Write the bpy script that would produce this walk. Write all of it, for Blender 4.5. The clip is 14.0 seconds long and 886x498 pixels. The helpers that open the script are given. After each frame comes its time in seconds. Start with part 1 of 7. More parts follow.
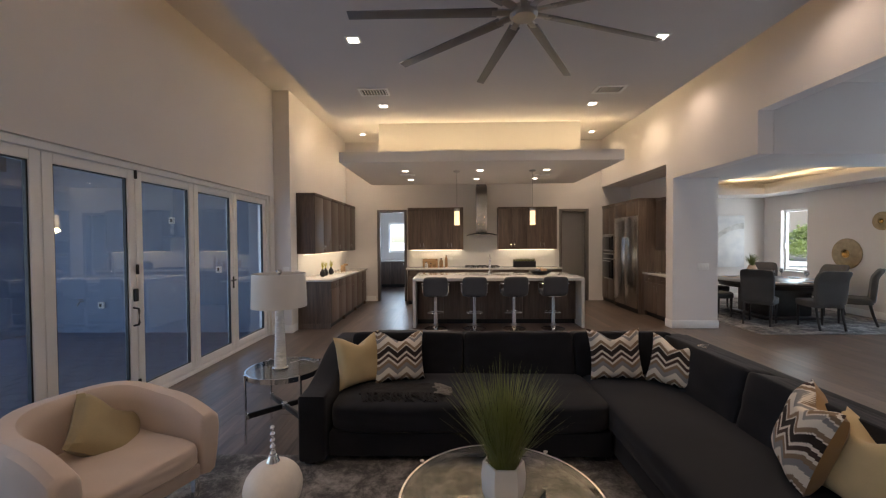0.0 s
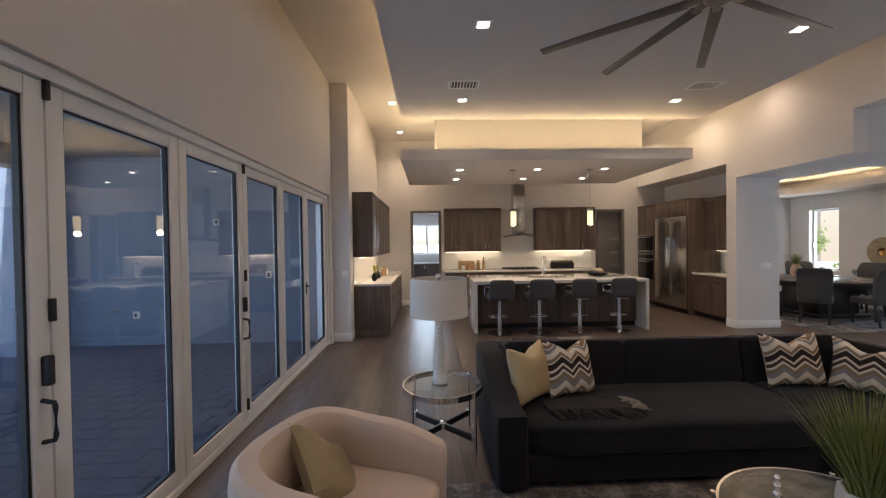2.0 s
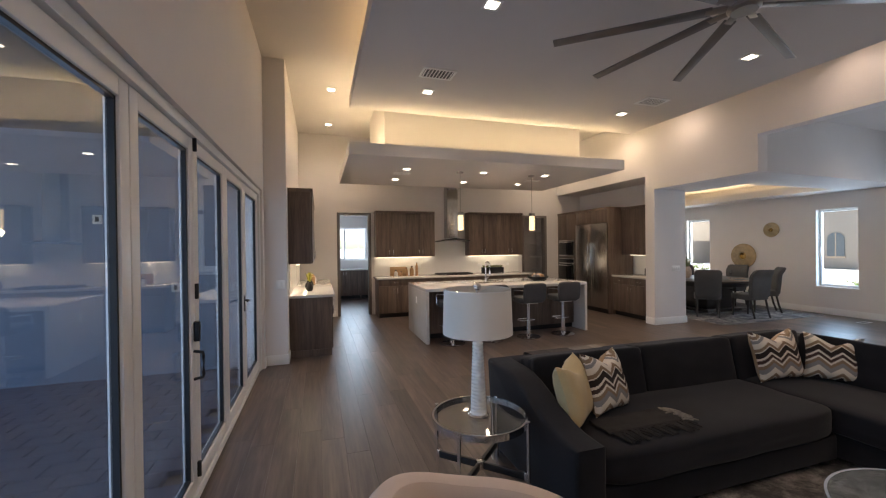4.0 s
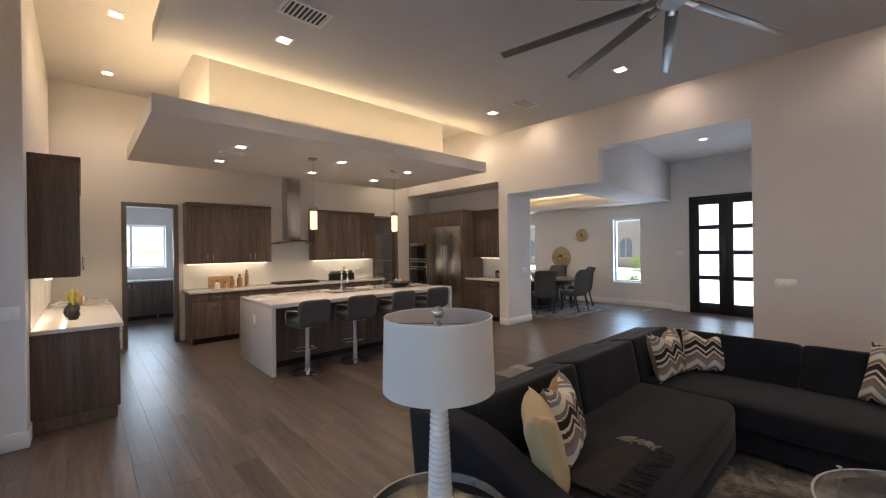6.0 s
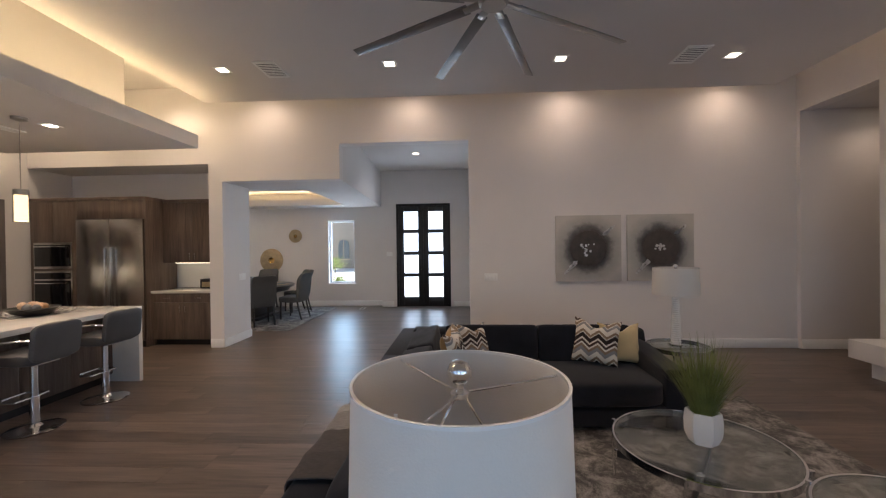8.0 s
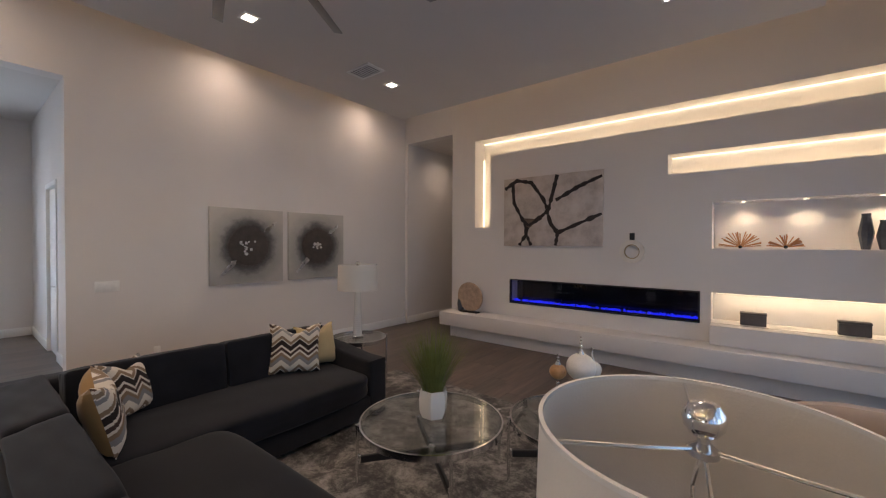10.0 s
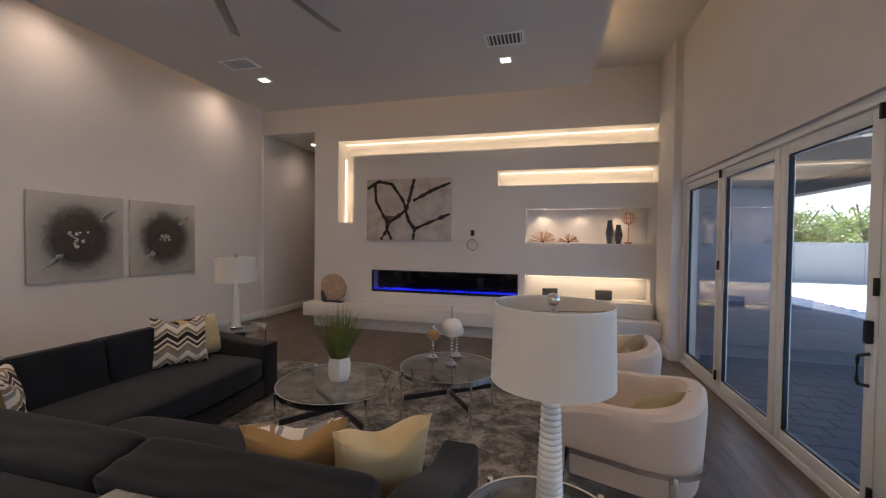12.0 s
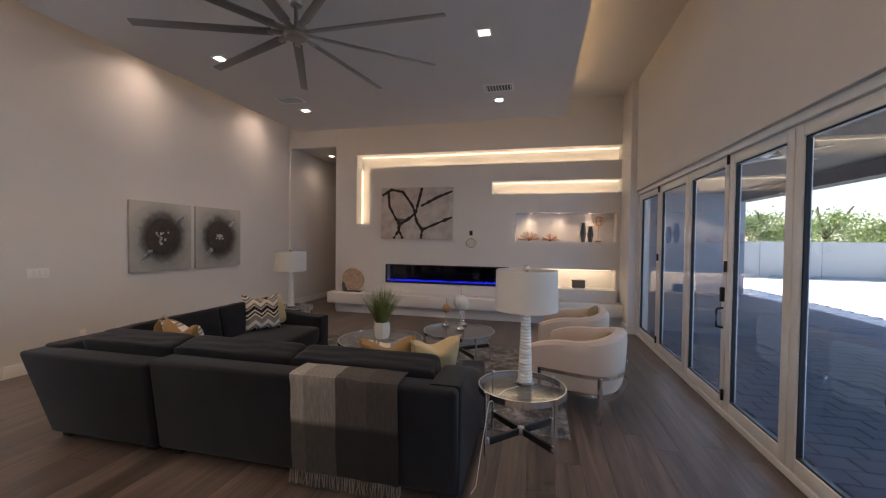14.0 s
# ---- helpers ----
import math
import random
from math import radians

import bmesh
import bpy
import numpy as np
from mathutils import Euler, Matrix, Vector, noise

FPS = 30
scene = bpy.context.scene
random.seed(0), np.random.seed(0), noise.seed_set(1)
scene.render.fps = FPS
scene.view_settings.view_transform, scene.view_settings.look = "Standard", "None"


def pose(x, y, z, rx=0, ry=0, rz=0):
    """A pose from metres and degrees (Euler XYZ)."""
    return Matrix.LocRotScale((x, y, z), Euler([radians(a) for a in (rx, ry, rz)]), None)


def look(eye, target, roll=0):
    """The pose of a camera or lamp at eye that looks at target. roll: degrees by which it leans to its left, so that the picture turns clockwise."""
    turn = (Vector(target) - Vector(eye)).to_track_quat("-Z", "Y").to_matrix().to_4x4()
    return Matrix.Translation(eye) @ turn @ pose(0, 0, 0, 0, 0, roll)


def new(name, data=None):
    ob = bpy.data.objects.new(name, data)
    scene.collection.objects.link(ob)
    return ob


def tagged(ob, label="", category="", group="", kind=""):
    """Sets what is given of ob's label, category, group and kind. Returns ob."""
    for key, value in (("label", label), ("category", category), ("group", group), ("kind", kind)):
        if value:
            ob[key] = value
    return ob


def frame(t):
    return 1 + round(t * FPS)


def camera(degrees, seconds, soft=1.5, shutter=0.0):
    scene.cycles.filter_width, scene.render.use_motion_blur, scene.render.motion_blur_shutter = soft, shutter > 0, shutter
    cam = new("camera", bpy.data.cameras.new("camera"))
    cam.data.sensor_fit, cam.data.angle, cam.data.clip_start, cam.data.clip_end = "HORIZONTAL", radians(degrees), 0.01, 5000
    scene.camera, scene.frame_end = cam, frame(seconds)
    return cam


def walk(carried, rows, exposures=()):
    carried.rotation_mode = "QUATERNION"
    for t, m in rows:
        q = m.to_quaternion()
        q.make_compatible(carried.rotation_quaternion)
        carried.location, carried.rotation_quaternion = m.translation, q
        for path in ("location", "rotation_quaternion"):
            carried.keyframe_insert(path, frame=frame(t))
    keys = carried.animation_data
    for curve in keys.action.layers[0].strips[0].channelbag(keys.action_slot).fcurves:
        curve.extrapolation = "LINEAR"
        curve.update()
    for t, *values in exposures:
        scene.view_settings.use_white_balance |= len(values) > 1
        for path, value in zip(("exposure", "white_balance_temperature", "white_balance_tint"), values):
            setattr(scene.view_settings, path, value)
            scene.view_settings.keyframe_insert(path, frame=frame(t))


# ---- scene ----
cam = camera(96.9, 14.0, soft=1.2)
PATH = [
    (0, (0.528, 0.626, 1.615), (0.487, 2.626, 1.574), -0.40),
    (0.5, (0.181, 0.689, 1.605), (0.166, 2.688, 1.564), -0.40),
    (1, (-0.198, 0.728, 1.611), (-0.197, 2.727, 1.576), -0.70),
    (1.5, (-0.585, 0.814, 1.611), (-0.562, 2.814, 1.577), -0.70),
    (2, (-0.989, 0.937, 1.618), (-0.917, 2.935, 1.587), -0.80),
    (4.5, (-1.930, 1.856, 1.623), (-1.158, 3.701, 1.616), -0.62),
    (5, (-1.944, 2.170, 1.627), (-1.001, 3.934, 1.623), -0.62),
    (5.5, (-1.940, 2.469, 1.622), (-0.802, 4.114, 1.620), -0.71),
    (6, (-1.952, 2.741, 1.619), (-0.597, 4.212, 1.614), -0.70),
    (6.5, (-1.947, 3.033, 1.608), (-0.374, 4.268, 1.604), -0.77),
    (7, (-1.902, 3.331, 1.610), (-0.128, 4.256, 1.602), -0.86),
    (7.5, (-1.838, 3.631, 1.608), (0.087, 4.173, 1.600), -0.65),
    (8, (-1.700, 3.885, 1.615), (0.298, 3.987, 1.601), -0.73),
    (8.5, (-1.532, 4.120, 1.619), (0.431, 3.739, 1.602), -0.61),
    (9, (-1.290, 4.270, 1.595), (0.524, 3.427, 1.582), -0.27),
    (11.5, (-0.865, 5.081, 1.595), (-0.337, 3.153, 1.548), 0.70),
    (12, (-0.894, 5.372, 1.576), (-0.384, 3.438, 1.531), 0.70),
    (12.5, (-0.897, 5.677, 1.558), (-0.401, 3.740, 1.512), 0.70),
    (13, (-0.932, 6.019, 1.553), (-0.447, 4.079, 1.509), 0.60),
    (13.5, (-0.969, 6.375, 1.560), (-0.491, 4.433, 1.515), 0.60),
    (14, (-0.987, 6.720, 1.557), (-0.522, 4.776, 1.511), 0.70),
]
walk(cam, [(t, look(eye, target, roll)) for t, eye, target, roll in PATH],
     exposures=((0, 1.12), (2.0, 1.16), (5.0, 1.22), (9.0, 1.30), (14.0, 1.26)))

# ---- world, sun, lamps, exposure ----
SUN_ELEV, SUN_AZ = 60.0, 279.0          # azimuth of the sun's place, anticlockwise from +x
world = bpy.data.worlds.new("world")
scene.world = world
world.use_nodes = True
wn = world.node_tree
sky = wn.nodes.new("ShaderNodeTexSky")
sky.sky_type = "NISHITA"
sky.sun_disc = False
sky.sun_elevation = radians(SUN_ELEV)
sky.sun_rotation = radians(90 - SUN_AZ)
wn.nodes["Background"].inputs[1].default_value = 0.15
wn.links.new(sky.outputs[0], wn.nodes["Background"].inputs[0])
sun_data = bpy.data.lights.new("sun", "SUN")
sun_data.energy, sun_data.angle, sun_data.color = 5.0, radians(0.5), (1.0, 0.95, 0.87)
sun = new("sun", sun_data)
sx = math.cos(radians(SUN_ELEV)) * math.cos(radians(SUN_AZ))
sy = math.cos(radians(SUN_ELEV)) * math.sin(radians(SUN_AZ))
sun.matrix_world = look((-8 + 20 * sx, 3 + 20 * sy, 20 * math.sin(radians(SUN_ELEV))), (-8, 3, 0))
DIM = 0.38                               # dimmer setting of all house lights

WARM = (1.0, 0.74, 0.41)
SOFTWARM = (1.0, 0.765, 0.60)
KITCHENWARM = (1.0, 0.79, 0.58)
RECESSLED = (1.0, 0.80, 0.56)
NICHEWARM = (1.0, 0.75, 0.47)


def spot(name, eye, target, watts, size=100, blend=0.7, colour=SOFTWARM, radius=0.05):
    d = bpy.data.lights.new(name, "SPOT")
    d.energy, d.spot_size, d.spot_blend, d.color, d.shadow_soft_size = watts * DIM, radians(size), blend, colour, radius
    o = new(name, d)
    o.matrix_world = look(eye, target)
    return o


def area(name, eye, target, watts, w, h, colour=SOFTWARM):
    d = bpy.data.lights.new(name, "AREA")
    d.shape, d.size, d.size_y, d.energy, d.color = "RECTANGLE", w, h, watts * DIM, colour
    o = new(name, d)
    o.matrix_world = look(eye, target)
    return o


FX_OUT = 9.25
HIGH, LOW = 4.27, 3.66                   # upper ceiling, floating ceiling
# downlights in the upper ceiling that graze the east wall
for yy in (-0.05, 2.30, 4.65, 7.00):
    spot("wall_washer", (4.14, yy, HIGH - 0.02), (4.14, yy, 0), 56, 142, 1.0, SOFTWARM, 0.16)
# downlights on the kitchen side of the upper ceiling
for px, py in ((-1.64, 8.42), (-1.64, 10.37), (3.99, 10.37), (3.99, 8.42)):
    spot("kitchen_downlight", (px, py, HIGH - 0.03), (px, py, 0), 70, 140, 1.0, KITCHENWARM, 0.08)
# cove lighting: upward strips on the kitchen canopy and the floating ceiling
area("canopy_cove_front", (1.05, 7.62, 3.22), (1.05, 7.62, 9), 28, 4.7, 0.05, WARM)
area("canopy_cove_west", (-1.1, 9.0, 3.22), (-1.1, 9.0, 9), 16, 0.05, 2.4, WARM)
area("canopy_cove_east", (3.3, 9.0, 3.22), (3.3, 9.0, 9), 16, 0.05, 2.4, WARM)
area("ceiling_cove_south", (1.10, -0.04, 3.86), (1.10, -0.04, 9), 11, 4.8, 0.05, (1.0, 0.66, 0.34))
area("ceiling_cove_west", (-1.25, 3.6, 3.86), (-1.25, 3.6, 9), 16, 0.05, 7.2, (1.0, 0.62, 0.25))
area("ceiling_cove_east", (3.45, 3.6, 3.86), (3.45, 3.6, 9), 9, 0.05, 7.2, (1.0, 0.64, 0.30))
for name, px, py, w, h in (("dining_cove_south", 7.1, 6.99, 2.4, 0.04), ("dining_cove_north", 7.1, 10.7, 2.4, 0.04), ("dining_cove_east", 8.45, 8.8, 0.04, 3.4), ("dining_cove_west", 5.65, 8.8, 0.04, 3.0)):
    area(name, (px, py, 2.90), (px, py, 9), 15, w, h, WARM)
# light under the wall cabinets
area("under_cabinet_west", (0.13, 11.05, 1.375), (0.13, 11.05, 0), 10, 1.3, 0.03, RECESSLED)
area("under_cabinet_east", (2.5, 11.05, 1.375), (2.5, 11.05, 0), 10, 1.35, 0.03, RECESSLED)
area("under_cabinet_side", (-2.15, 9.2, 1.375), (-2.15, 9.2, 0), 10, 0.03, 2.7, RECESSLED)
area("under_cabinet_bar", (5.15, 8.6, 1.375), (5.15, 8.6, 0), 6, 0.03, 0.9, RECESSLED)
# strips hidden in the recesses of the fireplace wall
for name, px, pz, w, h, watts in (("recess_light_top", 0.17, 3.11, 5.25, 0.02, 5.2), ("recess_light_mid", -1.30, 2.50, 2.3, 0.02, 2.5)):
    area(name, (px, -1.34, pz), (px, -1.46, pz + 0.3), watts, w, h, NICHEWARM)
area("recess_light_side", (2.83, -1.34, 2.48), (2.55, -1.46, 2.48), 1.4, 0.02, 1.15, NICHEWARM)
area("recess_light_low", (-1.48, -1.40, 1.0), (-1.48, -1.44, 0), 3, 1.7, 0.02, NICHEWARM)
# daylight behind the frosted entry door and the laundry window
DAY = (0.66, 0.80, 1.0)
area("door_daylight", (FX_OUT, 4.95, 1.40), (0, 4.95, 1.40), 95, 1.6, 2.7, DAY)
area("dining_daylight", (9.30, 7.25, 1.5), (0, 7.25, 1.3), 38, 0.7, 1.7, (0.48, 0.70, 1.0))
area("dining_daylight", (9.30, 10.57, 1.57), (0, 10.57, 1.3), 30, 0.7, 1.5, (0.80, 0.90, 1.0))
area("bifold_daylight", (-2.90, 3.66, 1.25), (0, 3.66, 1.25), 62, 7.4, 2.2, (0.46, 0.66, 1.0))
area("laundry_daylight", (-1.05, 15.32, 1.75), (-1.05, 0, 1.6), 90, 1.5, 1.1, DAY)

# ---- materials ----
MATS = {}


def shade_tree(name):
    m = bpy.data.materials.new(name)
    m.use_nodes = True
    nt = m.node_tree
    return m, nt, nt.nodes["Principled BSDF"]


def node(nt, kind, **inputs):
    n = nt.nodes.new(kind)
    for k, v in inputs.items():
        n.inputs[k].default_value = v
    return n


def coords(nt, scale=(1, 1, 1), use="Object", rot=(0, 0, 0)):
    tc = nt.nodes.new("ShaderNodeTexCoord")
    mp = nt.nodes.new("ShaderNodeMapping")
    mp.inputs["Scale"].default_value = scale
    mp.inputs["Rotation"].default_value = rot
    nt.links.new(tc.outputs[use], mp.inputs["Vector"])
    return mp.outputs["Vector"]


def ramp(nt, fac, stops, constant=False):
    r = nt.nodes.new("ShaderNodeValToRGB")
    if constant:
        r.color_ramp.interpolation = "CONSTANT"
    el = r.color_ramp.elements
    while len(el) < len(stops):
        el.new(0.5)
    for e, (p, c) in zip(el, stops):
        e.position, e.color = p, (*c, 1)
    nt.links.new(fac, r.inputs["Fac"])
    return r.outputs["Color"]


def bump(nt, bsdf, height, strength, distance=0.01):
    b = nt.nodes.new("ShaderNodeBump")
    b.inputs["Strength"].default_value, b.inputs["Distance"].default_value = strength, distance
    nt.links.new(height, b.inputs["Height"])
    nt.links.new(b.outputs["Normal"], bsdf.inputs["Normal"])


def mul(c, k):
    return tuple(min(1, v * k) for v in c)


def surface(name, colour, rough=0.5, metal=0.0, vary=0.12, scale=3.0, fine=60.0, relief=0.1, depth=0.002, sheen=0.0, coat=0.0, spec=0.5, stretch=(1, 1, 1), patchy=0.08):
    """A painted, woven or metal surface with broad and fine variation."""
    m, nt, b = shade_tree(name)
    v = coords(nt, stretch)
    n1 = node(nt, "ShaderNodeTexNoise", Scale=scale, Detail=4.0)
    n2 = node(nt, "ShaderNodeTexNoise", Scale=fine, Detail=3.0)
    nt.links.new(v, n1.inputs["Vector"]), nt.links.new(v, n2.inputs["Vector"])
    mx = nt.nodes.new("ShaderNodeMath")
    mx.operation = "MULTIPLY_ADD"
    mx.inputs[1].default_value = 0.35
    nt.links.new(n2.outputs["Fac"], mx.inputs[0]), nt.links.new(n1.outputs["Fac"], mx.inputs[2])
    col = ramp(nt, mx.outputs[0], [(0.35, mul(colour, 1 - vary)), (1.0, mul(colour, 1 + vary))])
    nt.links.new(col, b.inputs["Base Color"])
    rr = nt.nodes.new("ShaderNodeMapRange")
    rr.inputs["To Min"].default_value, rr.inputs["To Max"].default_value = max(0.02, rough - patchy), min(1, rough + patchy)
    nt.links.new(n1.outputs["Fac"], rr.inputs["Value"]), nt.links.new(rr.outputs[0], b.inputs["Roughness"])
    b.inputs["Metallic"].default_value = metal
    b.inputs["Sheen Weight"].default_value = sheen
    b.inputs["Coat Weight"].default_value = coat
    b.inputs["Specular IOR Level"].default_value = spec
    if relief:
        bump(nt, b, n2.outputs["Fac"], relief, depth)
    MATS[name] = m
    return m


def glow(name, colour, strength):
    m, nt, b = shade_tree(name)
    b.inputs["Base Color"].default_value = (*colour, 1)
    b.inputs["Emission Color"].default_value = (*colour, 1)
    b.inputs["Emission Strength"].default_value = strength
    return m


def wood(name, dark, light, along="z", rough=0.45, scale=1.0, gap=0.25):
    """Straight-grained wood; each piece takes its own tone and grain."""
    m, nt, b = shade_tree(name)
    st = {"x": (0.6, 9, 9), "y": (9, 0.6, 9), "z": (9, 9, 0.6)}[along]
    v = coords(nt, tuple(s * scale for s in st))
    oi = nt.nodes.new("ShaderNodeObjectInfo")
    off = nt.nodes.new("ShaderNodeVectorMath")
    off.operation = "MULTIPLY_ADD"
    off.inputs[1].default_value = (37, 23, 41)
    nt.links.new(oi.outputs["Random"], off.inputs[0]), nt.links.new(v, off.inputs[2])
    n1 = node(nt, "ShaderNodeTexNoise", Scale=1.2, Detail=6.0, Roughness=0.65, Distortion=0.6)
    n2 = node(nt, "ShaderNodeTexNoise", Scale=7.0, Detail=4.0)
    nt.links.new(off.outputs[0], n1.inputs["Vector"]), nt.links.new(off.outputs[0], n2.inputs["Vector"])
    mm = nt.nodes.new("ShaderNodeMath")
    mm.operation = "MULTIPLY_ADD"
    mm.inputs[1].default_value = 0.4
    nt.links.new(n2.outputs["Fac"], mm.inputs[0]), nt.links.new(n1.outputs["Fac"], mm.inputs[2])
    col = ramp(nt, mm.outputs[0], [(0.42, dark), (0.7, tuple((a + c) / 2 for a, c in zip(dark, light))), (0.95, light)])
    hs = nt.nodes.new("ShaderNodeHueSaturation")
    mr = nt.nodes.new("ShaderNodeMapRange")
    mr.inputs["To Min"].default_value, mr.inputs["To Max"].default_value = 1 - gap, 1 + gap
    nt.links.new(oi.outputs["Random"], mr.inputs["Value"]), nt.links.new(mr.outputs[0], hs.inputs["Value"])
    nt.links.new(col, hs.inputs["Color"]), nt.links.new(hs.outputs[0], b.inputs["Base Color"])
    rr = nt.nodes.new("ShaderNodeMapRange")
    rr.inputs["To Min"].default_value, rr.inputs["To Max"].default_value = rough - 0.1, rough + 0.12
    nt.links.new(n1.outputs["Fac"], rr.inputs["Value"]), nt.links.new(rr.outputs[0], b.inputs["Roughness"])
    bump(nt, b, mm.outputs[0], 0.25, 0.0015)
    return m


def clear_glass(name, tint=(1, 1, 1), mirror=0.06):
    """Thin clear pane: lets light straight through with a mirror sheen."""
    m = bpy.data.materials.new(name)
    m.use_nodes = True
    nt = m.node_tree
    nt.nodes.clear()
    out = nt.nodes.new("ShaderNodeOutputMaterial")
    tr = nt.nodes.new("ShaderNodeBsdfTransparent")
    tr.inputs[0].default_value = (*tint, 1)
    gl = nt.nodes.new("ShaderNodeBsdfGlossy")
    gl.inputs["Roughness"].default_value = 0.01
    fr = nt.nodes.new("ShaderNodeLayerWeight")
    fr.inputs["Blend"].default_value = 0.5
    pw = nt.nodes.new("ShaderNodeMath")
    pw.operation = "POWER"
    pw.inputs[1].default_value = 5.0
    nt.links.new(fr.outputs["Facing"], pw.inputs[0])
    mr = nt.nodes.new("ShaderNodeMath")
    mr.operation = "MULTIPLY_ADD"
    mr.inputs[1].default_value, mr.inputs[2].default_value = 0.6, mirror
    mr.use_clamp = True
    nt.links.new(pw.outputs[0], mr.inputs[0])
    mix = nt.nodes.new("ShaderNodeMixShader")
    nt.links.new(mr.outputs[0], mix.inputs[0]), nt.links.new(tr.outputs[0], mix.inputs[1]), nt.links.new(gl.outputs[0], mix.inputs[2])
    nt.links.new(mix.outputs[0], out.inputs[0])
    return m


PAINT = surface("wall_paint", (0.755, 0.72, 0.70), 0.75, vary=0.03, scale=1.5, fine=160, relief=0.12, depth=0.001)
CEILPAINT = surface("ceiling_paint", (0.70, 0.665, 0.64), 0.85, vary=0.03, scale=1.2, fine=140, relief=0.12, depth=0.001)
TRIM = surface("trim_paint", (0.86, 0.85, 0.83), 0.4, vary=0.03, scale=3, fine=40, relief=0.03)
FRAMEWHITE = surface("door_frame_paint", (0.78, 0.78, 0.78), 0.35, vary=0.03, scale=4, fine=40, relief=0.02)
CABWOOD = wood("cabinet_wood", (0.060, 0.042, 0.033), (0.20, 0.145, 0.115), "z", 0.4, 1.0, 0.12)
FLOORWOOD = wood("floor_wood", (0.034, 0.025, 0.021), (0.185, 0.137, 0.112), "y", 0.35, 0.75, 0.22)
QUARTZ = surface("white_quartz", (0.68, 0.655, 0.625), 0.10, vary=0.06, scale=6, fine=90, relief=0.0)
TILE = surface("backsplash_glass", (0.85, 0.83, 0.79), 0.12, vary=0.02, scale=4, fine=50, relief=0.0)
STEEL = surface("brushed_steel", (0.56, 0.545, 0.53), 0.26, 1.0, vary=0.04, scale=1.5, fine=30, relief=0.0, stretch=(1, 1, 40), patchy=0.02)
CHROME = surface("chrome", (0.86, 0.86, 0.87), 0.11, 1.0, vary=0.03, scale=5, fine=30, relief=0.0)
NICKEL = surface("satin_nickel", (0.42, 0.40, 0.38), 0.32, 1.0, vary=0.08, scale=8, fine=60, relief=0.02)
BLACKMETAL = surface("black_metal", (0.02, 0.02, 0.022), 0.4, 0.3, vary=0.15, scale=8, fine=60, relief=0.03)
BLACKGLASS = surface("black_glass", (0.008, 0.008, 0.010), 0.06, vary=0.1, scale=3, fine=20, relief=0.0)
VELVET = surface("charcoal_velvet", (0.0122, 0.0127, 0.0165), 0.88, vary=0.45, scale=4.0, fine=150, relief=0.35, sheen=0.10, spec=0.2)
CREAM = surface("cream_velvet", (0.57, 0.46, 0.385), 0.85, vary=0.08, scale=3, fine=200, relief=0.2, sheen=0.25)
MUSTARD = surface("mustard_velvet", (0.30, 0.175, 0.062), 0.8, vary=0.15, scale=6, fine=160, relief=0.2, sheen=0.3)
PALEGOLD = surface("pale_gold_fabric", (0.50, 0.39, 0.21), 0.75, vary=0.1, scale=7, fine=200, relief=0.2, sheen=0.2)
OLIVEGOLD = surface("olive_gold_velvet", (0.30, 0.235, 0.125), 0.8, vary=0.15, scale=6, fine=180, relief=0.2, sheen=0.2)
SHADE = surface("lamp_linen", (0.68, 0.645, 0.60), 0.9, vary=0.05, scale=4, fine=220, relief=0.25)
CERAMIC = surface("white_ceramic", (0.78, 0.76, 0.73), 0.25, vary=0.04, scale=6, fine=60, relief=0.04, coat=0.3)
GREYLEATHER = surface("grey_leather", (0.07, 0.07, 0.075), 0.5, vary=0.12, scale=5, fine=150, relief=0.2)
GREYFABRIC = surface("grey_fabric", (0.085, 0.082, 0.08), 0.85, vary=0.15, scale=6, fine=220, relief=0.25)
ESPRESSO = wood("espresso_wood", (0.008, 0.006, 0.005), (0.03, 0.022, 0.018), "x", 0.3, 1.0, 0.1)
DOORBLACK = surface("black_door_paint", (0.012, 0.011, 0.011), 0.35, vary=0.15, scale=4, fine=50, relief=0.04)
GOLDLEAF = surface("aged_gold", (0.40, 0.31, 0.19), 0.45, 0.6, vary=0.3, scale=12, fine=70, relief=0.3)
STONE = surface("travertine", (0.50, 0.36, 0.26), 0.7, vary=0.3, scale=14, fine=70, relief=0.5, depth=0.004)
MARBLE = surface("white_stone", (0.74, 0.70, 0.65), 0.3, vary=0.14, scale=9, fine=60, relief=0.05)
AMBERSTONE = surface("amber_stone", (0.42, 0.24, 0.12), 0.3, vary=0.4, scale=16, fine=60, relief=0.05)
SLATE = surface("grey_glaze", (0.10, 0.11, 0.13), 0.35, vary=0.3, scale=10, fine=60, relief=0.1)
# Skylight's blue is put into the base colour of this grey stucco.
SKYLIT_STUCCO = surface("skylit_stucco", (0.25, 0.31, 0.43), 0.9, vary=0.06, scale=2, fine=90, relief=0.5, depth=0.004)
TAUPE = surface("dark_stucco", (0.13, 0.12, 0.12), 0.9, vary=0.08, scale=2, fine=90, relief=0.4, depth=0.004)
BLOCKWALL = surface("block_wall", (0.52, 0.52, 0.53), 0.9, vary=0.08, scale=1, fine=40, relief=0.4, depth=0.004)
GRAVEL = surface("pale_gravel", (0.70, 0.68, 0.64), 0.95, vary=0.25, scale=0.6, fine=25, relief=0.6, depth=0.02)
# Blue sheen of the shaded sky light is painted into the grey pavers.
SKYLIT_PAVER = surface("paver", (0.085, 0.115, 0.185), 0.8, vary=0.22, scale=5, fine=70, relief=0.4, depth=0.003)
LEAF = surface("leaf", (0.17, 0.21, 0.09), 0.6, vary=0.35, scale=2, fine=20, relief=0.0)
lnt = LEAF.node_tree                      # light also passes through the leaves
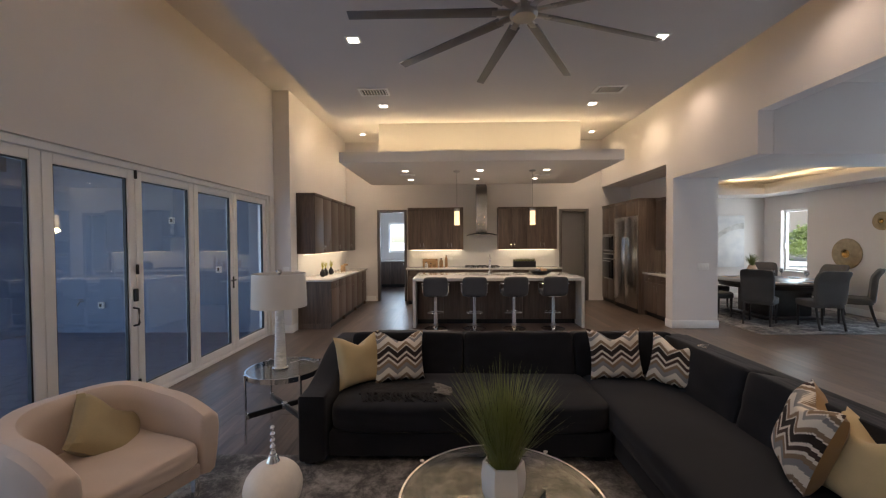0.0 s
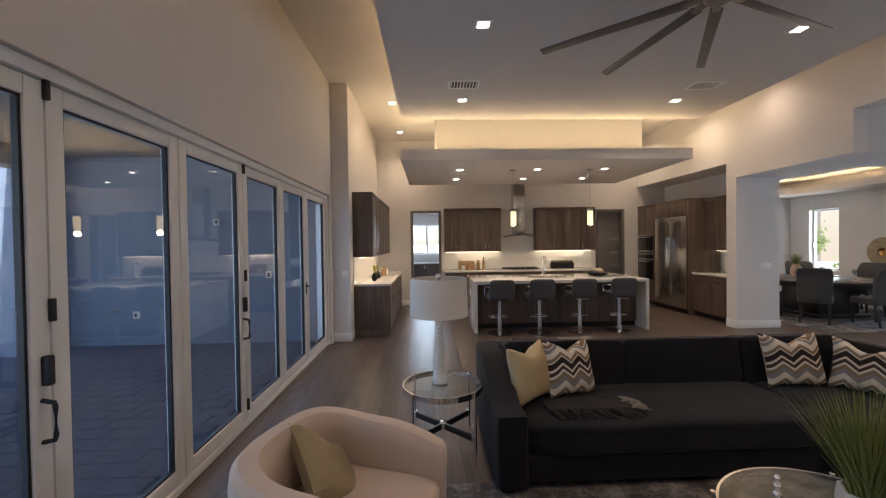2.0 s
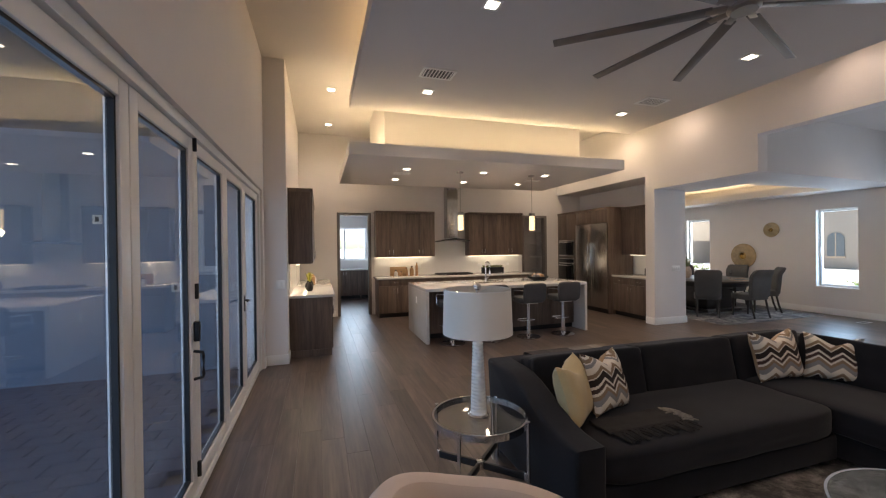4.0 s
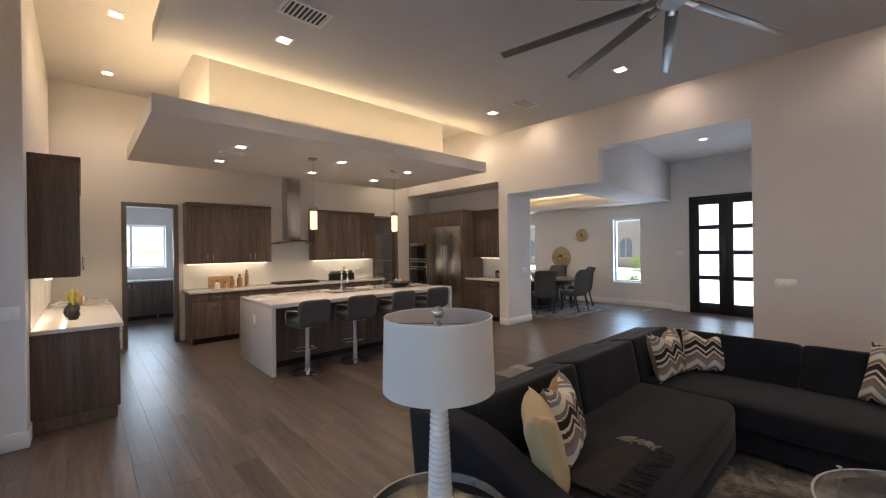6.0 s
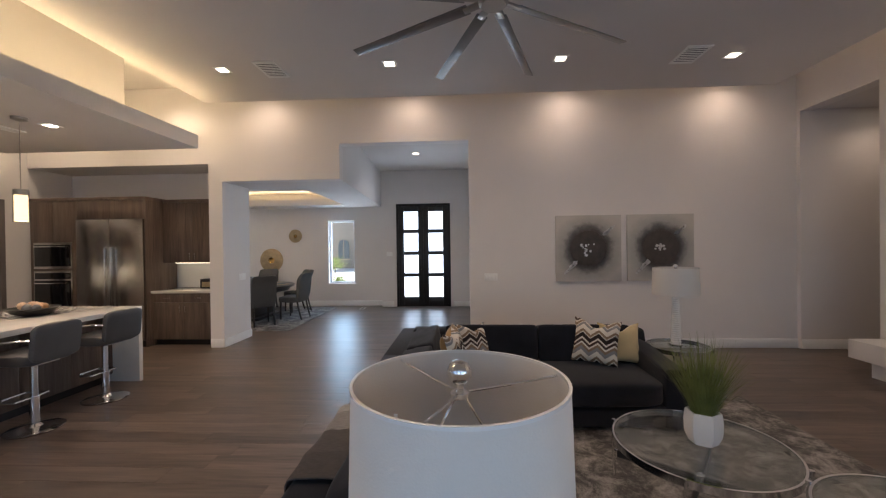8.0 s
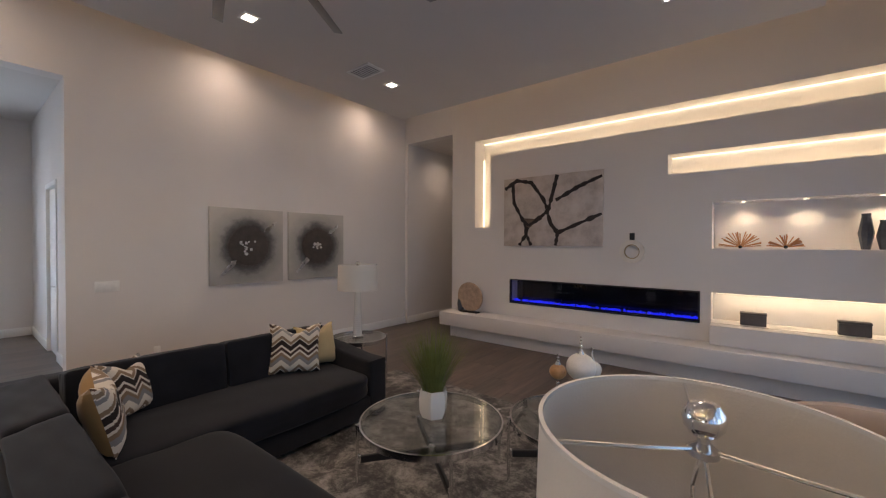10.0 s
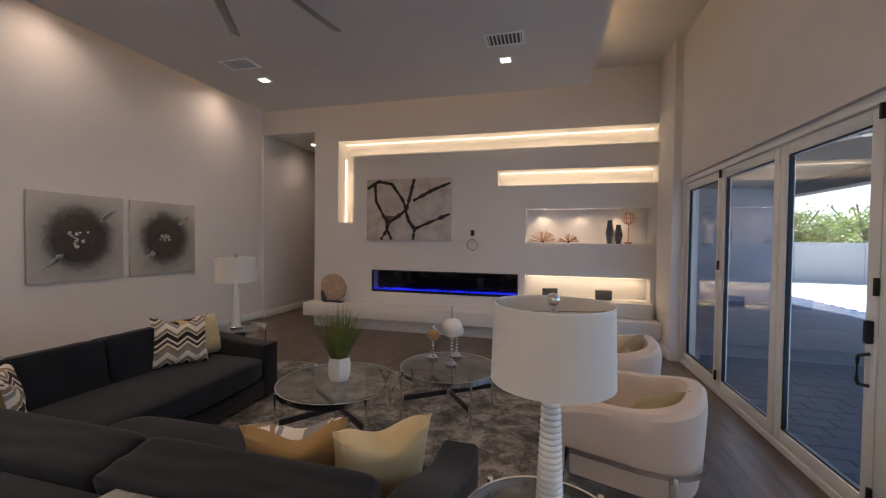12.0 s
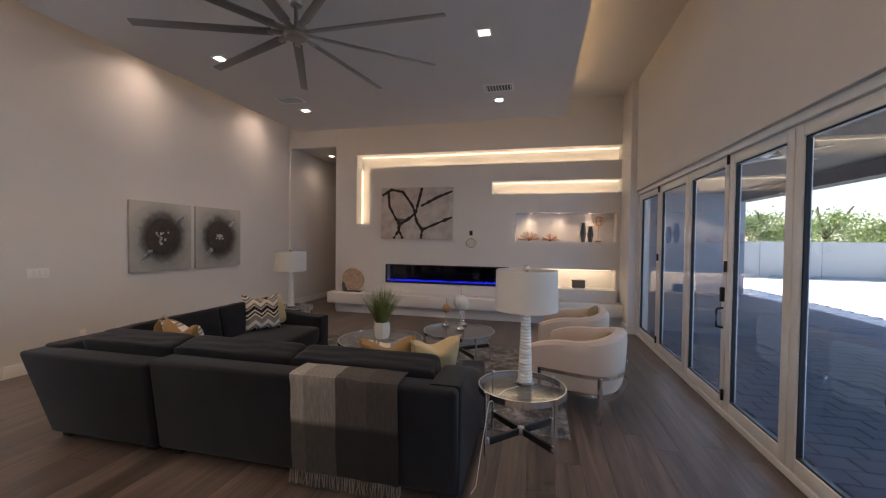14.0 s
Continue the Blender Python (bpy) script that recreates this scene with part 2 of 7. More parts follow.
lbs, lout = lnt.nodes["Principled BSDF"], lnt.nodes["Material Output"]
ltr, lmx = lnt.nodes.new("ShaderNodeBsdfTranslucent"), lnt.nodes.new("ShaderNodeMixShader")
ltr.inputs[0].default_value = (0.30, 0.38, 0.10, 1)
lmx.inputs[0].default_value = 0.5
lnt.links.new(lbs.outputs[0], lmx.inputs[1]), lnt.links.new(ltr.outputs[0], lmx.inputs[2]), lnt.links.new(lmx.outputs[0], lout.inputs[0])
BARK = surface("bark", (0.16, 0.11, 0.07), 0.9, vary=0.3, scale=6, fine=40, relief=0.5)
GRASSLEAF = surface("grass_blade", (0.17, 0.20, 0.055), 0.55, vary=0.4, scale=9, fine=50, relief=0.0)
CLEAR = clear_glass("clear_glass", (0.96, 0.98, 0.97), 0.03)
TABLEGLASS = clear_glass("table_glass", (0.93, 0.96, 0.95), 0.08)
DOORGLASS = clear_glass("door_glass", (0.92, 0.95, 0.97), 0.14)
LEDGLOW = glow("led_strip", (1.0, 0.85, 0.62), 1.15)
CANGLOW = glow("downlight_lens", (1.0, 0.88, 0.72), 6.0)
PENDGLOW = glow("pendant_glass", (1.0, 0.70, 0.38), 0.85)
FLAME = glow("blue_embers", (0.02, 0.03, 1.0), 0.5)

# ---- mesh helpers ----
def link_mesh(name, bm, material, smooth=True):
    me = bpy.data.meshes.new(name)
    bm.normal_update()
    bm.to_mesh(me)
    bm.free()
    me.materials.append(material)
    if smooth:
        me.set_sharp_from_angle(angle=radians(35))
        me.polygons.foreach_set("use_smooth", [True] * len(me.polygons))
        me.set_sharp_from_angle(angle=radians(35))
    return new(name, me)


def part(name, bm, material, parent, label="", at=None):
    """One mesh under a thing or under a part."""
    ob = link_mesh(name, bm, material)
    ob.parent = parent
    if at is not None:
        ob.matrix_basis = at
    return tagged(ob, label)


def thing(name, at, label, category, group=""):
    """An empty at a thing's base; at is (x, y, z) or (x, y, z, turn)."""
    ob = new(name)
    ob.empty_display_size = 0.1
    ob.matrix_world = pose(at[0], at[1], at[2], 0, 0, at[3] if len(at) > 3 else 0)
    return tagged(ob, label, category, group)


def solid(name, bm, material, label, category, group="", at=None):
    ob = link_mesh(name, bm, material)
    if at is not None:
        ob.matrix_world = at
    return tagged(ob, label, category, group)


def structure(name, bm, material, label="", category=""):
    ob = link_mesh(name, bm, material)
    return tagged(ob, label, category or name.split("_")[0], "", "structure")


def box(x0, y0, z0, x1, y1, z1, bevel=0.0, seg=2, bm=None):
    """A box between two corners, with rounded edges where bevel is given; joins into bm where one is given."""
    b = bmesh.new()
    bmesh.ops.create_cube(b, size=1)
    for v in b.verts:
        v.co = Vector(((x0 + x1) / 2 + v.co.x * abs(x1 - x0), (y0 + y1) / 2 + v.co.y * abs(y1 - y0), (z0 + z1) / 2 + v.co.z * abs(z1 - z0)))
    if bevel:
        lim = min(abs(x1 - x0), abs(y1 - y0), abs(z1 - z0)) * 0.49
        bmesh.ops.bevel(b, geom=b.edges[:], offset=min(bevel, lim), segments=seg, profile=0.5, affect="EDGES")
    return joined(bm, b)


def joined(bm, b):
    if bm is None:
        return b
    me = bpy.data.meshes.new("join")
    b.to_mesh(me)
    b.free()
    bm.from_mesh(me)
    bpy.data.meshes.remove(me)
    return bm


def moved(b, m):
    bmesh.ops.transform(b, matrix=m, verts=b.verts[:])
    return b


def rod(p, q, r, n=12, r2=None, bm=None):
    p, q = Vector(p), Vector(q)
    b = bmesh.new()
    bmesh.ops.create_cone(b, cap_ends=True, segments=n, radius1=r, radius2=r if r2 is None else r2, depth=(q - p).length)
    moved(b, Matrix.Translation((p + q) / 2) @ (q - p).to_track_quat("Z", "Y").to_matrix().to_4x4())
    return joined(bm, b)


def lathe(profile, n=32, bm=None):
    """Turns (radius, height) pairs round the z axis."""
    b = bmesh.new()
    rings = []
    for r, z in profile:
        if r < 1e-5:
            rings.append([b.verts.new((0, 0, z))])
        else:
            rings.append([b.verts.new((r * math.cos(2 * math.pi * i / n), r * math.sin(2 * math.pi * i / n), z)) for i in range(n)])
    for a, c in zip(rings, rings[1:]):
        for i in range(n):
            j = (i + 1) % n
            if len(a) == 1 and len(c) == 1:
                continue
            if len(a) == 1:
                b.faces.new((a[0], c[j], c[i]))
            elif len(c) == 1:
                b.faces.new((a[i], a[j], c[0]))
            else:
                b.faces.new((a[i], a[j], c[j], c[i]))
    bmesh.ops.recalc_face_normals(b, faces=b.faces[:])
    return joined(bm, b)


def ring(r0, r1, z0, z1, n=48, bm=None):
    b = lathe([(r0, z0), (r1, z0), (r1, z1), (r0, z1), (r0, z0)], n)
    bmesh.ops.remove_doubles(b, verts=b.verts[:], dist=1e-5)
    bmesh.ops.recalc_face_normals(b, faces=b.faces[:])
    return joined(bm, b)


def tube(points, r, n=8, bm=None, closed=False):
    """A round bar along a line of points."""
    b = bmesh.new()
    pts = [Vector(p) for p in points]
    rings = []
    for i, p in enumerate(pts):
        if closed:
            d = pts[(i + 1) % len(pts)] - pts[i - 1]
        else:
            d = pts[min(i + 1, len(pts) - 1)] - pts[max(i - 1, 0)]
        q = d.to_track_quat("Z", "Y")
        rings.append([b.verts.new(p + q @ Vector((r * math.cos(2 * math.pi * k / n), r * math.sin(2 * math.pi * k / n), 0))) for k in range(n)])
    pairs = list(zip(rings, rings[1:])) + ([(rings[-1], rings[0])] if closed else [])
    for a, c in pairs:
        for k in range(n):
            b.faces.new((a[k], a[(k + 1) % n], c[(k + 1) % n], c[k]))
    if not closed:
        b.faces.new(rings[0][::-1]), b.faces.new(rings[-1])
    bmesh.ops.recalc_face_normals(b, faces=b.faces[:])
    return joined(bm, b)


def ball(x, y, z, r, bm=None, n=20, squash=1.0):
    b = bmesh.new()
    bmesh.ops.create_uvsphere(b, u_segments=n, v_segments=n // 2, radius=r)
    moved(b, Matrix.Translation((x, y, z)) @ Matrix.Diagonal((1, 1, squash, 1)))
    return joined(bm, b)


def prism(outline, z0, z1, bm=None):
    """An upright prism over a flat outline of (x, y)."""
    b = bmesh.new()
    lo = [b.verts.new((x, y, z0)) for x, y in outline]
    hi = [b.verts.new((x, y, z1)) for x, y in outline]
    b.faces.new(lo[::-1]), b.faces.new(hi)
    n = len(lo)
    for i in range(n):
        j = (i + 1) % n
        b.faces.new((lo[i], lo[j], hi[j], hi[i]))
    bmesh.ops.recalc_face_normals(b, faces=b.faces[:])
    return joined(bm, b)


def cushion(w, d, h, pinch=0.0, n=18, power=0.35, crown=0.0, rough=0.006, seed=0):
    """A stuffed block: w along x, d along y, h along z, from z = 0, with full sides and soft edges."""
    b = bmesh.new()
    bmesh.ops.create_cube(b, size=2)
    bmesh.ops.subdivide_edges(b, edges=b.edges[:], cuts=n, use_grid_fill=True)
    for v in b.verts:
        x, y, z = v.co
        s = (abs(x) ** (2 / power) + abs(y) ** (2 / power) + abs(z) ** (2 / power)) ** (power / 2)
        x, y, z = x / s, y / s, z / s
        swell = 1 + crown * (1 - x * x) * (1 - y * y)
        k = noise.noise(Vector((x * 2.3 + seed, y * 2.3, z * 2.3)))
        v.co = Vector((x * w / 2 + k * rough, y * d / 2 + k * rough, h / 2 + z * h / 2 * swell + k * rough))
    return b


def pillow(size, thick, seed=0, n=16, dent=0.08):
    """A scatter cushion that stands on edge: its face in xz, from z = 0, with drawn-out corners and a chopped top."""
    b = bmesh.new()
    front, back = {}, {}
    for i in range(n + 1):
        for j in range(n + 1):
            u, v = i / n * 2 - 1, j / n * 2 - 1
            pull = 1 - 0.10 * (1 - u * u) * abs(v) ** 3 - 0.0 * u
            pull2 = 1 - 0.10 * (1 - v * v) * abs(u) ** 3
            x, z = u * size / 2 * pull2, (v * pull + 1) * size / 2
            if v > 0:
                z -= dent * v * v * math.exp(-(u / 0.45) ** 2)
            t = thick / 2 * ((1 - u ** 4) * (1 - v ** 4)) ** 0.55
            w = noise.noise(Vector((u * 1.8 + seed * 7, v * 1.8, seed))) * 0.014 * (1 - u * u) * (1 - v * v)
            front[i, j] = b.verts.new((x, -t + w, z))
            back[i, j] = front[i, j] if i in (0, n) or j in (0, n) else b.verts.new((x, t + w, z))
    for i in range(n):
        for j in range(n):
            b.faces.new((front[i, j], front[i + 1, j], front[i + 1, j + 1], front[i, j + 1]))
            b.faces.new((back[i, j + 1], back[i + 1, j + 1], back[i + 1, j], back[i, j]))
    bmesh.ops.recalc_face_normals(b, faces=b.faces[:])
    return b


def wall_mesh(axis, face, back, a0, a1, z0, z1, holes=()):
    """A wall that runs along axis ('x' or 'y') between a0 and a1, its two faces at face and back; holes are (a0, a1, z0, z1)."""
    A = sorted({a0, a1, *[h[0] for h in holes], *[h[1] for h in holes]})
    Z = sorted({z0, z1, *[h[2] for h in holes], *[h[3] for h in holes]})
    A, Z = [a for a in A if a0 <= a <= a1], [z for z in Z if z0 <= z <= z1]
    b = bmesh.new()

    def full(i, j):
        if i < 0 or j < 0 or i >= len(A) - 1 or j >= len(Z) - 1:
            return False
        ca, cz = (A[i] + A[i + 1]) / 2, (Z[j] + Z[j + 1]) / 2
        return not any(h[0] < ca < h[1] and h[2] < cz < h[3] for h in holes)

    def p(a, t, z):
        return b.verts.new((a, t, z) if axis == "x" else (t, a, z))

    for i in range(len(A) - 1):
        for j in range(len(Z) - 1):
            if not full(i, j):
                continue
            l, r, lo, hi = A[i], A[i + 1], Z[j], Z[j + 1]
            b.faces.new([p(l, face, lo), p(r, face, lo), p(r, face, hi), p(l, face, hi)])
            b.faces.new([p(l, back, lo), p(r, back, lo), p(r, back, hi), p(l, back, hi)])
            if not full(i - 1, j):
                b.faces.new([p(l, face, lo), p(l, back, lo), p(l, back, hi), p(l, face, hi)])
            if not full(i + 1, j):
                b.faces.new([p(r, face, lo), p(r, back, lo), p(r, back, hi), p(r, face, hi)])
            if not full(i, j - 1):
                b.faces.new([p(l, face, lo), p(r, face, lo), p(r, back, lo), p(l, back, lo)])
            if not full(i, j + 1):
                b.faces.new([p(l, face, hi), p(r, face, hi), p(r, back, hi), p(l, back, hi)])
    bmesh.ops.remove_doubles(b, verts=b.verts[:], dist=1e-5)
    bmesh.ops.recalc_face_normals(b, faces=b.faces[:])
    return b

# ---- the large structure ----
WX, KX, EX = -2.59, -2.30, 4.54          # west wall, kitchen west wall, east wall (room faces)
NY, SY = 11.18, -1.19                    # kitchen back wall, fireplace wall
DX, FX = 9.05, 8.82                      # dining outer wall, entry door wall
DNY = 11.5                               # dining north wall

structure("wall_west", wall_mesh("y", WX, WX - 0.22, -1.6, 7.50, 0, HIGH, [(-0.45, 7.36, 0, 2.41)]), PAINT)
structure("wall_west_return", box(WX + 0.0005, SY + 0.001, 0, -2.50, -0.453, HIGH), PAINT)
structure("wall_kitchen_west", wall_mesh("y", KX, WX - 0.22, 7.503, NY + 0.2, 0, HIGH), PAINT)
structure("wall_north", wall_mesh("x", NY, NY + 0.15, KX, 5.6, 0, HIGH, [(-1.46, -0.66, 0, 2.46), (3.42, 4.20, 0, 2.45)]), PAINT)
east = wall_mesh("y", EX, EX + 0.2, -1.19, NY, 0, HIGH,
                 [(3.78, 5.86, 0, 3.29), (5.86, 7.81, 0, 2.72), (8.04, 11.179, 0, 3.01)])
structure("wall_east", east, PAINT)
structure("wall_pier", box(EX + 0.2, 7.81, 0, 5.345, 8.04, 2.72), PAINT)
# alcove of the tall kitchen units
structure("wall_alcove", wall_mesh("y", 5.30, 5.345, 8.042, DNY, 0, 3.66), PAINT)
structure("ceiling_alcove", box(EX + 0.2, 8.04, 3.012, 5.30, NY, 3.10), CEILPAINT)
structure("wall_pier_head", box(EX + 0.203, 7.82, 2.72, 5.345, 8.03, 3.66), PAINT)
# fireplace wall with its lit recesses
RECESS = [(2.545, 2.858, 1.88, 3.374), (WX + 0.09, 2.858, 3.097, 3.374), (WX + 0.09, -0.09, 2.49, 2.741),
          (WX + 0.16, -0.56, 1.55, 2.11), (WX + 0.16, -0.56, 0.66, 1.02), (-0.45, 2.17, 0.635, 1.03)]
structure("wall_south", wall_mesh("x", SY, SY - 0.30, WX, 3.35, 0, HIGH, RECESS), PAINT)
structure("wall_south_back", box(WX, SY - 0.40, 0, 3.35, SY - 0.303, HIGH), PAINT)
# hall beside the fireplace
structure("wall_hall_east", wall_mesh("y", 4.48, 4.70, -6.0, -1.193, 0, 3.60), PAINT)
structure("wall_hall_west", wall_mesh("y", 3.35, 3.15, -6.0, SY - 0.403, 0, 3.60), PAINT)
structure("wall_hall_end", box(3.0, -6.15, 0, 4.8, -6.0, 3.6), PAINT)
structure("wall_hall_head", box(3.353, SY - 0.20, 3.58, EX, SY, HIGH), PAINT)
structure("ceiling_hall", box(3.1, -6.1, 3.60, 4.75, SY - 0.203, 3.7), CEILPAINT)
# entry and dining
structure("wall_entry_south", wall_mesh("x", 3.62, 3.47, EX + 0.2, FX + 0.2, 0, 3.66, [(6.3, 7.2, 0, 2.44)]), PAINT)
structure("wall_entry_east", wall_mesh("y", FX, FX + 0.2, 3.4, 6.08, 0, 3.8, [(4.22, 5.68, 0, 2.77)]), PAINT)
structure("wall_dining_east", wall_mesh("y", DX, DX + 0.2, 6.083, DNY + 0.2, 0, 3.7, [(6.88, 7.62, 0.62, 2.36), (10.20, 10.95, 0.80, 2.34)]), PAINT)
structure("wall_dining_north", box(5.345, DNY, 0, DX, DNY + 0.15, 3.7), PAINT)
structure("wall_side_room", box(EX + 0.2, 2.2, 0, 8.9, 2.3, 3.66), PAINT)
structure("wall_side_room_east", box(8.7, 2.3, 0, 8.9, 3.47, 3.66), PAINT)
structure("ceiling_entry", box(EX + 0.2, 2.2, 3.66, 9.3, 6.3, 3.78), CEILPAINT)
soffit = prism([(EX + 0.203, 5.86), (DX, 6.12), (DX, 6.95), (EX + 0.203, 6.85)], 2.722, 2.88)
prism([(EX + 0.203, 6.85), (5.75, 6.85), (5.75, 7.81), (EX + 0.203, 7.81)], 2.722, 2.88, soffit)
prism([(5.348, 7.81), (5.75, 7.81), (5.75, 10.6), (5.348, 10.6)], 2.722, 2.88, soffit)
prism([(8.35, 6.95), (DX, 6.95), (DX, 10.6), (8.35, 10.6)], 2.722, 2.88, soffit)
prism([(5.348, 10.6), (DX, 10.6), (DX, DNY), (5.348, DNY)], 2.722, 2.88, soffit)
prism([(EX + 0.203, 5.86), (DX, 6.12), (DX, 6.30), (EX + 0.203, 6.04)], 2.88, 3.66, soffit)
structure("ceiling_dining_soffit", soffit, CEILPAINT)
structure("ceiling_dining", box(EX + 0.2, 6.15, 3.10, DX, DNY, 3.2), CEILPAINT)
# ceilings
structure("ceiling", box(WX - 0.3, SY - 0.4, HIGH, EX + 0.3, NY + 0.2, HIGH + 0.12), CEILPAINT)
structure("ceiling_floating", box(-1.42, -0.20, LOW, 3.63, 7.47, LOW + 0.17), CEILPAINT)
structure("ceiling_canopy", box(-1.43, 7.51, 3.005, 3.54, 10.32, 3.185), CEILPAINT)
structure("ceiling_canopy_box", box(-0.82, 8.03, 3.187, 2.95, 9.9, HIGH - 0.002), CEILPAINT)
# rooms behind the kitchen
structure("wall_laundry_back", wall_mesh("x", 15.0, 15.2, -3.4, 1.6, 0, 2.9, [(-1.75, -0.35, 1.22, 2.28)]), PAINT)
structure("wall_laundry_west", wall_mesh("y", -3.2, -3.4, NY + 0.15, 15.0, 0, 2.9, [(12.6, 14.0, 1.22, 2.28)]), PAINT)
structure("wall_laundry_east", box(1.4, NY + 0.152, 0, 1.6, 15.0, 2.9), PAINT)
structure("ceiling_laundry", box(-3.4, NY + 0.152, 2.8, 5.8, 15.2, 2.9), CEILPAINT)
structure("wall_pantry_back", box(1.6, 12.9, 0, 5.6, 13.05, 2.9), PAINT)
structure("wall_pantry_east", box(4.9, NY + 0.152, 0, 5.0, 12.9, 2.9), PAINT)
# hearth bench
hearth = thing("hearth_bench", (0, 0, 0), "white plastered floating hearth bench under the long fireplace", "bench")
part("bench_slab", box(-2.497, SY + 0.003, 0.20, 3.33, -0.79, 0.425, 0.012), PAINT, hearth)
part("bench_plinth", box(-2.497, SY + 0.003, 0, 3.18, -0.92, 0.198), PAINT, hearth)
part("bench_step", box(WX + 0.16, SY + 0.003, 0.428, -0.56, -1.02, 0.655, 0.008), PAINT, hearth)


def skirting(a, b, t, side):
    """A tall baseboard from a to b along a wall, t thick to the given side."""
    (x0, y0), (x1, y1) = a, b
    if x0 == x1:
        bm = box(x0, y0, 0, x0 + side * t, y1, 0.14, 0.004)
    else:
        bm = box(x0, y0, 0, x1, y0 + side * t, 0.14, 0.004)
    structure("baseboard", bm, TRIM, category="baseboard")


for a, b, s in (((EX, -1.19), (EX, 3.765), -1), ((-2.50, -1.19), (-2.50, -0.46), 1), ((WX, 7.375), (WX, 7.48), 1), ((KX, 7.52), (KX, 7.74), 1),
                ((WX + 0.02, 7.503), (KX + 0.015, 7.503), -1), ((EX, 7.795), (EX, 8.035), -1), ((EX - 0.015, 7.81), (5.36, 7.81), -1),
                ((FX, 3.64), (FX, 4.14), -1), ((FX, 5.76), (FX, 6.08), -1), ((DX, 6.10), (DX, DNY), -1), ((5.43, DNY), (DX, DNY), -1),
                ((4.48, -6.0), (4.48, -1.2), -1), ((3.35, -6.0), (3.35, -1.21), 1), ((5.345, 7.81), (5.345, DNY), 1),
                ((EX + 0.2, 3.62), (6.28, 3.62), 1), ((7.22, 3.62), (FX, 3.62), 1), ((-2.29, NY), (-1.50, NY), -1), ((-0.62, NY), (-0.60, NY), -1)):
    skirting(a, b, 0.015, s)

# sub-floor below the planks, patio, ground
floor_bm = box(WX - 0.215, -6.2, -0.12, 9.3, 11.2, -0.014)
box(-3.4, 11.2, -0.12, 9.3, 15.2, -0.014, bm=floor_bm)
structure("floor", floor_bm, surface("floor_base", (0.05, 0.04, 0.03), 0.8), "grey-brown wooden plank floor", "floor")
structure("ground", box(-400, -400, -0.30, 400, 400, -0.10), GRAVEL, "pale gravel ground round the house", "ground")
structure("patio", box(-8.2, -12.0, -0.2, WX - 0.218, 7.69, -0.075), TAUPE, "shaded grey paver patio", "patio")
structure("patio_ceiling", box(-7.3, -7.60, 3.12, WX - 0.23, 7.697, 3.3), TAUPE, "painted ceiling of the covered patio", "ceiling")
structure("house_roof", box(-3.2, -7.2, HIGH + 0.3, 9.6, 15.4, HIGH + 0.5), TAUPE, "flat house roof", "roof")
structure("patio_beam", box(-7.3, -7.297, 2.83, -6.95, 7.115, 3.118), TAUPE, "stucco beam along the patio roof edge", "beam")
structure("patio_pillar", box(-7.75, 7.12, -0.1, -7.15, 7.697, 3.117), SKYLIT_STUCCO, "grey stucco patio pillar", "pillar")
structure("wall_patio_south", box(-7.25, -7.60, -0.1, WX - 0.23, -7.30, 3.118), SKYLIT_STUCCO, "grey stucco wall closing the patio's end", "wall")
structure("wall_patio_east", box(WX - 0.22, -7.30, -0.1, WX - 0.02, -1.603, 3.118), SKYLIT_STUCCO, "grey stucco house wall beside the patio", "wall")
structure("wall_patio_north", box(-12.0, 7.7, -0.1, WX - 0.23, 7.9, 3.3), SKYLIT_STUCCO, "grey stucco patio wall", "wall")

# ---- doors and windows ----
def bifold_panel(y0, y1, hinge, handle):
    p = thing("bifold_panel", (WX - 0.085, (y0 + y1) / 2, 0), "white-framed bifold glass door panel, closed", "door", "bifold glass doors")
    w, t, f, z0, z1 = (y1 - y0) / 2 - 0.004, 0.03, 0.085, 0.055, 2.34
    part("stile", box(-t, -w, z0, t, -w + f, z1, 0.006), FRAMEWHITE, p)
    part("stile", box(-t, w - f, z0, t, w, z1, 0.006), FRAMEWHITE, p)
    part("top_rail", box(-t, -w + f, z1 - f, t, w - f, z1, 0.006), FRAMEWHITE, p)
    part("bottom_rail", box(-t, -w + f, z0, t, w - f, z0 + 0.10, 0.006), FRAMEWHITE, p)
    seal = bmesh.new()
    for a, b in (((-w + f, z0 + 0.10), (-w + f + 0.014, z1 - f)), ((w - f - 0.014, z0 + 0.10), (w - f, z1 - f)), ((-w + f, z1 - f - 0.014), (w - f, z1 - f)), ((-w + f, z0 + 0.10), (w - f, z0 + 0.114))):
        box(-0.014, a[0], a[1], 0.016, b[0], b[1], bm=seal)
    part("gasket", seal, BLACKMETAL, p, "black rubber glazing gasket")
    g = part("pane", box(-0.004, -w + f + 0.003, z0 + 0.103, 0.004, w - f - 0.003, z1 - f - 0.003), DOORGLASS, p, "clear glass pane")
    g.visible_shadow = False
    if hinge:
        for z in (0.14, 1.30, 2.26):
            part("hinge", box(t, w - 0.010, z, t + 0.022, w + 0.012, z + 0.10, 0.004), BLACKMETAL, p, "black metal hinge")
    if handle:
        part("latch", box(t, w - 0.05, 1.03, t + 0.035, w - 0.015, 1.16, 0.008), BLACKMETAL, p, "black latch lever")
    if handle == 2:
        pull = tube([(t, w - 0.045, 0.79), (t + 0.05, w - 0.045, 0.80), (t + 0.055, w - 0.045, 0.82), (t + 0.055, w - 0.045, 0.94), (t + 0.05, w - 0.045, 0.96), (t, w - 0.045, 0.97)], 0.010)
        part("pull_handle", pull, BLACKMETAL, p, "black pull handle")
    return p


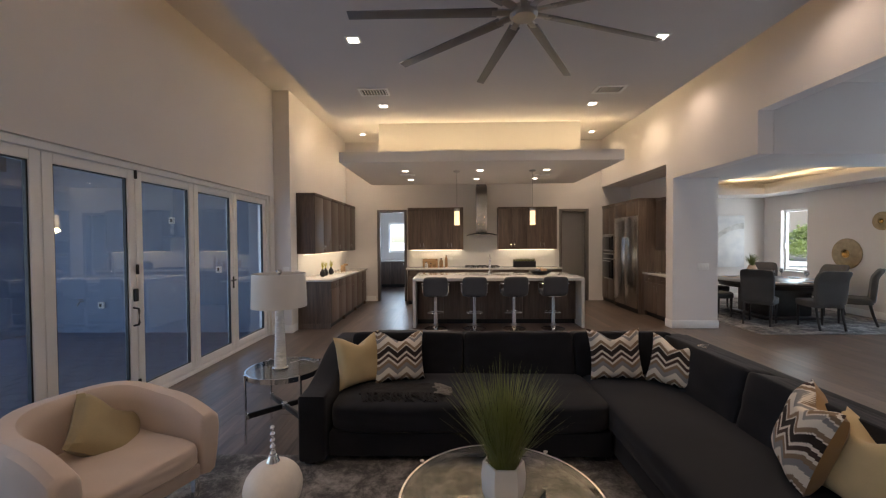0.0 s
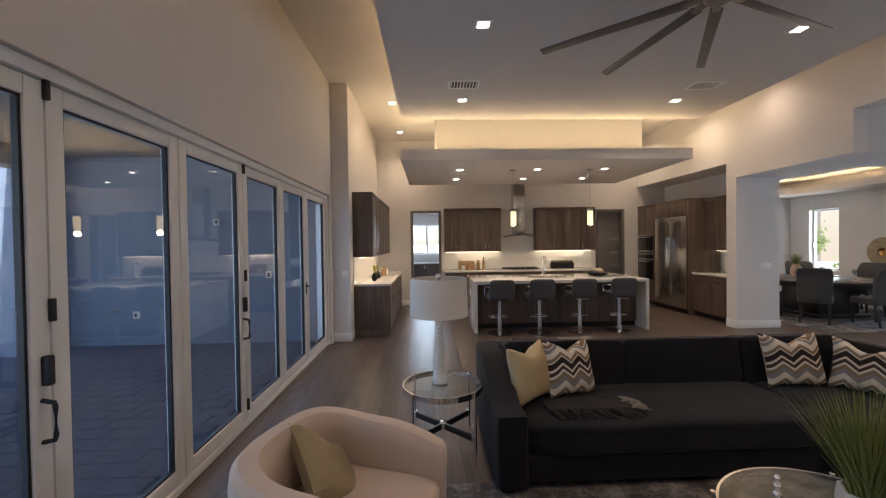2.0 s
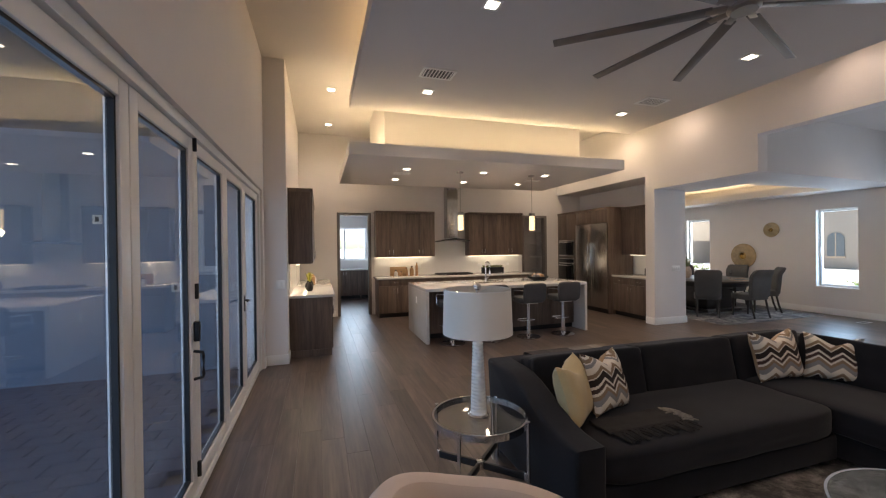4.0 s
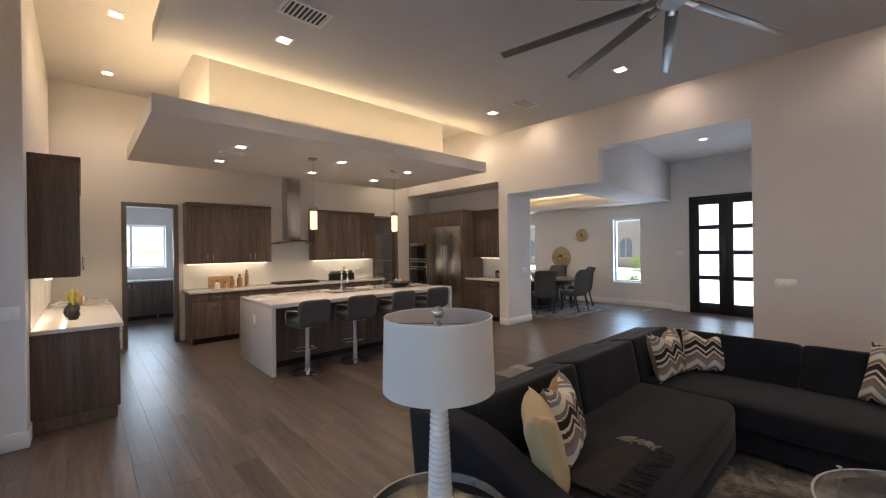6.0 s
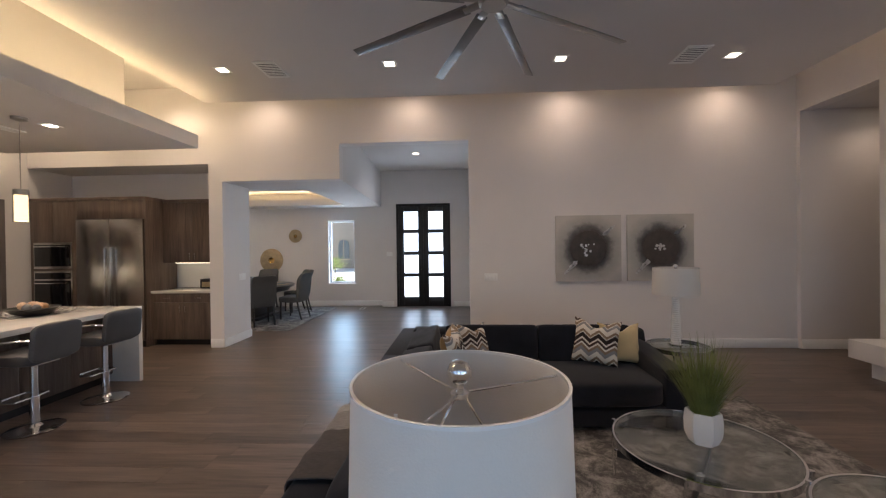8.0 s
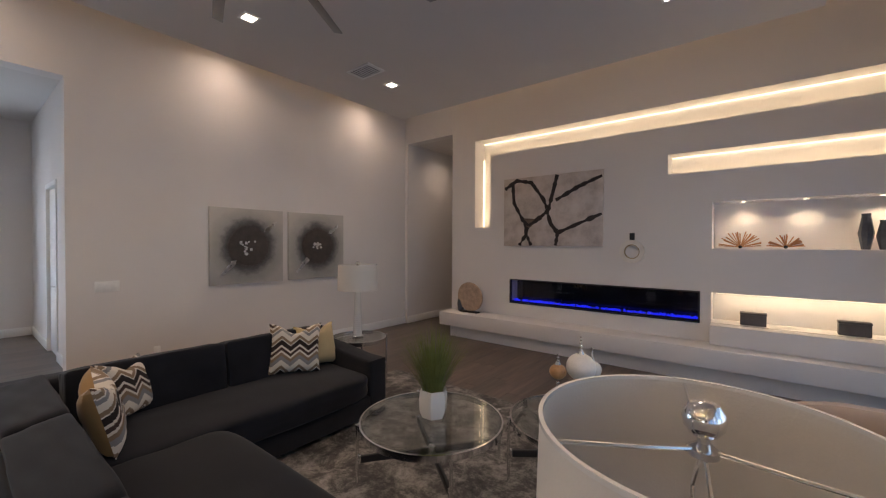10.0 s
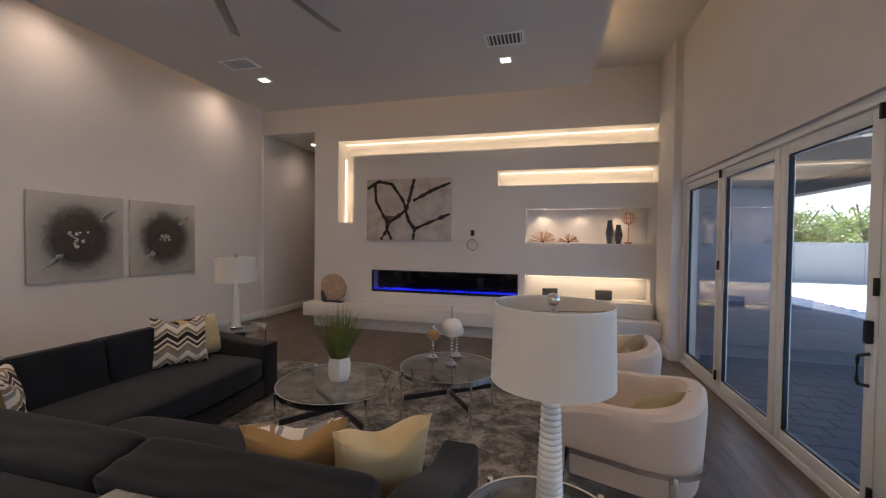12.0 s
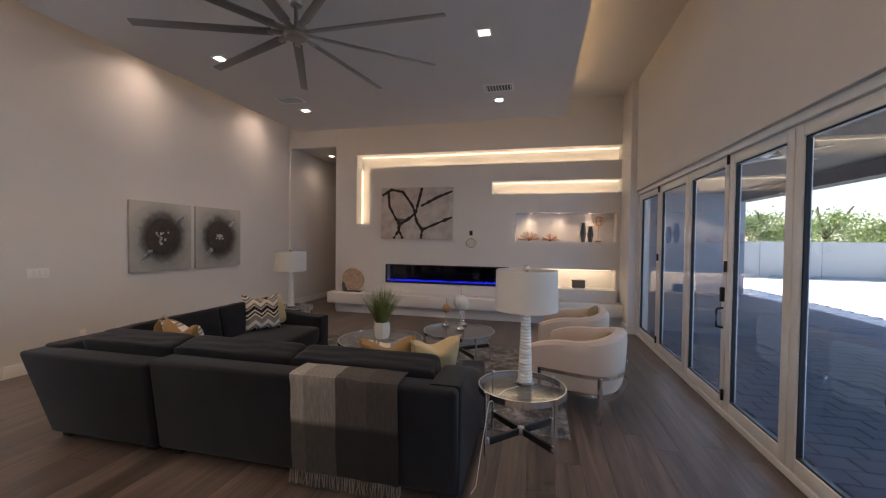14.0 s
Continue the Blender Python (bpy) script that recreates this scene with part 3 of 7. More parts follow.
EDGES = [-0.40, 0.66, 1.73, 2.71, 3.62, 4.52, 5.42, 6.31, 7.30]
for i in range(8):
    bifold_panel(EDGES[i], EDGES[i + 1], i in (0, 2, 4), {2: 2, 4: 2}.get(i, 0))
lever = thing("door_lever", (WX - 0.055, EDGES[7] - 0.04, 1.02), "black lever handle on the end glass door", "handle")
part("rose", box(0, -0.018, -0.07, 0.008, 0.018, 0.10, 0.003), BLACKMETAL, lever)
part("lever", tube([(0.0, 0, 0.05), (0.045, 0, 0.05), (0.05, -0.02, 0.05), (0.05, -0.13, 0.05)], 0.009), BLACKMETAL, lever)
fr = box(WX - 0.165, -0.447, 0.0, WX - 0.030, EDGES[0], 2.407, 0.004)
box(WX - 0.165, EDGES[8], 0.0, WX - 0.030, 7.357, 2.407, 0.004, bm=fr)
box(WX - 0.165, EDGES[0], 2.345, WX - 0.030, EDGES[8], 2.407, 0.004, bm=fr)
box(WX - 0.12, EDGES[0], -0.01, WX - 0.045, EDGES[8], 0.05, 0.004, bm=fr)
structure("door_frame_bifold", fr, FRAMEWHITE, "white frame round the folding glass doors", "door frame")

FROST, fnt, fb = shade_tree("frosted_glass")
fb.inputs["Base Color"].default_value = (0.9, 0.93, 0.95, 1)
fb.inputs["Roughness"].default_value = 0.5
fb.inputs["Transmission Weight"].default_value = 0.85
fb.inputs["IOR"].default_value = 1.2
fnz = node(fnt, "ShaderNodeTexNoise", Scale=60.0, Detail=3.0)
bump(fnt, fb, fnz.outputs["Fac"], 0.4, 0.003)


def entry_leaf(y0, y1, handle_side):
    d = thing("entry_door", (FX + 0.05, (y0 + y1) / 2, 0), "black entry door leaf with four frosted glass panes", "door", "entry doors")
    w, t, z1 = (y1 - y0) / 2 - 0.0005, 0.028, 2.708
    bars = [(0.003, 0.26), (0.80, 0.90), (1.39, 1.49), (1.98, 2.08), (2.56, z1)]
    part("stile", box(-t, -w, 0.003, t, -w + 0.14, z1, 0.005), DOORBLACK, d)
    part("stile", box(-t, w - 0.14, 0.003, t, w, z1, 0.005), DOORBLACK, d)
    for a, b in bars:
        part("rail", box(-t + 0.002, -w + 0.14, a, t - 0.002, w - 0.14, b, 0.005), DOORBLACK, d)
    for (a, b), (c, e) in zip(bars, bars[1:]):
        g = part("pane", box(-0.006, -w + 0.143, b + 0.002, 0.006, w - 0.143, c - 0.002), FROST, d, "frosted glass pane")
        g.visible_shadow = False
    hy = handle_side * (w - 0.06)
    part("door_handle", tube([(-t, hy, 1.0), (-t - 0.05, hy, 1.0), (-t - 0.05, hy - handle_side * 0.12, 1.0)], 0.009), BLACKMETAL, d, "black lever handle")
    return d


entry_leaf(4.283, 4.95, 1)
entry_leaf(4.95, 5.617, -1)
structure("door_astragal", box(FX + 0.079, 4.915, 0.003, FX + 0.092, 4.985, 2.71, 0.002), DOORBLACK, "black strip between the entry door leaves", "door frame")
fr = box(FX - 0.012, 4.223, 0, FX + 0.14, 4.285, 2.767, 0.004)
box(FX - 0.012, 5.615, 0, FX + 0.14, 5.677, 2.767, 0.004, bm=fr)
box(FX - 0.012, 4.285, 2.705, FX + 0.14, 5.615, 2.767, 0.004, bm=fr)
structure("door_frame_entry", fr, DOORBLACK, "black frame of the double entry door", "door frame")


def window(name, axis, wall_face, depth, a0, a1, z0, z1, label, mullion=False, crank=False):
    """A fixed window in an opening; depth is the way from the wall's room face to the outside."""
    w = thing(name, (0, 0, 0), label, "window")

    def bx(a, za, b, zb, t0, t1, bev=0.004):
        return box(a, wall_face + t0, za, b, wall_face + t1, zb, bev) if axis == "x" else box(wall_face + t0, a, za, wall_face + t1, b, zb, bev)

    s = 1 if depth > 0 else -1
    t0, t1, f = s * 0.10, s * 0.16, 0.05
    part("frame_side", bx(a0 + 0.003, z0 + 0.003, a0 + f, z1 - 0.003, t0, t1), FRAMEWHITE, w)
    part("frame_side", bx(a1 - f, z0 + 0.003, a1 - 0.003, z1 - 0.003, t0, t1), FRAMEWHITE, w)
    part("frame_head", bx(a0 + f, z1 - f, a1 - f, z1 - 0.003, t0, t1), FRAMEWHITE, w)
    part("frame_foot", bx(a0 + f, z0 + 0.003, a1 - f, z0 + f, t0, t1), FRAMEWHITE, w)
    if mullion:
        m = (a0 + a1) / 2
        part("mullion", bx(m - 0.03, z0 + f, m + 0.03, z1 - f, t0, t1), FRAMEWHITE, w)
    part("window_sill", bx(a0 - 0.02, z0 - 0.025, a1 + 0.02, z0 + 0.002, -s * 0.012, s * 0.098), TRIM, w)
    g = part("pane", bx(a0 + f, z0 + f, a1 - f, z1 - f, s * 0.127, s * 0.133, 0), CLEAR, w, "clear glass pane")
    g.visible_shadow = False
    if crank:
        part("window_handle", bx(a1 - f + 0.005, 1.35, a1 - 0.015, 1.50, s * 0.07, t0), TRIM, w, "white casement handle")
    return w


window("dining_window", "y", DX, 1, 6.88, 7.62, 0.62, 2.36, "tall white-framed window beside the entry", crank=True)
window("dining_window", "y", DX, 1, 10.20, 10.95, 0.80, 2.34, "tall white-framed window behind the dining table", crank=True)
window("laundry_window", "x", 15.0, 1, -1.75, -0.35, 1.22, 2.28, "white-framed laundry room window", mullion=True)
window("laundry_window", "y", -3.2, -1, 12.6, 14.0, 1.22, 2.28, "white-framed laundry room window")
# dark lined doorways of the kitchen, the side door of the entry
for a, b, top in ((-1.46, -0.66, 2.46), (3.42, 4.20, 2.45)):
    fr = box(a + 0.002, NY - 0.012, 0, a + 0.07, NY + 0.16, top - 0.002, 0.003)
    box(b - 0.07, NY - 0.012, 0, b - 0.002, NY + 0.16, top - 0.002, 0.003, bm=fr)
    box(a + 0.07, NY - 0.012, top - 0.07, b - 0.07, NY + 0.16, top - 0.002, 0.003, bm=fr)
    structure("door_frame_kitchen", fr, surface("grey_jamb", (0.16, 0.14, 0.13), 0.5, vary=0.06), "grey-brown door lining", "door frame")
sd = thing("side_door", (6.75, 3.60, 0), "white panelled side door in the entry, closed", "door")
part("leaf", box(-0.40, -0.045, 0.01, 0.40, -0.005, 2.36, 0.004), TRIM, sd)
for z in (0.15, 0.9, 1.65):
    part("panel", box(-0.28, -0.004, z, 0.28, 0.004, z + 0.6, 0.004), TRIM, sd)
part("door_handle", tube([(-0.34, 0, 1.0), (-0.34, 0.05, 1.0), (-0.24, 0.05, 1.0)], 0.009), CHROME, sd, "chrome lever handle")
fr = box(6.302, 3.48, 0, 6.345, 3.635, 2.437, 0.003)
box(7.155, 3.48, 0, 7.198, 3.635, 2.437, 0.003, bm=fr)
box(6.345, 3.48, 2.37, 7.155, 3.635, 2.437, 0.003, bm=fr)
structure("door_frame_side", fr, TRIM, "white door lining in the entry", "door frame")

# ---- kitchen ----
def cabinet(name, at, w, d, h, doors, label, toe=0.0, drawers=0, pulls="bottom", crown=False, group=""):
    """A cabinet unit: local x along its front, front face at y = 0, body behind it."""
    c = thing(name, at, label, "cabinet", group)
    part("body", box(0, 0.022, toe, w, d, h, 0.002), CABWOOD, c)
    if toe:
        part("toe_kick", box(0.020, 0.07, 0, w - 0.020, d, toe), BLACKMETAL, c, "black recessed toe kick")
        for a in (0.0, w - 0.018):
            part("side_foot", box(a, 0.022, 0, a + 0.018, d, toe - 0.001), CABWOOD, c)
    top = h - (0.05 if crown else 0.0)
    if crown:
        part("crown", box(-0.002, -0.012, h - 0.048, w + 0.002, d, h + 0.004, 0.003), CABWOOD, c)
    dz = top - 0.003
    if drawers:
        dh = 0.15
        dw = w / drawers
        for i in range(drawers):
            o = part("drawer", box(i * dw + 0.003, 0, dz - dh, (i + 1) * dw - 0.003, 0.02, dz, 0.002), CABWOOD, c)
            part("pull", box(i * dw + dw / 2 - 0.06, -0.028, dz - dh / 2 - 0.005, i * dw + dw / 2 + 0.06, -0.018, dz - dh / 2 + 0.005, 0.003), CHROME, o, "slim chrome bar pull")
        dz -= dh + 0.004
    dw = w / doors
    for i in range(doors):
        o = part("door", box(i * dw + 0.002, 0, toe + 0.004, (i + 1) * dw - 0.002, 0.02, dz, 0.002), CABWOOD, c)
        hx = (i + 1) * dw - 0.045 if i % 2 == 0 else i * dw + 0.045
        z0 = toe + 0.05 if pulls == "bottom" else dz - 0.17
        part("pull", box(hx - 0.006, -0.028, z0, hx + 0.006, -0.016, z0 + 0.12, 0.003), CHROME, o, "slim chrome bar pull")
    return c


UP, LOWC = "dark grey-brown wood wall cabinet above the counter", "dark grey-brown wood base cabinet with chrome pulls"
cabinet("wall_cabinet", (-0.59, 10.85, 1.385), 1.44, 0.325, 1.095, 4, UP, crown=True, group="kitchen wall cabinets")
cabinet("wall_cabinet", (1.76, 10.85, 1.385), 1.51, 0.325, 1.095, 4, UP, crown=True, group="kitchen wall cabinets")
for i in range(3):
    cabinet("wall_cabinet", (-1.96, 7.77 + i * 1.0, 1.39, 90), 1.0, 0.345, 1.12, 2, UP, crown=True, group="kitchen wall cabinets")
for i in range(5):
    cabinet("base_cabinet", (-0.58 + i * 0.775, 10.56, 0), 0.775, 0.61, 0.88, 2, LOWC, toe=0.10, drawers=1, pulls="top", group="kitchen base cabinets")
for i in range(3):
    cabinet("base_cabinet", (-1.68, 7.79 + i * 0.99, 0, 90), 0.99, 0.62, 0.88, 2, LOWC, toe=0.10, drawers=2, pulls="top", group="kitchen base cabinets")
solid("countertop", box(-0.62, 10.53, 0.882, 3.34, NY - 0.003, 0.922, 0.004), QUARTZ, "white quartz worktop on the back base cabinets", "countertop")
solid("countertop", box(KX + 0.003, 7.76, 0.882, -1.65, 10.79, 0.922, 0.004), QUARTZ, "white quartz worktop along the kitchen side wall", "countertop")
structure("backsplash_north", box(-0.60, NY - 0.014, 0.924, 3.30, NY - 0.002, 1.80), TILE, "glossy white backsplash", "backsplash")
structure("backsplash_west", box(KX + 0.002, 7.78, 0.924, KX + 0.012, 10.79, 1.385), TILE, "glossy white backsplash", "backsplash")
for x0, x1 in ((-0.55, 0.81), (1.80, 3.23)):
    solid("light_strip", box(x0, 11.02, 1.365, x1, 11.06, 1.383, 0.003), LEDGLOW, "lit strip light under the wall cabinets", "strip light")
solid("light_strip", box(-2.20, 7.82, 1.370, -2.16, 10.72, 1.388, 0.003), LEDGLOW, "lit strip light under the wall cabinets", "strip light")
for xs in (-0.1, 0.45, 2.1, 2.9):
    solid("wall_outlet", box(xs, NY - 0.022, 1.10, xs + 0.115, NY - 0.0145, 1.175, 0.003), TRIM, "white outlet plate on the backsplash", "outlet")

# range hood
hood = thing("range_hood", (1.33, NY - 0.014, 1.74), "stainless steel chimney hood with a curved black glass visor", "range hood")
part("chimney", box(-0.14, -0.28, 0.09, 0.14, 0, 1.30, 0.004), STEEL, hood)
part("chimney_sleeve", box(-0.125, -0.265, 1.302, 0.125, 0, 2.50, 0.004), STEEL, hood)
visor = bmesh.new()
N = 14
rows_v = []
for i in range(N + 1):
    u = -1 + 2 * i / N
    zc = 0.06 - 0.055 * u * u
    rows_v.append([visor.verts.new((u * 0.38, y, z)) for y, z in ((-0.50, zc), (0, zc), (0, zc + 0.022), (-0.50, zc + 0.022))])
for a, b in zip(rows_v, rows_v[1:]):
    for k in range(4):
        visor.faces.new((a[k], a[(k + 1) % 4], b[(k + 1) % 4], b[k]))
visor.faces.new(rows_v[0]), visor.faces.new(rows_v[-1])
bmesh.ops.recalc_face_normals(visor, faces=visor.faces[:])
part("visor", visor, BLACKMETAL, hood, "dark curved glass visor")
part("hood_body", box(-0.30, -0.42, 0.02, 0.30, 0, 0.055, 0.004), STEEL, hood)

# cooktop
cook = thing("cooktop", (1.33, 10.86, 0.922), "black gas cooktop with cast iron grates set in the worktop", "cooktop")
part("plate", box(-0.45, -0.25, 0.0, 0.45, 0.25, 0.012, 0.003), STEEL, cook)
for gx in (-0.3, 0, 0.3):
    g = bmesh.new()
    for k in (-0.12, 0, 0.12):
        box(gx + k - 0.008, -0.22, 0.012, gx + k + 0.008, 0.20, 0.045, bm=g)
        box(gx - 0.135, k * 1.4 - 0.008, 0.035, gx + 0.135, k * 1.4 + 0.008, 0.045, bm=g)
    part("grate", g, BLACKMETAL, cook, "black cast iron grate")
for k in range(5):
    part("knob", rod((-0.24 + 0.12 * k, -0.275, 0.012), (-0.24 + 0.12 * k, -0.275, 0.04), 0.018), BLACKMETAL, cook)

# island
isl = thing("kitchen_island", (-0.19, 7.88, 0), "kitchen island with white waterfall quartz top and dark wood body", "kitchen island")
IW, ID = 3.17, 1.34
part("top", box(0, 0, 0.868, IW, ID, 0.922, 0.004), QUARTZ, isl, "white quartz top")
part("waterfall_end", box(0, 0, 0, 0.055, ID, 0.866, 0.003), QUARTZ, isl, "white quartz end panel")
part("waterfall_end", box(IW - 0.055, 0, 0, IW, ID, 0.866, 0.003), QUARTZ, isl, "white quartz end panel")
part("body", box(0.057, 0.36, 0.09, IW - 0.057, ID - 0.02, 0.864), CABWOOD, isl)
part("plinth", box(0.057, 0.40, 0, IW - 0.057, ID - 0.06, 0.088), BLACKMETAL, isl)
pw = (IW - 0.114) / 6
for i in range(6):
    part("panel", box(0.057 + i * pw + 0.002, 0.340, 0.10, 0.057 + (i + 1) * pw - 0.002, 0.358, 0.86, 0.002), CABWOOD, isl)
part("outlet", box(-0.006, 0.62, 0.60, -0.0005, 0.70, 0.72, 0.002), TRIM, isl, "white outlet plate")
sink = thing("island_sink", (1.33, 8.62, 0.922), "undermount steel sink in the island top", "sink")
part("basin", box(-0.38, -0.21, 0.001, 0.38, 0.20, 0.004, 0.001), STEEL, sink)
part("basin_shadow_rim", ring(0.03, 0.045, 0.004, 0.008, 20), CHROME, sink, "round chrome drain")
tap = thing("island_faucet", (1.33, 8.88, 0.922), "tall chrome gooseneck faucet on the island", "faucet")
part("base", rod((0, 0, 0), (0, 0, 0.05), 0.027, 20), CHROME, tap)
part("spout", tube([(0, 0, 0.05), (0, 0, 0.27)] + [(0, -0.10 + 0.10 * math.cos(a), 0.29 + 0.10 * math.sin(a)) for a in [i * math.pi / 10 for i in range(11)]] + [(0, -0.20, 0.20)], 0.014, 12), CHROME, tap)
part("spray_head", rod((0, -0.20, 0.21), (0, -0.20, 0.13), 0.019, 16), CHROME, tap)
part("lever", tube([(0.02, 0, 0.05), (0.06, 0, 0.07), (0.09, 0, 0.12)], 0.007), CHROME, tap)
bowl = thing("fruit_bowl", (2.32, 8.55, 0.922), "dark bowl with decorative brown and grey balls", "bowl")
part("bowl", lathe([(0.0, 0.0), (0.08, 0.0), (0.17, 0.035), (0.225, 0.085), (0.215, 0.088), (0.15, 0.045), (0.0, 0.02)], 32), BLACKMETAL, bowl)
random.seed(4)
for k in range(9):
    a, r = k * 2.4, 0.03 + 0.011 * k
    part("ball", ball(r * math.cos(a), r * math.sin(a), 0.085 + 0.02 * (k % 3 == 0), 0.042, n=14), (STONE, SLATE, AMBERSTONE)[k % 3], bowl)


def stool(x, y, turn):
    s = thing("bar_stool", (x, y, 0, turn), "grey upholstered bar stool with chrome pedestal at the island", "bar stool", "stools along the island")
    part("base", lathe([(0, 0), (0.205, 0), (0.21, 0.008), (0.19, 0.018), (0.06, 0.03), (0.03, 0.06), (0.0, 0.06)], 40), CHROME, s, "round chrome base")
    part("column", rod((0, 0, 0.05), (0, 0, 0.60), 0.028, 20), CHROME, s)
    part("sleeve", rod((0, 0, 0.05), (0, 0, 0.30), 0.036, 20), CHROME, s)
    part("footrest", tube([(-0.14, 0.02, 0.29), (-0.16, 0.12, 0.29), (-0.10, 0.20, 0.29), (0.10, 0.20, 0.29), (0.16, 0.12, 0.29), (0.14, 0.02, 0.29), (0, 0, 0.29), (-0.14, 0.02, 0.29)], 0.010), CHROME, s)
    part("seat_plate", box(-0.12, -0.12, 0.60, 0.12, 0.12, 0.615), CHROME, s)
    seat = cushion(0.44, 0.42, 0.11, power=0.3, n=8)
    part("seat", moved(seat, Matrix.Translation((0, 0.02, 0.615))), GREYLEATHER, s)
    back = moved(cushion(0.43, 0.065, 0.33, power=0.3, n=8), Matrix.Translation((0, -0.205, 0.645)) @ pose(0, 0, 0, 6))
    part("backrest", back, GREYLEATHER, s)
    for k in (-1, 1):
        part("armrest", tube([(k * 0.20, -0.20, 0.84), (k * 0.245, -0.16, 0.85), (k * 0.245, 0.06, 0.83), (k * 0.245, 0.10, 0.78), (k * 0.235, 0.09, 0.66), (k * 0.19, 0.08, 0.64)], 0.011), CHROME, s, "curved chrome armrest")
    return s


for x, tn in ((0.24, 2), (0.95, -2), (1.67, 1), (2.38, -3)):
    stool(x, 7.80, tn)

# pendants over the island
for x in (0.65, 2.15):
    p = thing("pendant_light", (x, 8.46, 1.93), "lit cylindrical glass pendant hung over the island", "pendant light", "island pendants")
    part("glass", rod((0, 0, 0.0), (0, 0, 0.27), 0.052, 24), PENDGLOW, p, "glowing frosted glass cylinder")
    part("clear_sleeve", ring(0.060, 0.064, -0.01, 0.32, 28), CLEAR, p, "clear glass outer sleeve")
    part("cap", rod((0, 0, 0.27), (0, 0, 0.33), 0.058, 24), NICKEL, p)
    part("rod", rod((0, 0, 0.33), (0, 0, 1.04), 0.005, 8), NICKEL, p)
    part("canopy", lathe([(0, 1.03), (0.065, 1.05), (0.068, 1.074), (0, 1.074)], 28), NICKEL, p)
    lp = bpy.data.lights.new("pendant_bulb", "POINT")
    lp.energy, lp.color, lp.shadow_soft_size = 6 * DIM, WARM, 0.05
    new("pendant_bulb", lp).location = (x, 8.46, 1.88)

# tall units in the alcove
oven = cabinet("oven_cabinet", (4.56, 11.17, 0, -90), 0.80, 0.72, 2.50, 2, "tall dark wood oven cabinet", toe=0.10, crown=True)
ovn = thing("wall_oven", (4.555, 11.12, 0.62, -90), "built-in black and steel wall oven below a microwave", "oven")
part("oven_frame", box(0.02, -0.012, 0, 0.70, 0.0, 0.66, 0.004), STEEL, ovn)
part("oven_door", box(0.05, -0.034, 0.03, 0.67, -0.014, 0.50, 0.006), BLACKGLASS, ovn, "black glass oven door")
part("control_panel", box(0.05, -0.026, 0.53, 0.67, -0.013, 0.63, 0.004), BLACKGLASS, ovn)
part("oven_handle", tube([(0.10, -0.035, 0.46), (0.10, -0.075, 0.46), (0.62, -0.075, 0.46), (0.62, -0.035, 0.46)], 0.011), CHROME, ovn, "chrome bar handle")
mw = thing("microwave", (4.555, 11.12, 1.32, -90), "built-in black microwave with steel frame", "microwave")
part("frame", box(0.02, -0.012, 0, 0.70, 0.0, 0.44, 0.004), STEEL, mw)
part("door", box(0.05, -0.030, 0.04, 0.67, -0.014, 0.40, 0.005), BLACKGLASS, mw, "black glass microwave door")
part("handle", tube([(0.08, -0.03, 0.37), (0.08, -0.06, 0.37), (0.64, -0.06, 0.37), (0.64, -0.03, 0.37)], 0.009), CHROME, mw, "chrome bar handle")
fcab = thing("refrigerator_surround", (4.56, 10.366, 0, -90), "dark wood panels round the refrigerator", "cabinet")
part("side_panel", box(0, 0, 0, 0.025, 0.70, 2.50, 0.002), CABWOOD, fcab)
part("side_panel", box(1.20, 0, 0, 1.225, 0.70, 2.50, 0.002), CABWOOD, fcab)
part("crown", box(-0.001, -0.012, 2.452, 1.228, 0.70, 2.505, 0.003), CABWOOD, fcab)
for i in range(2):
    part("top_door", box(0.027 + i * 0.586, 0, 2.145, 0.611 + i * 0.586, 0.02, 2.45, 0.002), CABWOOD, fcab)
part("top_body", box(0.026, 0.022, 2.142, 1.199, 0.70, 2.45), CABWOOD, fcab)
fridge = thing("refrigerator", (4.56, 10.336, 0, -90), "large stainless steel double-door refrigerator", "refrigerator")
part("body", box(0, 0.03, 0.10, 1.165, 0.66, 2.135), STEEL, fridge)
part("grille", box(0.01, 0.02, 0, 1.155, 0.6, 0.098), BLACKMETAL, fridge, "black toe grille")
for i in range(2):
    d = part("door", box(0.003 + i * 0.583, -0.03, 0.11, 0.579 + i * 0.583, 0.028, 2.13, 0.006), STEEL, fridge)
    hx = 0.535 if i == 0 else 0.63
    part("handle", tube([(hx, -0.03, 0.55), (hx, -0.075, 0.57), (hx, -0.075, 1.65), (hx, -0.03, 1.67)], 0.012), CHROME, d, "long chrome bar handle")
cabinet("base_cabinet", (4.66, 9.136, 0, -90), 1.08, 0.62, 0.88, 2, LOWC, toe=0.10, drawers=2, pulls="top", group="kitchen base cabinets")
cabinet("wall_cabinet", (4.92, 9.136, 1.385, -90), 1.08, 0.37, 1.10, 2, UP, crown=True, group="kitchen wall cabinets")
solid("countertop", box(4.63, 8.045, 0.882, 5.297, 9.136, 0.922, 0.004), QUARTZ, "white quartz worktop beside the refrigerator", "countertop")
solid("light_strip", box(5.13, 8.10, 1.367, 5.17, 9.08, 1.383, 0.003), LEDGLOW, "lit strip light under the wall cabinet", "strip light")
structure("backsplash_alcove", box(5.288, 8.045, 0.924, 5.298, 9.136, 1.383), TILE, "glossy white backsplash", "backsplash")

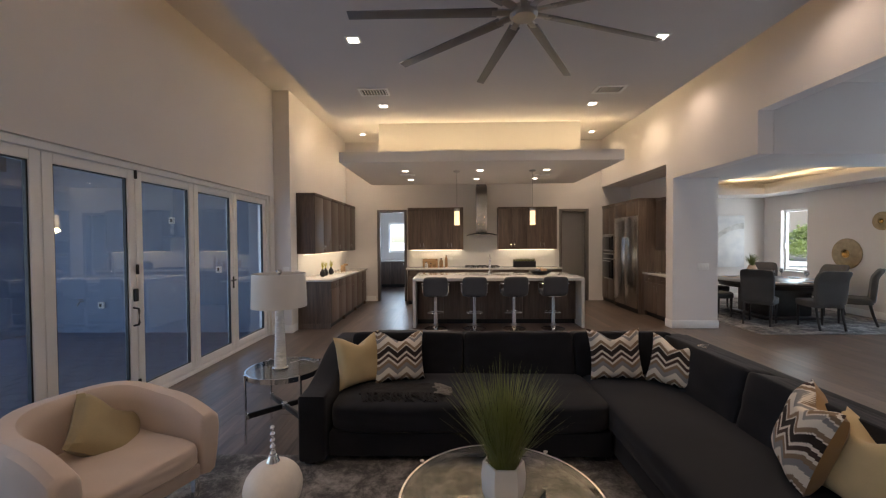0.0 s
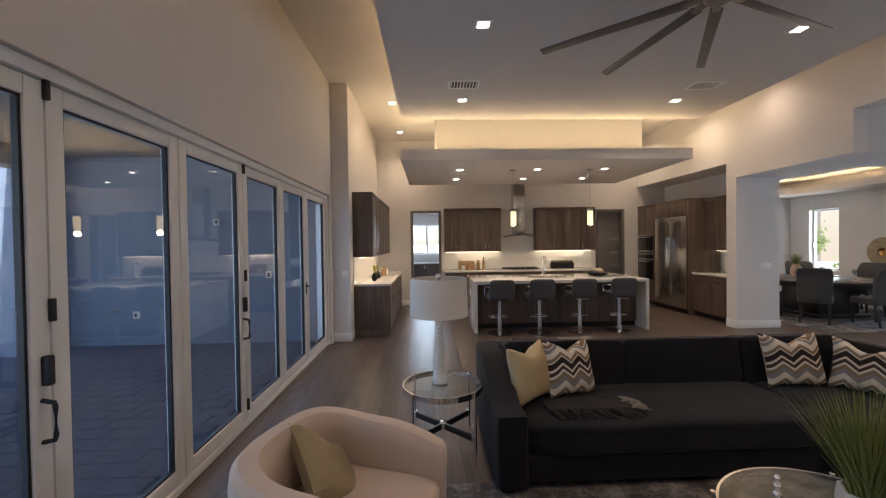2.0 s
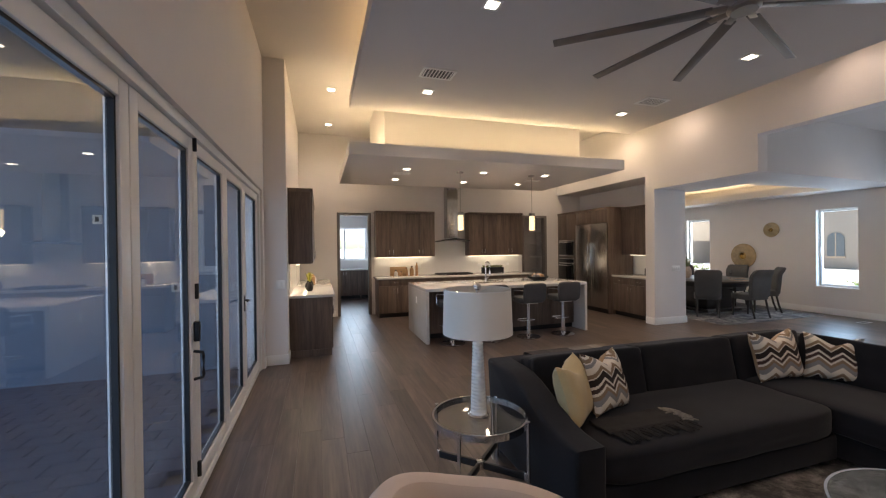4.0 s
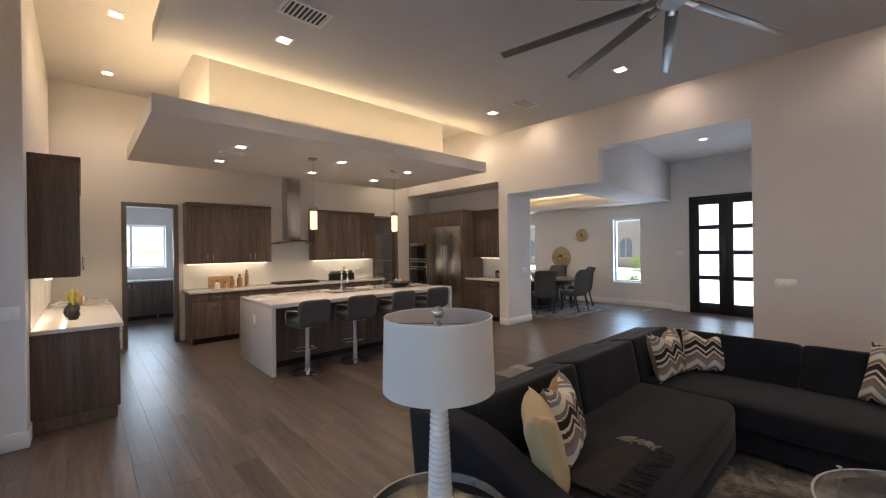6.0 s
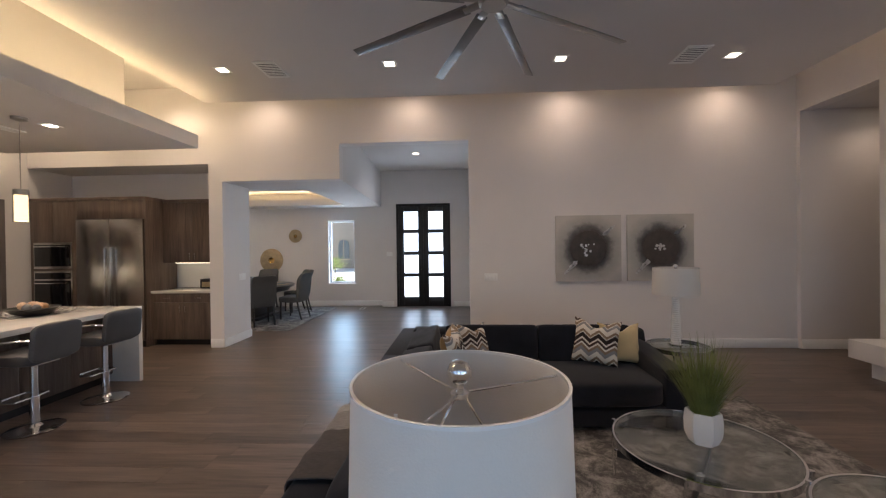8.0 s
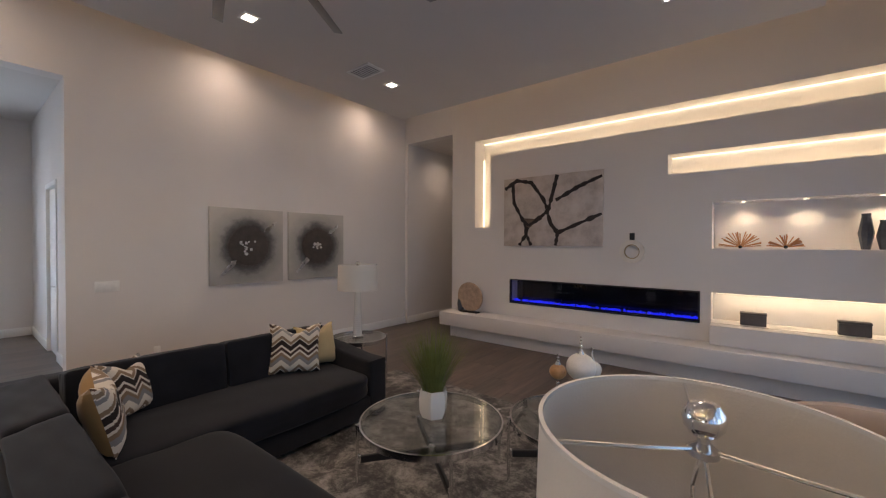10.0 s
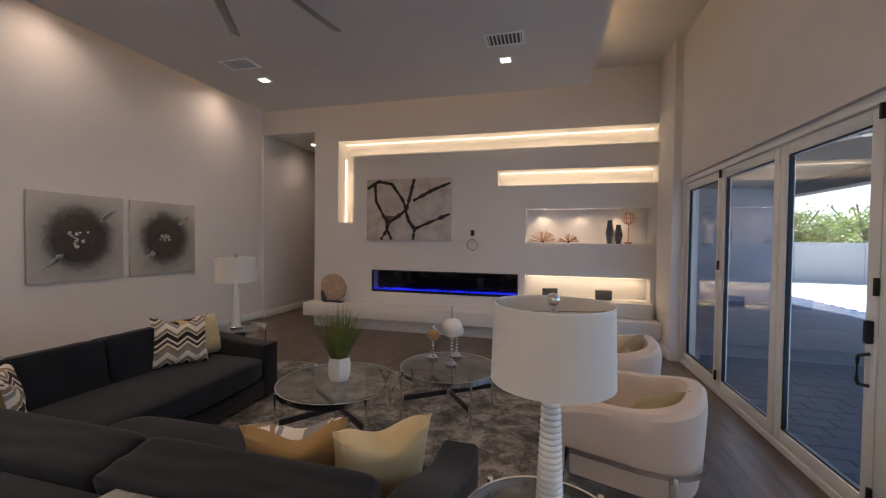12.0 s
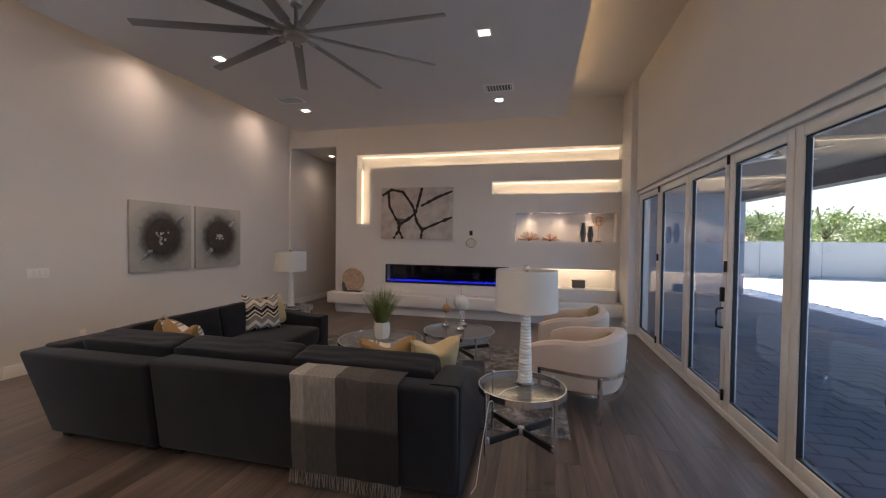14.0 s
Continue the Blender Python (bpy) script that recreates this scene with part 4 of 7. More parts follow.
# things on the counters
boards = thing("cutting_board", (-0.03, 11.0, 0.922), "light wooden board leaning on the backsplash", "cutting board")
WOODLIGHT = wood("light_wood", (0.30, 0.17, 0.08), (0.52, 0.33, 0.17), "x", 0.45, 1.2, 0.1)
part("board", moved(box(-0.20, -0.012, 0, 0.20, 0.012, 0.22, 0.006), pose(0, 0.05, 0, -8)), WOODLIGHT, boards)
for k, (x, y, h, r, m) in enumerate(((-0.12, 10.88, 0.13, 0.045, CERAMIC), (0.0, 10.86, 0.10, 0.04, AMBERSTONE), (0.14, 10.90, 0.19, 0.04, AMBERSTONE), (0.27, 10.90, 0.22, 0.05, WOODLIGHT), (0.40, 10.92, 0.30, 0.035, AMBERSTONE))):
    j = thing("counter_jar", (x, y, 0.922), "small kitchen jar standing before the board", "jar", "jars on the back counter")
    part("jar", lathe([(0, 0), (r, 0), (r * 1.02, h * 0.3), (r * 0.95, h * 0.75), (r * 0.5, h * 0.88), (r * 0.45, h), (0, h)], 20), m, j)
    part("lid", rod((0, 0, h), (0, 0, h + 0.02), r * 0.5, 16), BLACKMETAL, j)
hp = thing("herb_planter", (2.45, 10.98, 0.922), "long black planter box with clipped green grass", "planter")
part("box", box(-0.29, -0.07, 0, 0.29, 0.07, 0.15, 0.006), BLACKMETAL, hp)


def blades(n, spread, height, rad, bm=None, seed=1, lean=0.6, width=0.006, bend=1.7):
    """Thin arching grass blades from a small round root."""
    rnd = random.Random(seed)
    b = bm or bmesh.new()
    for _ in range(n):
        a, r = rnd.uniform(0, 2 * math.pi), rad * math.sqrt(rnd.random())
        out = spread * rnd.random() ** 0.7
        h = height * rnd.uniform(0.62, 1.0) * (1 - 0.25 * out / max(spread, 1e-4))
        da = a + rnd.uniform(-0.5, 0.5)
        d, side = Vector((math.cos(da), math.sin(da), 0)), Vector((-math.sin(da), math.cos(da), 0))
        base = Vector((r * math.cos(a), r * math.sin(a), 0))
        w = width * rnd.uniform(0.6, 1.2)
        last = None
        for k in range(5):
            t = k / 4
            c = base + d * out * t ** bend + Vector((0, 0, h * (t - 0.10 * lean * t ** 3)))
            ww = w * (1 - t) ** 0.6
            pair = [b.verts.new(c - side * ww), b.verts.new(c + side * ww)] if k < 4 else [b.verts.new(c)]
            if last:
                b.faces.new((last[0], last[1], *pair[::-1]))
            last = pair
    return b


g = bmesh.new()
for i in range(12):
    bb = blades(36, 0.03, 0.10, 0.05, seed=20 + i, width=0.004)
    moved(bb, Matrix.Translation((-0.25 + i * 0.0455, 0, 0.14)))
    joined(g, bb)
tagged(part("grass", g, GRASSLEAF, hp, "clipped green grass"), kind="stuff")
for x, y in ((-2.02, 8.35), (-2.05, 8.62), (-2.02, 8.90)):
    v = thing("bud_vase", (x, y, 0.922), "small dark bud vase with yellow stems", "vase", "bud vases on the side counter")
    part("vase", lathe([(0, 0), (0.035, 0), (0.055, 0.05), (0.045, 0.10), (0.018, 0.135), (0.022, 0.15), (0, 0.15)], 20), BLACKMETAL, v)
    part("stems", moved(blades(26, 0.07, 0.22, 0.01, seed=int(y * 10)), Matrix.Translation((0, 0, 0.14))), surface("yellow_stem", (0.45, 0.42, 0.08), 0.6, vary=0.3, scale=20), v)
cn = thing("wood_canister", (-2.0, 9.75, 0.922), "light wooden canisters on the side counter", "canister")
for k, (dx, dy, h) in enumerate(((0, 0, 0.14), (0.02, 0.16, 0.12), (-0.02, 0.30, 0.16))):
    part("canister", rod((dx, dy, 0), (dx, dy, h), 0.055, 20), WOODLIGHT if k != 1 else CERAMIC, cn)
ts = thing("bread_box", (5.08, 8.35, 0.922), "black box with a gold front on the bar counter", "box")
part("box", box(-0.10, -0.17, 0, 0.10, 0.17, 0.17, 0.012), BLACKMETAL, ts)
part("front", box(-0.106, -0.13, 0.03, -0.1005, 0.13, 0.12, 0.002), GOLDLEAF, ts)
# laundry and pantry beyond the doorways
cabinet("laundry_cabinet", (-2.6, 14.38, 0), 2.0, 0.6, 0.90, 4, "dark wood laundry base cabinet under the window", toe=0.1, pulls="top")
cabinet("laundry_cabinet", (-0.6, 14.38, 0), 1.9, 0.6, 0.90, 4, "dark wood laundry base cabinet under the window", toe=0.1, pulls="top")
cabinet("laundry_cabinet", (-2.55, 12.0, 0, 90), 2.3, 0.6, 0.90, 4, "dark wood laundry base cabinet", toe=0.1, pulls="top")
solid("countertop", box(-3.19, 14.36, 0.902, 1.39, 14.99, 0.94, 0.004), QUARTZ, "white laundry worktop under the window", "countertop")
solid("countertop", box(-3.19, 12.0, 0.902, -2.53, 14.355, 0.94, 0.004), QUARTZ, "white laundry worktop along the wall", "countertop")
ps = thing("pantry_shelf", (4.60, 11.6, 0), "white pantry shelves on the side wall", "shelf")
for z in (0.45, 0.85, 1.25, 1.65, 2.05):
    part("shelf", box(0, 0, z, 0.298, 1.25, z + 0.02, 0.002), TRIM, ps)
part("upright", box(0.27, 0.6, 0, 0.295, 0.63, 2.3), TRIM, ps)

# ---- living room ----
RUG, rnt, rb = shade_tree("distressed_rug")
rv = coords(rnt)
ra = node(rnt, "ShaderNodeTexNoise", Scale=4.2, Detail=11.0, Roughness=0.82, Distortion=0.3)
rc = node(rnt, "ShaderNodeTexNoise", Scale=150.0, Detail=2.0)
rnt.links.new(rv, ra.inputs["Vector"]), rnt.links.new(rv, rc.inputs["Vector"])
rcol = ramp(rnt, ra.outputs["Fac"], [(0.37, (0.040, 0.037, 0.036)), (0.47, (0.10, 0.093, 0.088)), (0.55, (0.25, 0.232, 0.215)), (0.66, (0.42, 0.39, 0.36))])
rnt.links.new(rcol, rb.inputs["Base Color"])
rb.inputs["Roughness"].default_value = 0.95
bump(rnt, rb, rc.outputs["Fac"], 0.6, 0.004)
rug = solid("area_rug", box(-1.27, 1.02, 0.001, 2.55, 3.53, 0.013, 0.004), RUG, "grey and ivory distressed rug under the coffee tables", "rug")

sofa = thing("sectional_sofa", (0, 0, 0), "charcoal velvet L-shaped sectional sofa with loose back cushions", "sofa")


def slab(x0, y0, z0, x1, y1, z1, r=0.03):
    return box(x0, y0, z0, x1, y1, z1, r, 3)


def leaning(x0, x1, yb, yt, th, z0, z1, r=0.03):
    """An upholstered back along x whose outer face leans from yb at the foot to yt at the top."""
    b = box(x0, yb - th, z0, x1, yb, z1, r, 3)
    for v in b.verts:
        v.co.y += (yt - yb) * (v.co.z - z0) / (z1 - z0)
    return b


part("base", slab(-0.37, 3.43, 0.05, 1.68, 4.36, 0.235, 0.02), VELVET, sofa)
part("base", slab(1.70, 2.18, 0.05, 2.62, 4.36, 0.235, 0.02), VELVET, sofa)
part("back_frame", leaning(-0.56, 1.615, 4.50, 4.58, 0.20, 0.05, 0.70), VELVET, sofa)
corner = leaning(1.625, 2.61, 4.52, 4.60, 0.20, 0.05, 0.675)
for v in corner.verts:
    if v.co.x > 2.2:
        v.co.x += 0.22 * (v.co.z - 0.05) / 0.625
part("back_frame", corner, VELVET, sofa)
eb = leaning(2.0, 4.50, 0.0, 0.20, 0.20, 0.05, 0.70)
moved(eb, Matrix.Translation((2.61, 6.33, 0)) @ pose(0, 0, 0, 0, 0, -90))
moved(eb, Matrix.Translation((0, 0.12, 0)))
part("back_frame", eb, VELVET, sofa)


def sloped_arm(x0, x1, y_front, y_back, z_front, z_back):
    """An upholstered arm that sweeps down from the back to its front end, with piped round edges."""
    side = [(y_front, 0.05), (y_back, 0.05)]
    for k in range(13):
        t = 1 - k / 12
        u = max(0.0, min(1.0, (t - 0.12) / 0.62))
        side.append((y_front + (y_back - y_front) * t, z_front + (z_back - z_front) * u * u * (3 - 2 * u)))
    b = prism(side, x0, x1)
    caps = [f for f in b.faces if len(f.verts) > 4]
    bmesh.ops.bevel(b, geom=list({e for f in caps for e in f.edges}), offset=0.028, segments=3, profile=0.5, affect="EDGES")
    for v in b.verts:
        v.co = Vector((v.co.z, v.co.x, v.co.y))
    bmesh.ops.recalc_face_normals(b, faces=b.faces[:])
    return b


part("arm", sloped_arm(-0.575, -0.375, 3.37, 4.50, 0.515, 0.71), VELVET, sofa)
arm_e = sloped_arm(-0.10, 0.10, -0.55, 0.50, 0.545, 0.60)
moved(arm_e, Matrix.Translation((2.25, 2.09, 0)) @ pose(0, 0, 0, 0, 0, -90))
part("arm", arm_e, VELVET, sofa)
part("seat_cushion", moved(cushion(2.06, 0.80, 0.21, power=0.22, n=20, crown=0.10), Matrix.Translation((0.66, 3.80, 0.225))), VELVET, sofa)
part("seat_cushion", moved(cushion(0.90, 2.02, 0.21, power=0.22, n=20, crown=0.10), Matrix.Translation((2.11, 3.18, 0.225))), VELVET, sofa)
for k, (x0, x1) in enumerate(((-0.37, 0.63), (0.64, 1.62), (1.63, 2.50))):
    c = moved(cushion(x1 - x0, 0.24, 0.39, power=0.12, n=22, crown=0.0, rough=0.006, seed=k), Matrix.Translation(((x0 + x1) / 2, 4.20, 0.385)) @ pose(0, 0, 0, -11))
    part("back_cushion", c, VELVET, sofa)
for k, (y0, y1) in enumerate(((2.19, 3.12), (3.13, 4.08))):
    c = moved(cushion(y1 - y0, 0.24, 0.395, power=0.12, n=22, rough=0.006, seed=5 + k), Matrix.Translation((2.42, (y0 + y1) / 2, 0.385)) @ pose(0, 0, 0, 0, 0, -90) @ pose(0, 0, 0, -11))
    part("back_cushion", c, VELVET, sofa)
for x, y in ((-0.50, 3.45), (-0.50, 4.42), (1.50, 4.42), (1.72, 4.42), (2.55, 4.42), (1.80, 2.07), (2.6, 2.07), (1.60, 3.50)):
    part("foot", box(x - 0.04, y - 0.04, 0.0, x + 0.04, y + 0.04, 0.052, 0.004), BLACKMETAL, sofa, "black block foot")

# chevron fabric: stepped zigzag bands
CHEV, cnt, cb = shade_tree("chevron_fabric")
tc = cnt.nodes.new("ShaderNodeTexCoord")
sp = cnt.nodes.new("ShaderNodeSeparateXYZ")
cnt.links.new(tc.outputs["Object"], sp.inputs[0])


def mnode(op, a, b=None, c=None):
    n = cnt.nodes.new("ShaderNodeMath")
    n.operation = op
    for i, v in enumerate((a, b, c)):
        if v is None:
            continue
        if isinstance(v, (int, float)):
            n.inputs[i].default_value = v
        else:
            cnt.links.new(v, n.inputs[i])
    return n.outputs[0]


xs = mnode("SNAP", sp.outputs["X"], 0.009)
zigzag = mnode("PINGPONG", mnode("ADD", xs, 10.02), 0.075)
band = mnode("FRACT", mnode("MULTIPLY", mnode("SNAP", mnode("ADD", sp.outputs["Z"], mnode("MULTIPLY", zigzag, 0.80)), 0.009), 4.0))
IVORY, TAN, UMBER, DOVE, ROSEBROWN = (0.70, 0.64, 0.56), (0.25, 0.175, 0.115), (0.020, 0.012, 0.010), (0.24, 0.235, 0.235), (0.060, 0.034, 0.026)
ccol = ramp(cnt, band, [(0.0, UMBER), (0.15, IVORY), (0.21, TAN), (0.31, IVORY), (0.50, DOVE), (0.61, IVORY), (0.64, TAN), (0.74, IVORY), (0.80, ROSEBROWN), (0.93, IVORY)], True)
cnt.links.new(ccol, cb.inputs["Base Color"])
cb.inputs["Roughness"].default_value = 0.9
cw = node(cnt, "ShaderNodeTexNoise", Scale=260.0, Detail=2.0)
cnt.links.new(tc.outputs["Object"], cw.inputs["Vector"])
bump(cnt, cb, cw.outputs["Fac"], 0.5, 0.003)


def scatter(kind, x, y, z, turn, lean, size, seed, back=None, roll=0):
    """A cushion at rest, face towards local -y; lean tips its top backwards."""
    names = {"chevron": ("chevron patterned cushion in ivory, brown and grey on the sofa", CHEV), "mustard": ("mustard yellow velvet cushion on the sofa", MUSTARD), "gold": ("pale gold satin cushion on the sofa", PALEGOLD)}
    label, m = names[kind]
    bm = pillow(size, 0.17, seed)
    if back is None:
        return solid("scatter_cushion", bm, m, label, "cushion", "sofa cushions", pose(x, y, z, 0, 0, turn) @ pose(0, 0, 0, -lean, roll, 0))
    t = new("scatter_cushion")
    t.matrix_world = pose(x, y, z, 0, 0, turn) @ pose(0, 0, 0, -lean, roll, 0)
    tagged(t, label, "cushion", "sofa cushions")
    me = bm.copy()
    for b, keep in ((bm, -1), (me, 1)):
        bmesh.ops.delete(b, geom=[f for f in b.faces if (f.calc_center_median().y * keep) < 0], context="FACES")
    part("front_cover", bm, m, t)
    part("back_cover", me, back, t, "plain mustard velvet back cover")
    return t


SEAT = 0.435
scatter("gold", -0.20, 3.82, SEAT, 40, 16, 0.42, 1)
scatter("chevron", 0.10, 3.88, SEAT, 20, 18, 0.43, 2, MUSTARD, 3)
scatter("chevron", 1.92, 3.93, SEAT, -10, 14, 0.43, 3, MUSTARD, -3)
scatter("chevron", 2.27, 3.76, SEAT, -46, 16, 0.40, 4, MUSTARD, 4)
scatter("chevron", 2.22, 2.62, SEAT, -118, 18, 0.45, 5, MUSTARD, 3)
scatter("gold", 2.26, 2.34, SEAT, -98, 18, 0.40, 6)


def drape(name, rows, width, mat, parent=None, label="", n=18, wave=0.008, seed=1, along="x", fray=True):
    """Cloth hung over a line of (across, z) points, with soft folds."""
    b = bmesh.new()
    grid = []
    for j, (a, z) in enumerate(rows):
        line = []
        for i in range(n + 1):
            u = i / n
            k = noise.noise(Vector((u * 5 + seed, j * 0.35, 0))) * wave
            p = (width * (u - 0.5), a + k, z + abs(k) * 0.5)
            line.append(b.verts.new(p))
        grid.append(line)
    for r, s in zip(grid, grid[1:]):
        for i in range(n):
            b.faces.new((r[i], r[i + 1], s[i + 1], s[i]))
    bmesh.ops.recalc_face_normals(b, faces=b.faces[:])
    ext = bmesh.ops.solidify(b, geom=b.faces[:], thickness=0.006)
    return b


# woven blanket over the back
BLANKET, bnt, bb_ = shade_tree("woven_blanket")
btc = bnt.nodes.new("ShaderNodeTexCoord")
bsp = bnt.nodes.new("ShaderNodeSeparateXYZ")
bnt.links.new(btc.outputs["Object"], bsp.inputs[0])
bmr = bnt.nodes.new("ShaderNodeMapRange")
bmr.inputs["From Min"].default_value, bmr.inputs["From Max"].default_value = -0.37, 0.37
bnt.links.new(bsp.outputs["X"], bmr.inputs["Value"])
bcol = ramp(bnt, bmr.outputs[0], [(0.0, (0.060, 0.051, 0.048)), (0.28, (0.075, 0.065, 0.060)), (0.56, (0.23, 0.21, 0.195)), (0.85, (0.33, 0.305, 0.275))], True)
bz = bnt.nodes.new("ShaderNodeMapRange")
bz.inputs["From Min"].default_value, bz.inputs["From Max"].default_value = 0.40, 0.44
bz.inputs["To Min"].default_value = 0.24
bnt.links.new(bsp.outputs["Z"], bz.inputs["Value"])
bw = node(bnt, "ShaderNodeTexNoise", Scale=14.0, Detail=5.0, Roughness=0.8)
bmap = bnt.nodes.new("ShaderNodeMapping")
bmap.inputs["Scale"].default_value = (14, 2, 1)
bnt.links.new(btc.outputs["Object"], bmap.inputs["Vector"]), bnt.links.new(bmap.outputs[0], bw.inputs["Vector"])
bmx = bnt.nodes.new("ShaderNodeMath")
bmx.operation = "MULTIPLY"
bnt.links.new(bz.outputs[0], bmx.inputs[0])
bmr2 = bnt.nodes.new("ShaderNodeMapRange")
bmr2.inputs["From Min"].default_value, bmr2.inputs["From Max"].default_value = 0.3, 0.7
bmr2.inputs["To Min"].default_value, bmr2.inputs["To Max"].default_value = 0.6, 1.4
bnt.links.new(bw.outputs["Fac"], bmr2.inputs["Value"]), bnt.links.new(bmr2.outputs[0], bmx.inputs[1])
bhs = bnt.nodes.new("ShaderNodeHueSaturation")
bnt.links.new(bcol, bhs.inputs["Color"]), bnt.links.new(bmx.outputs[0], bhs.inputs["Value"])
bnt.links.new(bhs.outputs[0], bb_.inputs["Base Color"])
bb_.inputs["Roughness"].default_value = 0.95
bump(bnt, bb_, bw.outputs["Fac"], 0.7, 0.006)
FRINGE = surface("fringe_yarn", (0.22, 0.20, 0.18), 0.95, vary=0.3, scale=30)
bl = thing("throw_blanket", (0.14, 4.38, 0), "grey woven throw blanket with fringe hung over the sofa back", "blanket")
over = [(-0.02, 0.70), (0.0, 0.722), (0.06, 0.726), (0.12, 0.724), (0.17, 0.722), (0.203, 0.712), (0.208, 0.69)] + [(0.207 - 0.036 * k / 9, 0.69 - 0.60 * k / 9) for k in range(1, 10)]
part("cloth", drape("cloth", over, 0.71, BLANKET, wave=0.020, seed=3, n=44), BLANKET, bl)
fb_ = bmesh.new()
rf = random.Random(8)
for i in range(44):
    x = -0.365 + 0.73 * i / 43
    tube([(x, 0.172, 0.095), (x + rf.uniform(-0.006, 0.006), 0.178, 0.06), (x + rf.uniform(-0.012, 0.012), 0.180 + rf.uniform(-0.01, 0.01), 0.015)], 0.0045, 5, fb_)
tagged(part("fringe", fb_, FRINGE, bl, "pale yarn fringe"), kind="stuff")
# dark throw on the seat
th = thing("seat_throw", (0.16, 3.68, SEAT + 0.004), "dark knitted throw with pale fringe on the sofa seat", "blanket")
tb = bmesh.new()
tg = [[tb.verts.new((-0.34 + 0.62 * i / 16, -0.10 + 0.20 * j / 8 + 0.02 * noise.noise(Vector((i * 0.4, j * 0.3, 2))), 0.018 + 0.018 * abs(noise.noise(Vector((i * 0.35, j * 0.6, 0)))))) for j in range(9)] for i in range(17)]
for r, s in zip(tg, tg[1:]):
    for j in range(8):
        tb.faces.new((r[j], s[j], s[j + 1], r[j + 1]))
bmesh.ops.recalc_face_normals(tb, faces=tb.faces[:])
bmesh.ops.solidify(tb, geom=tb.faces[:], thickness=0.012)
part("cloth", tb, surface("black_knit", (0.020, 0.018, 0.018), 0.95, vary=0.4, scale=20, fine=120, relief=0.8, depth=0.006), th)
tf, td = bmesh.new(), bmesh.new()
for i in range(70):
    x = -0.32 + 0.56 * i / 69
    a = rf.uniform(-2.0, -0.3)
    tube([(x, -0.10, 0.026), (x + 0.05 * math.cos(a), -0.10 + 0.06 * math.sin(a), 0.020), (x + 0.09 * math.cos(a + 0.3), -0.10 + 0.12 * math.sin(a + 0.3), 0.006)], 0.0055, 5, td)
for i in range(20):
    x, y, a = 0.25 + rf.uniform(-0.04, 0.03), -0.11 + 0.20 * i / 19, rf.uniform(-0.7, 0.25)
    tube([(x, y, 0.030), (x + 0.05, y + 0.05 * math.sin(a), 0.024), (x + 0.10, y + 0.10 * math.sin(a * 0.6) + rf.uniform(-0.01, 0.01), 0.008)], 0.0048, 5, tf)
tagged(part("dark_fringe", td, MATS["black_knit"], th, "black yarn fringe"), kind="stuff")
tagged(part("fringe", tf, FRINGE, th, "pale yarn fringe"), kind="stuff")


# round glass tables on chrome legs with a crossed dark stretcher
def glass_table(name, x, y, r, h, turn, label, category, legs=4, cross=0.5, z=0.0):
    t = thing(name, (x, y, z, turn), label, category)
    part("rim", ring(r - 0.012, r, h - 0.045, h - 0.003, 64), CHROME, t, "polished chrome rim")
    part("glass_top", lathe([(0, h - 0.012), (r - 0.013, h - 0.012), (r - 0.013, h - 0.002), (0, h - 0.002)], 64), TABLEGLASS, t, "clear round glass top").visible_shadow = False
    for k in range(legs):
        a = math.pi / 4 + k * 2 * math.pi / legs
        c, s = math.cos(a), math.sin(a)
        rr = r + 0.010
        part("leg", rod((rr * c, rr * s, 0), (rr * c, rr * s, h - 0.008), 0.0105, 12), CHROME, t)
        part("leg_cap", rod((rr * c, rr * s, h - 0.008), (rr * c, rr * s, h + 0.004), 0.013, 12), CHROME, t)
        zc = h * cross
        bar = box(0.028, -0.011, zc - 0.022, rr - 0.022, 0.011, zc + 0.022, 0.002)
        part("stretcher", moved(bar, pose(0, 0, 0, 0, 0, math.degrees(a))), BLACKMETAL, t, "dark wood stretcher bar")
        part("stretcher_clamp", moved(box(rr - 0.024, -0.014, zc - 0.026, rr - 0.008, 0.014, zc + 0.026, 0.002), pose(0, 0, 0, 0, 0, math.degrees(a))), CHROME, t)
    part("hub", box(-0.024, -0.024, h * cross - 0.028, 0.024, 0.024, h * cross + 0.028, 0.003), CHROME, t, "chrome centre block")
    return t


glass_table("end_table", -0.90, 3.925, 0.305, 0.55, 0, "round glass and chrome end table beside the sofa arm", "end table", cross=0.40)
glass_table("end_table", 2.495, 1.67, 0.305, 0.56, 12, "round glass and chrome end table beside the sofa end", "end table", cross=0.40)
glass_table("coffee_table", 0.76, 2.46, 0.49, 0.39, 8, "lower round glass coffee table with chrome legs on the rug", "coffee table", cross=0.42, z=0.013)
glass_table("coffee_table", -0.06, 1.94, 0.44, 0.43, -8, "taller round glass coffee table with chrome legs on the rug", "coffee table", cross=0.45, z=0.013)


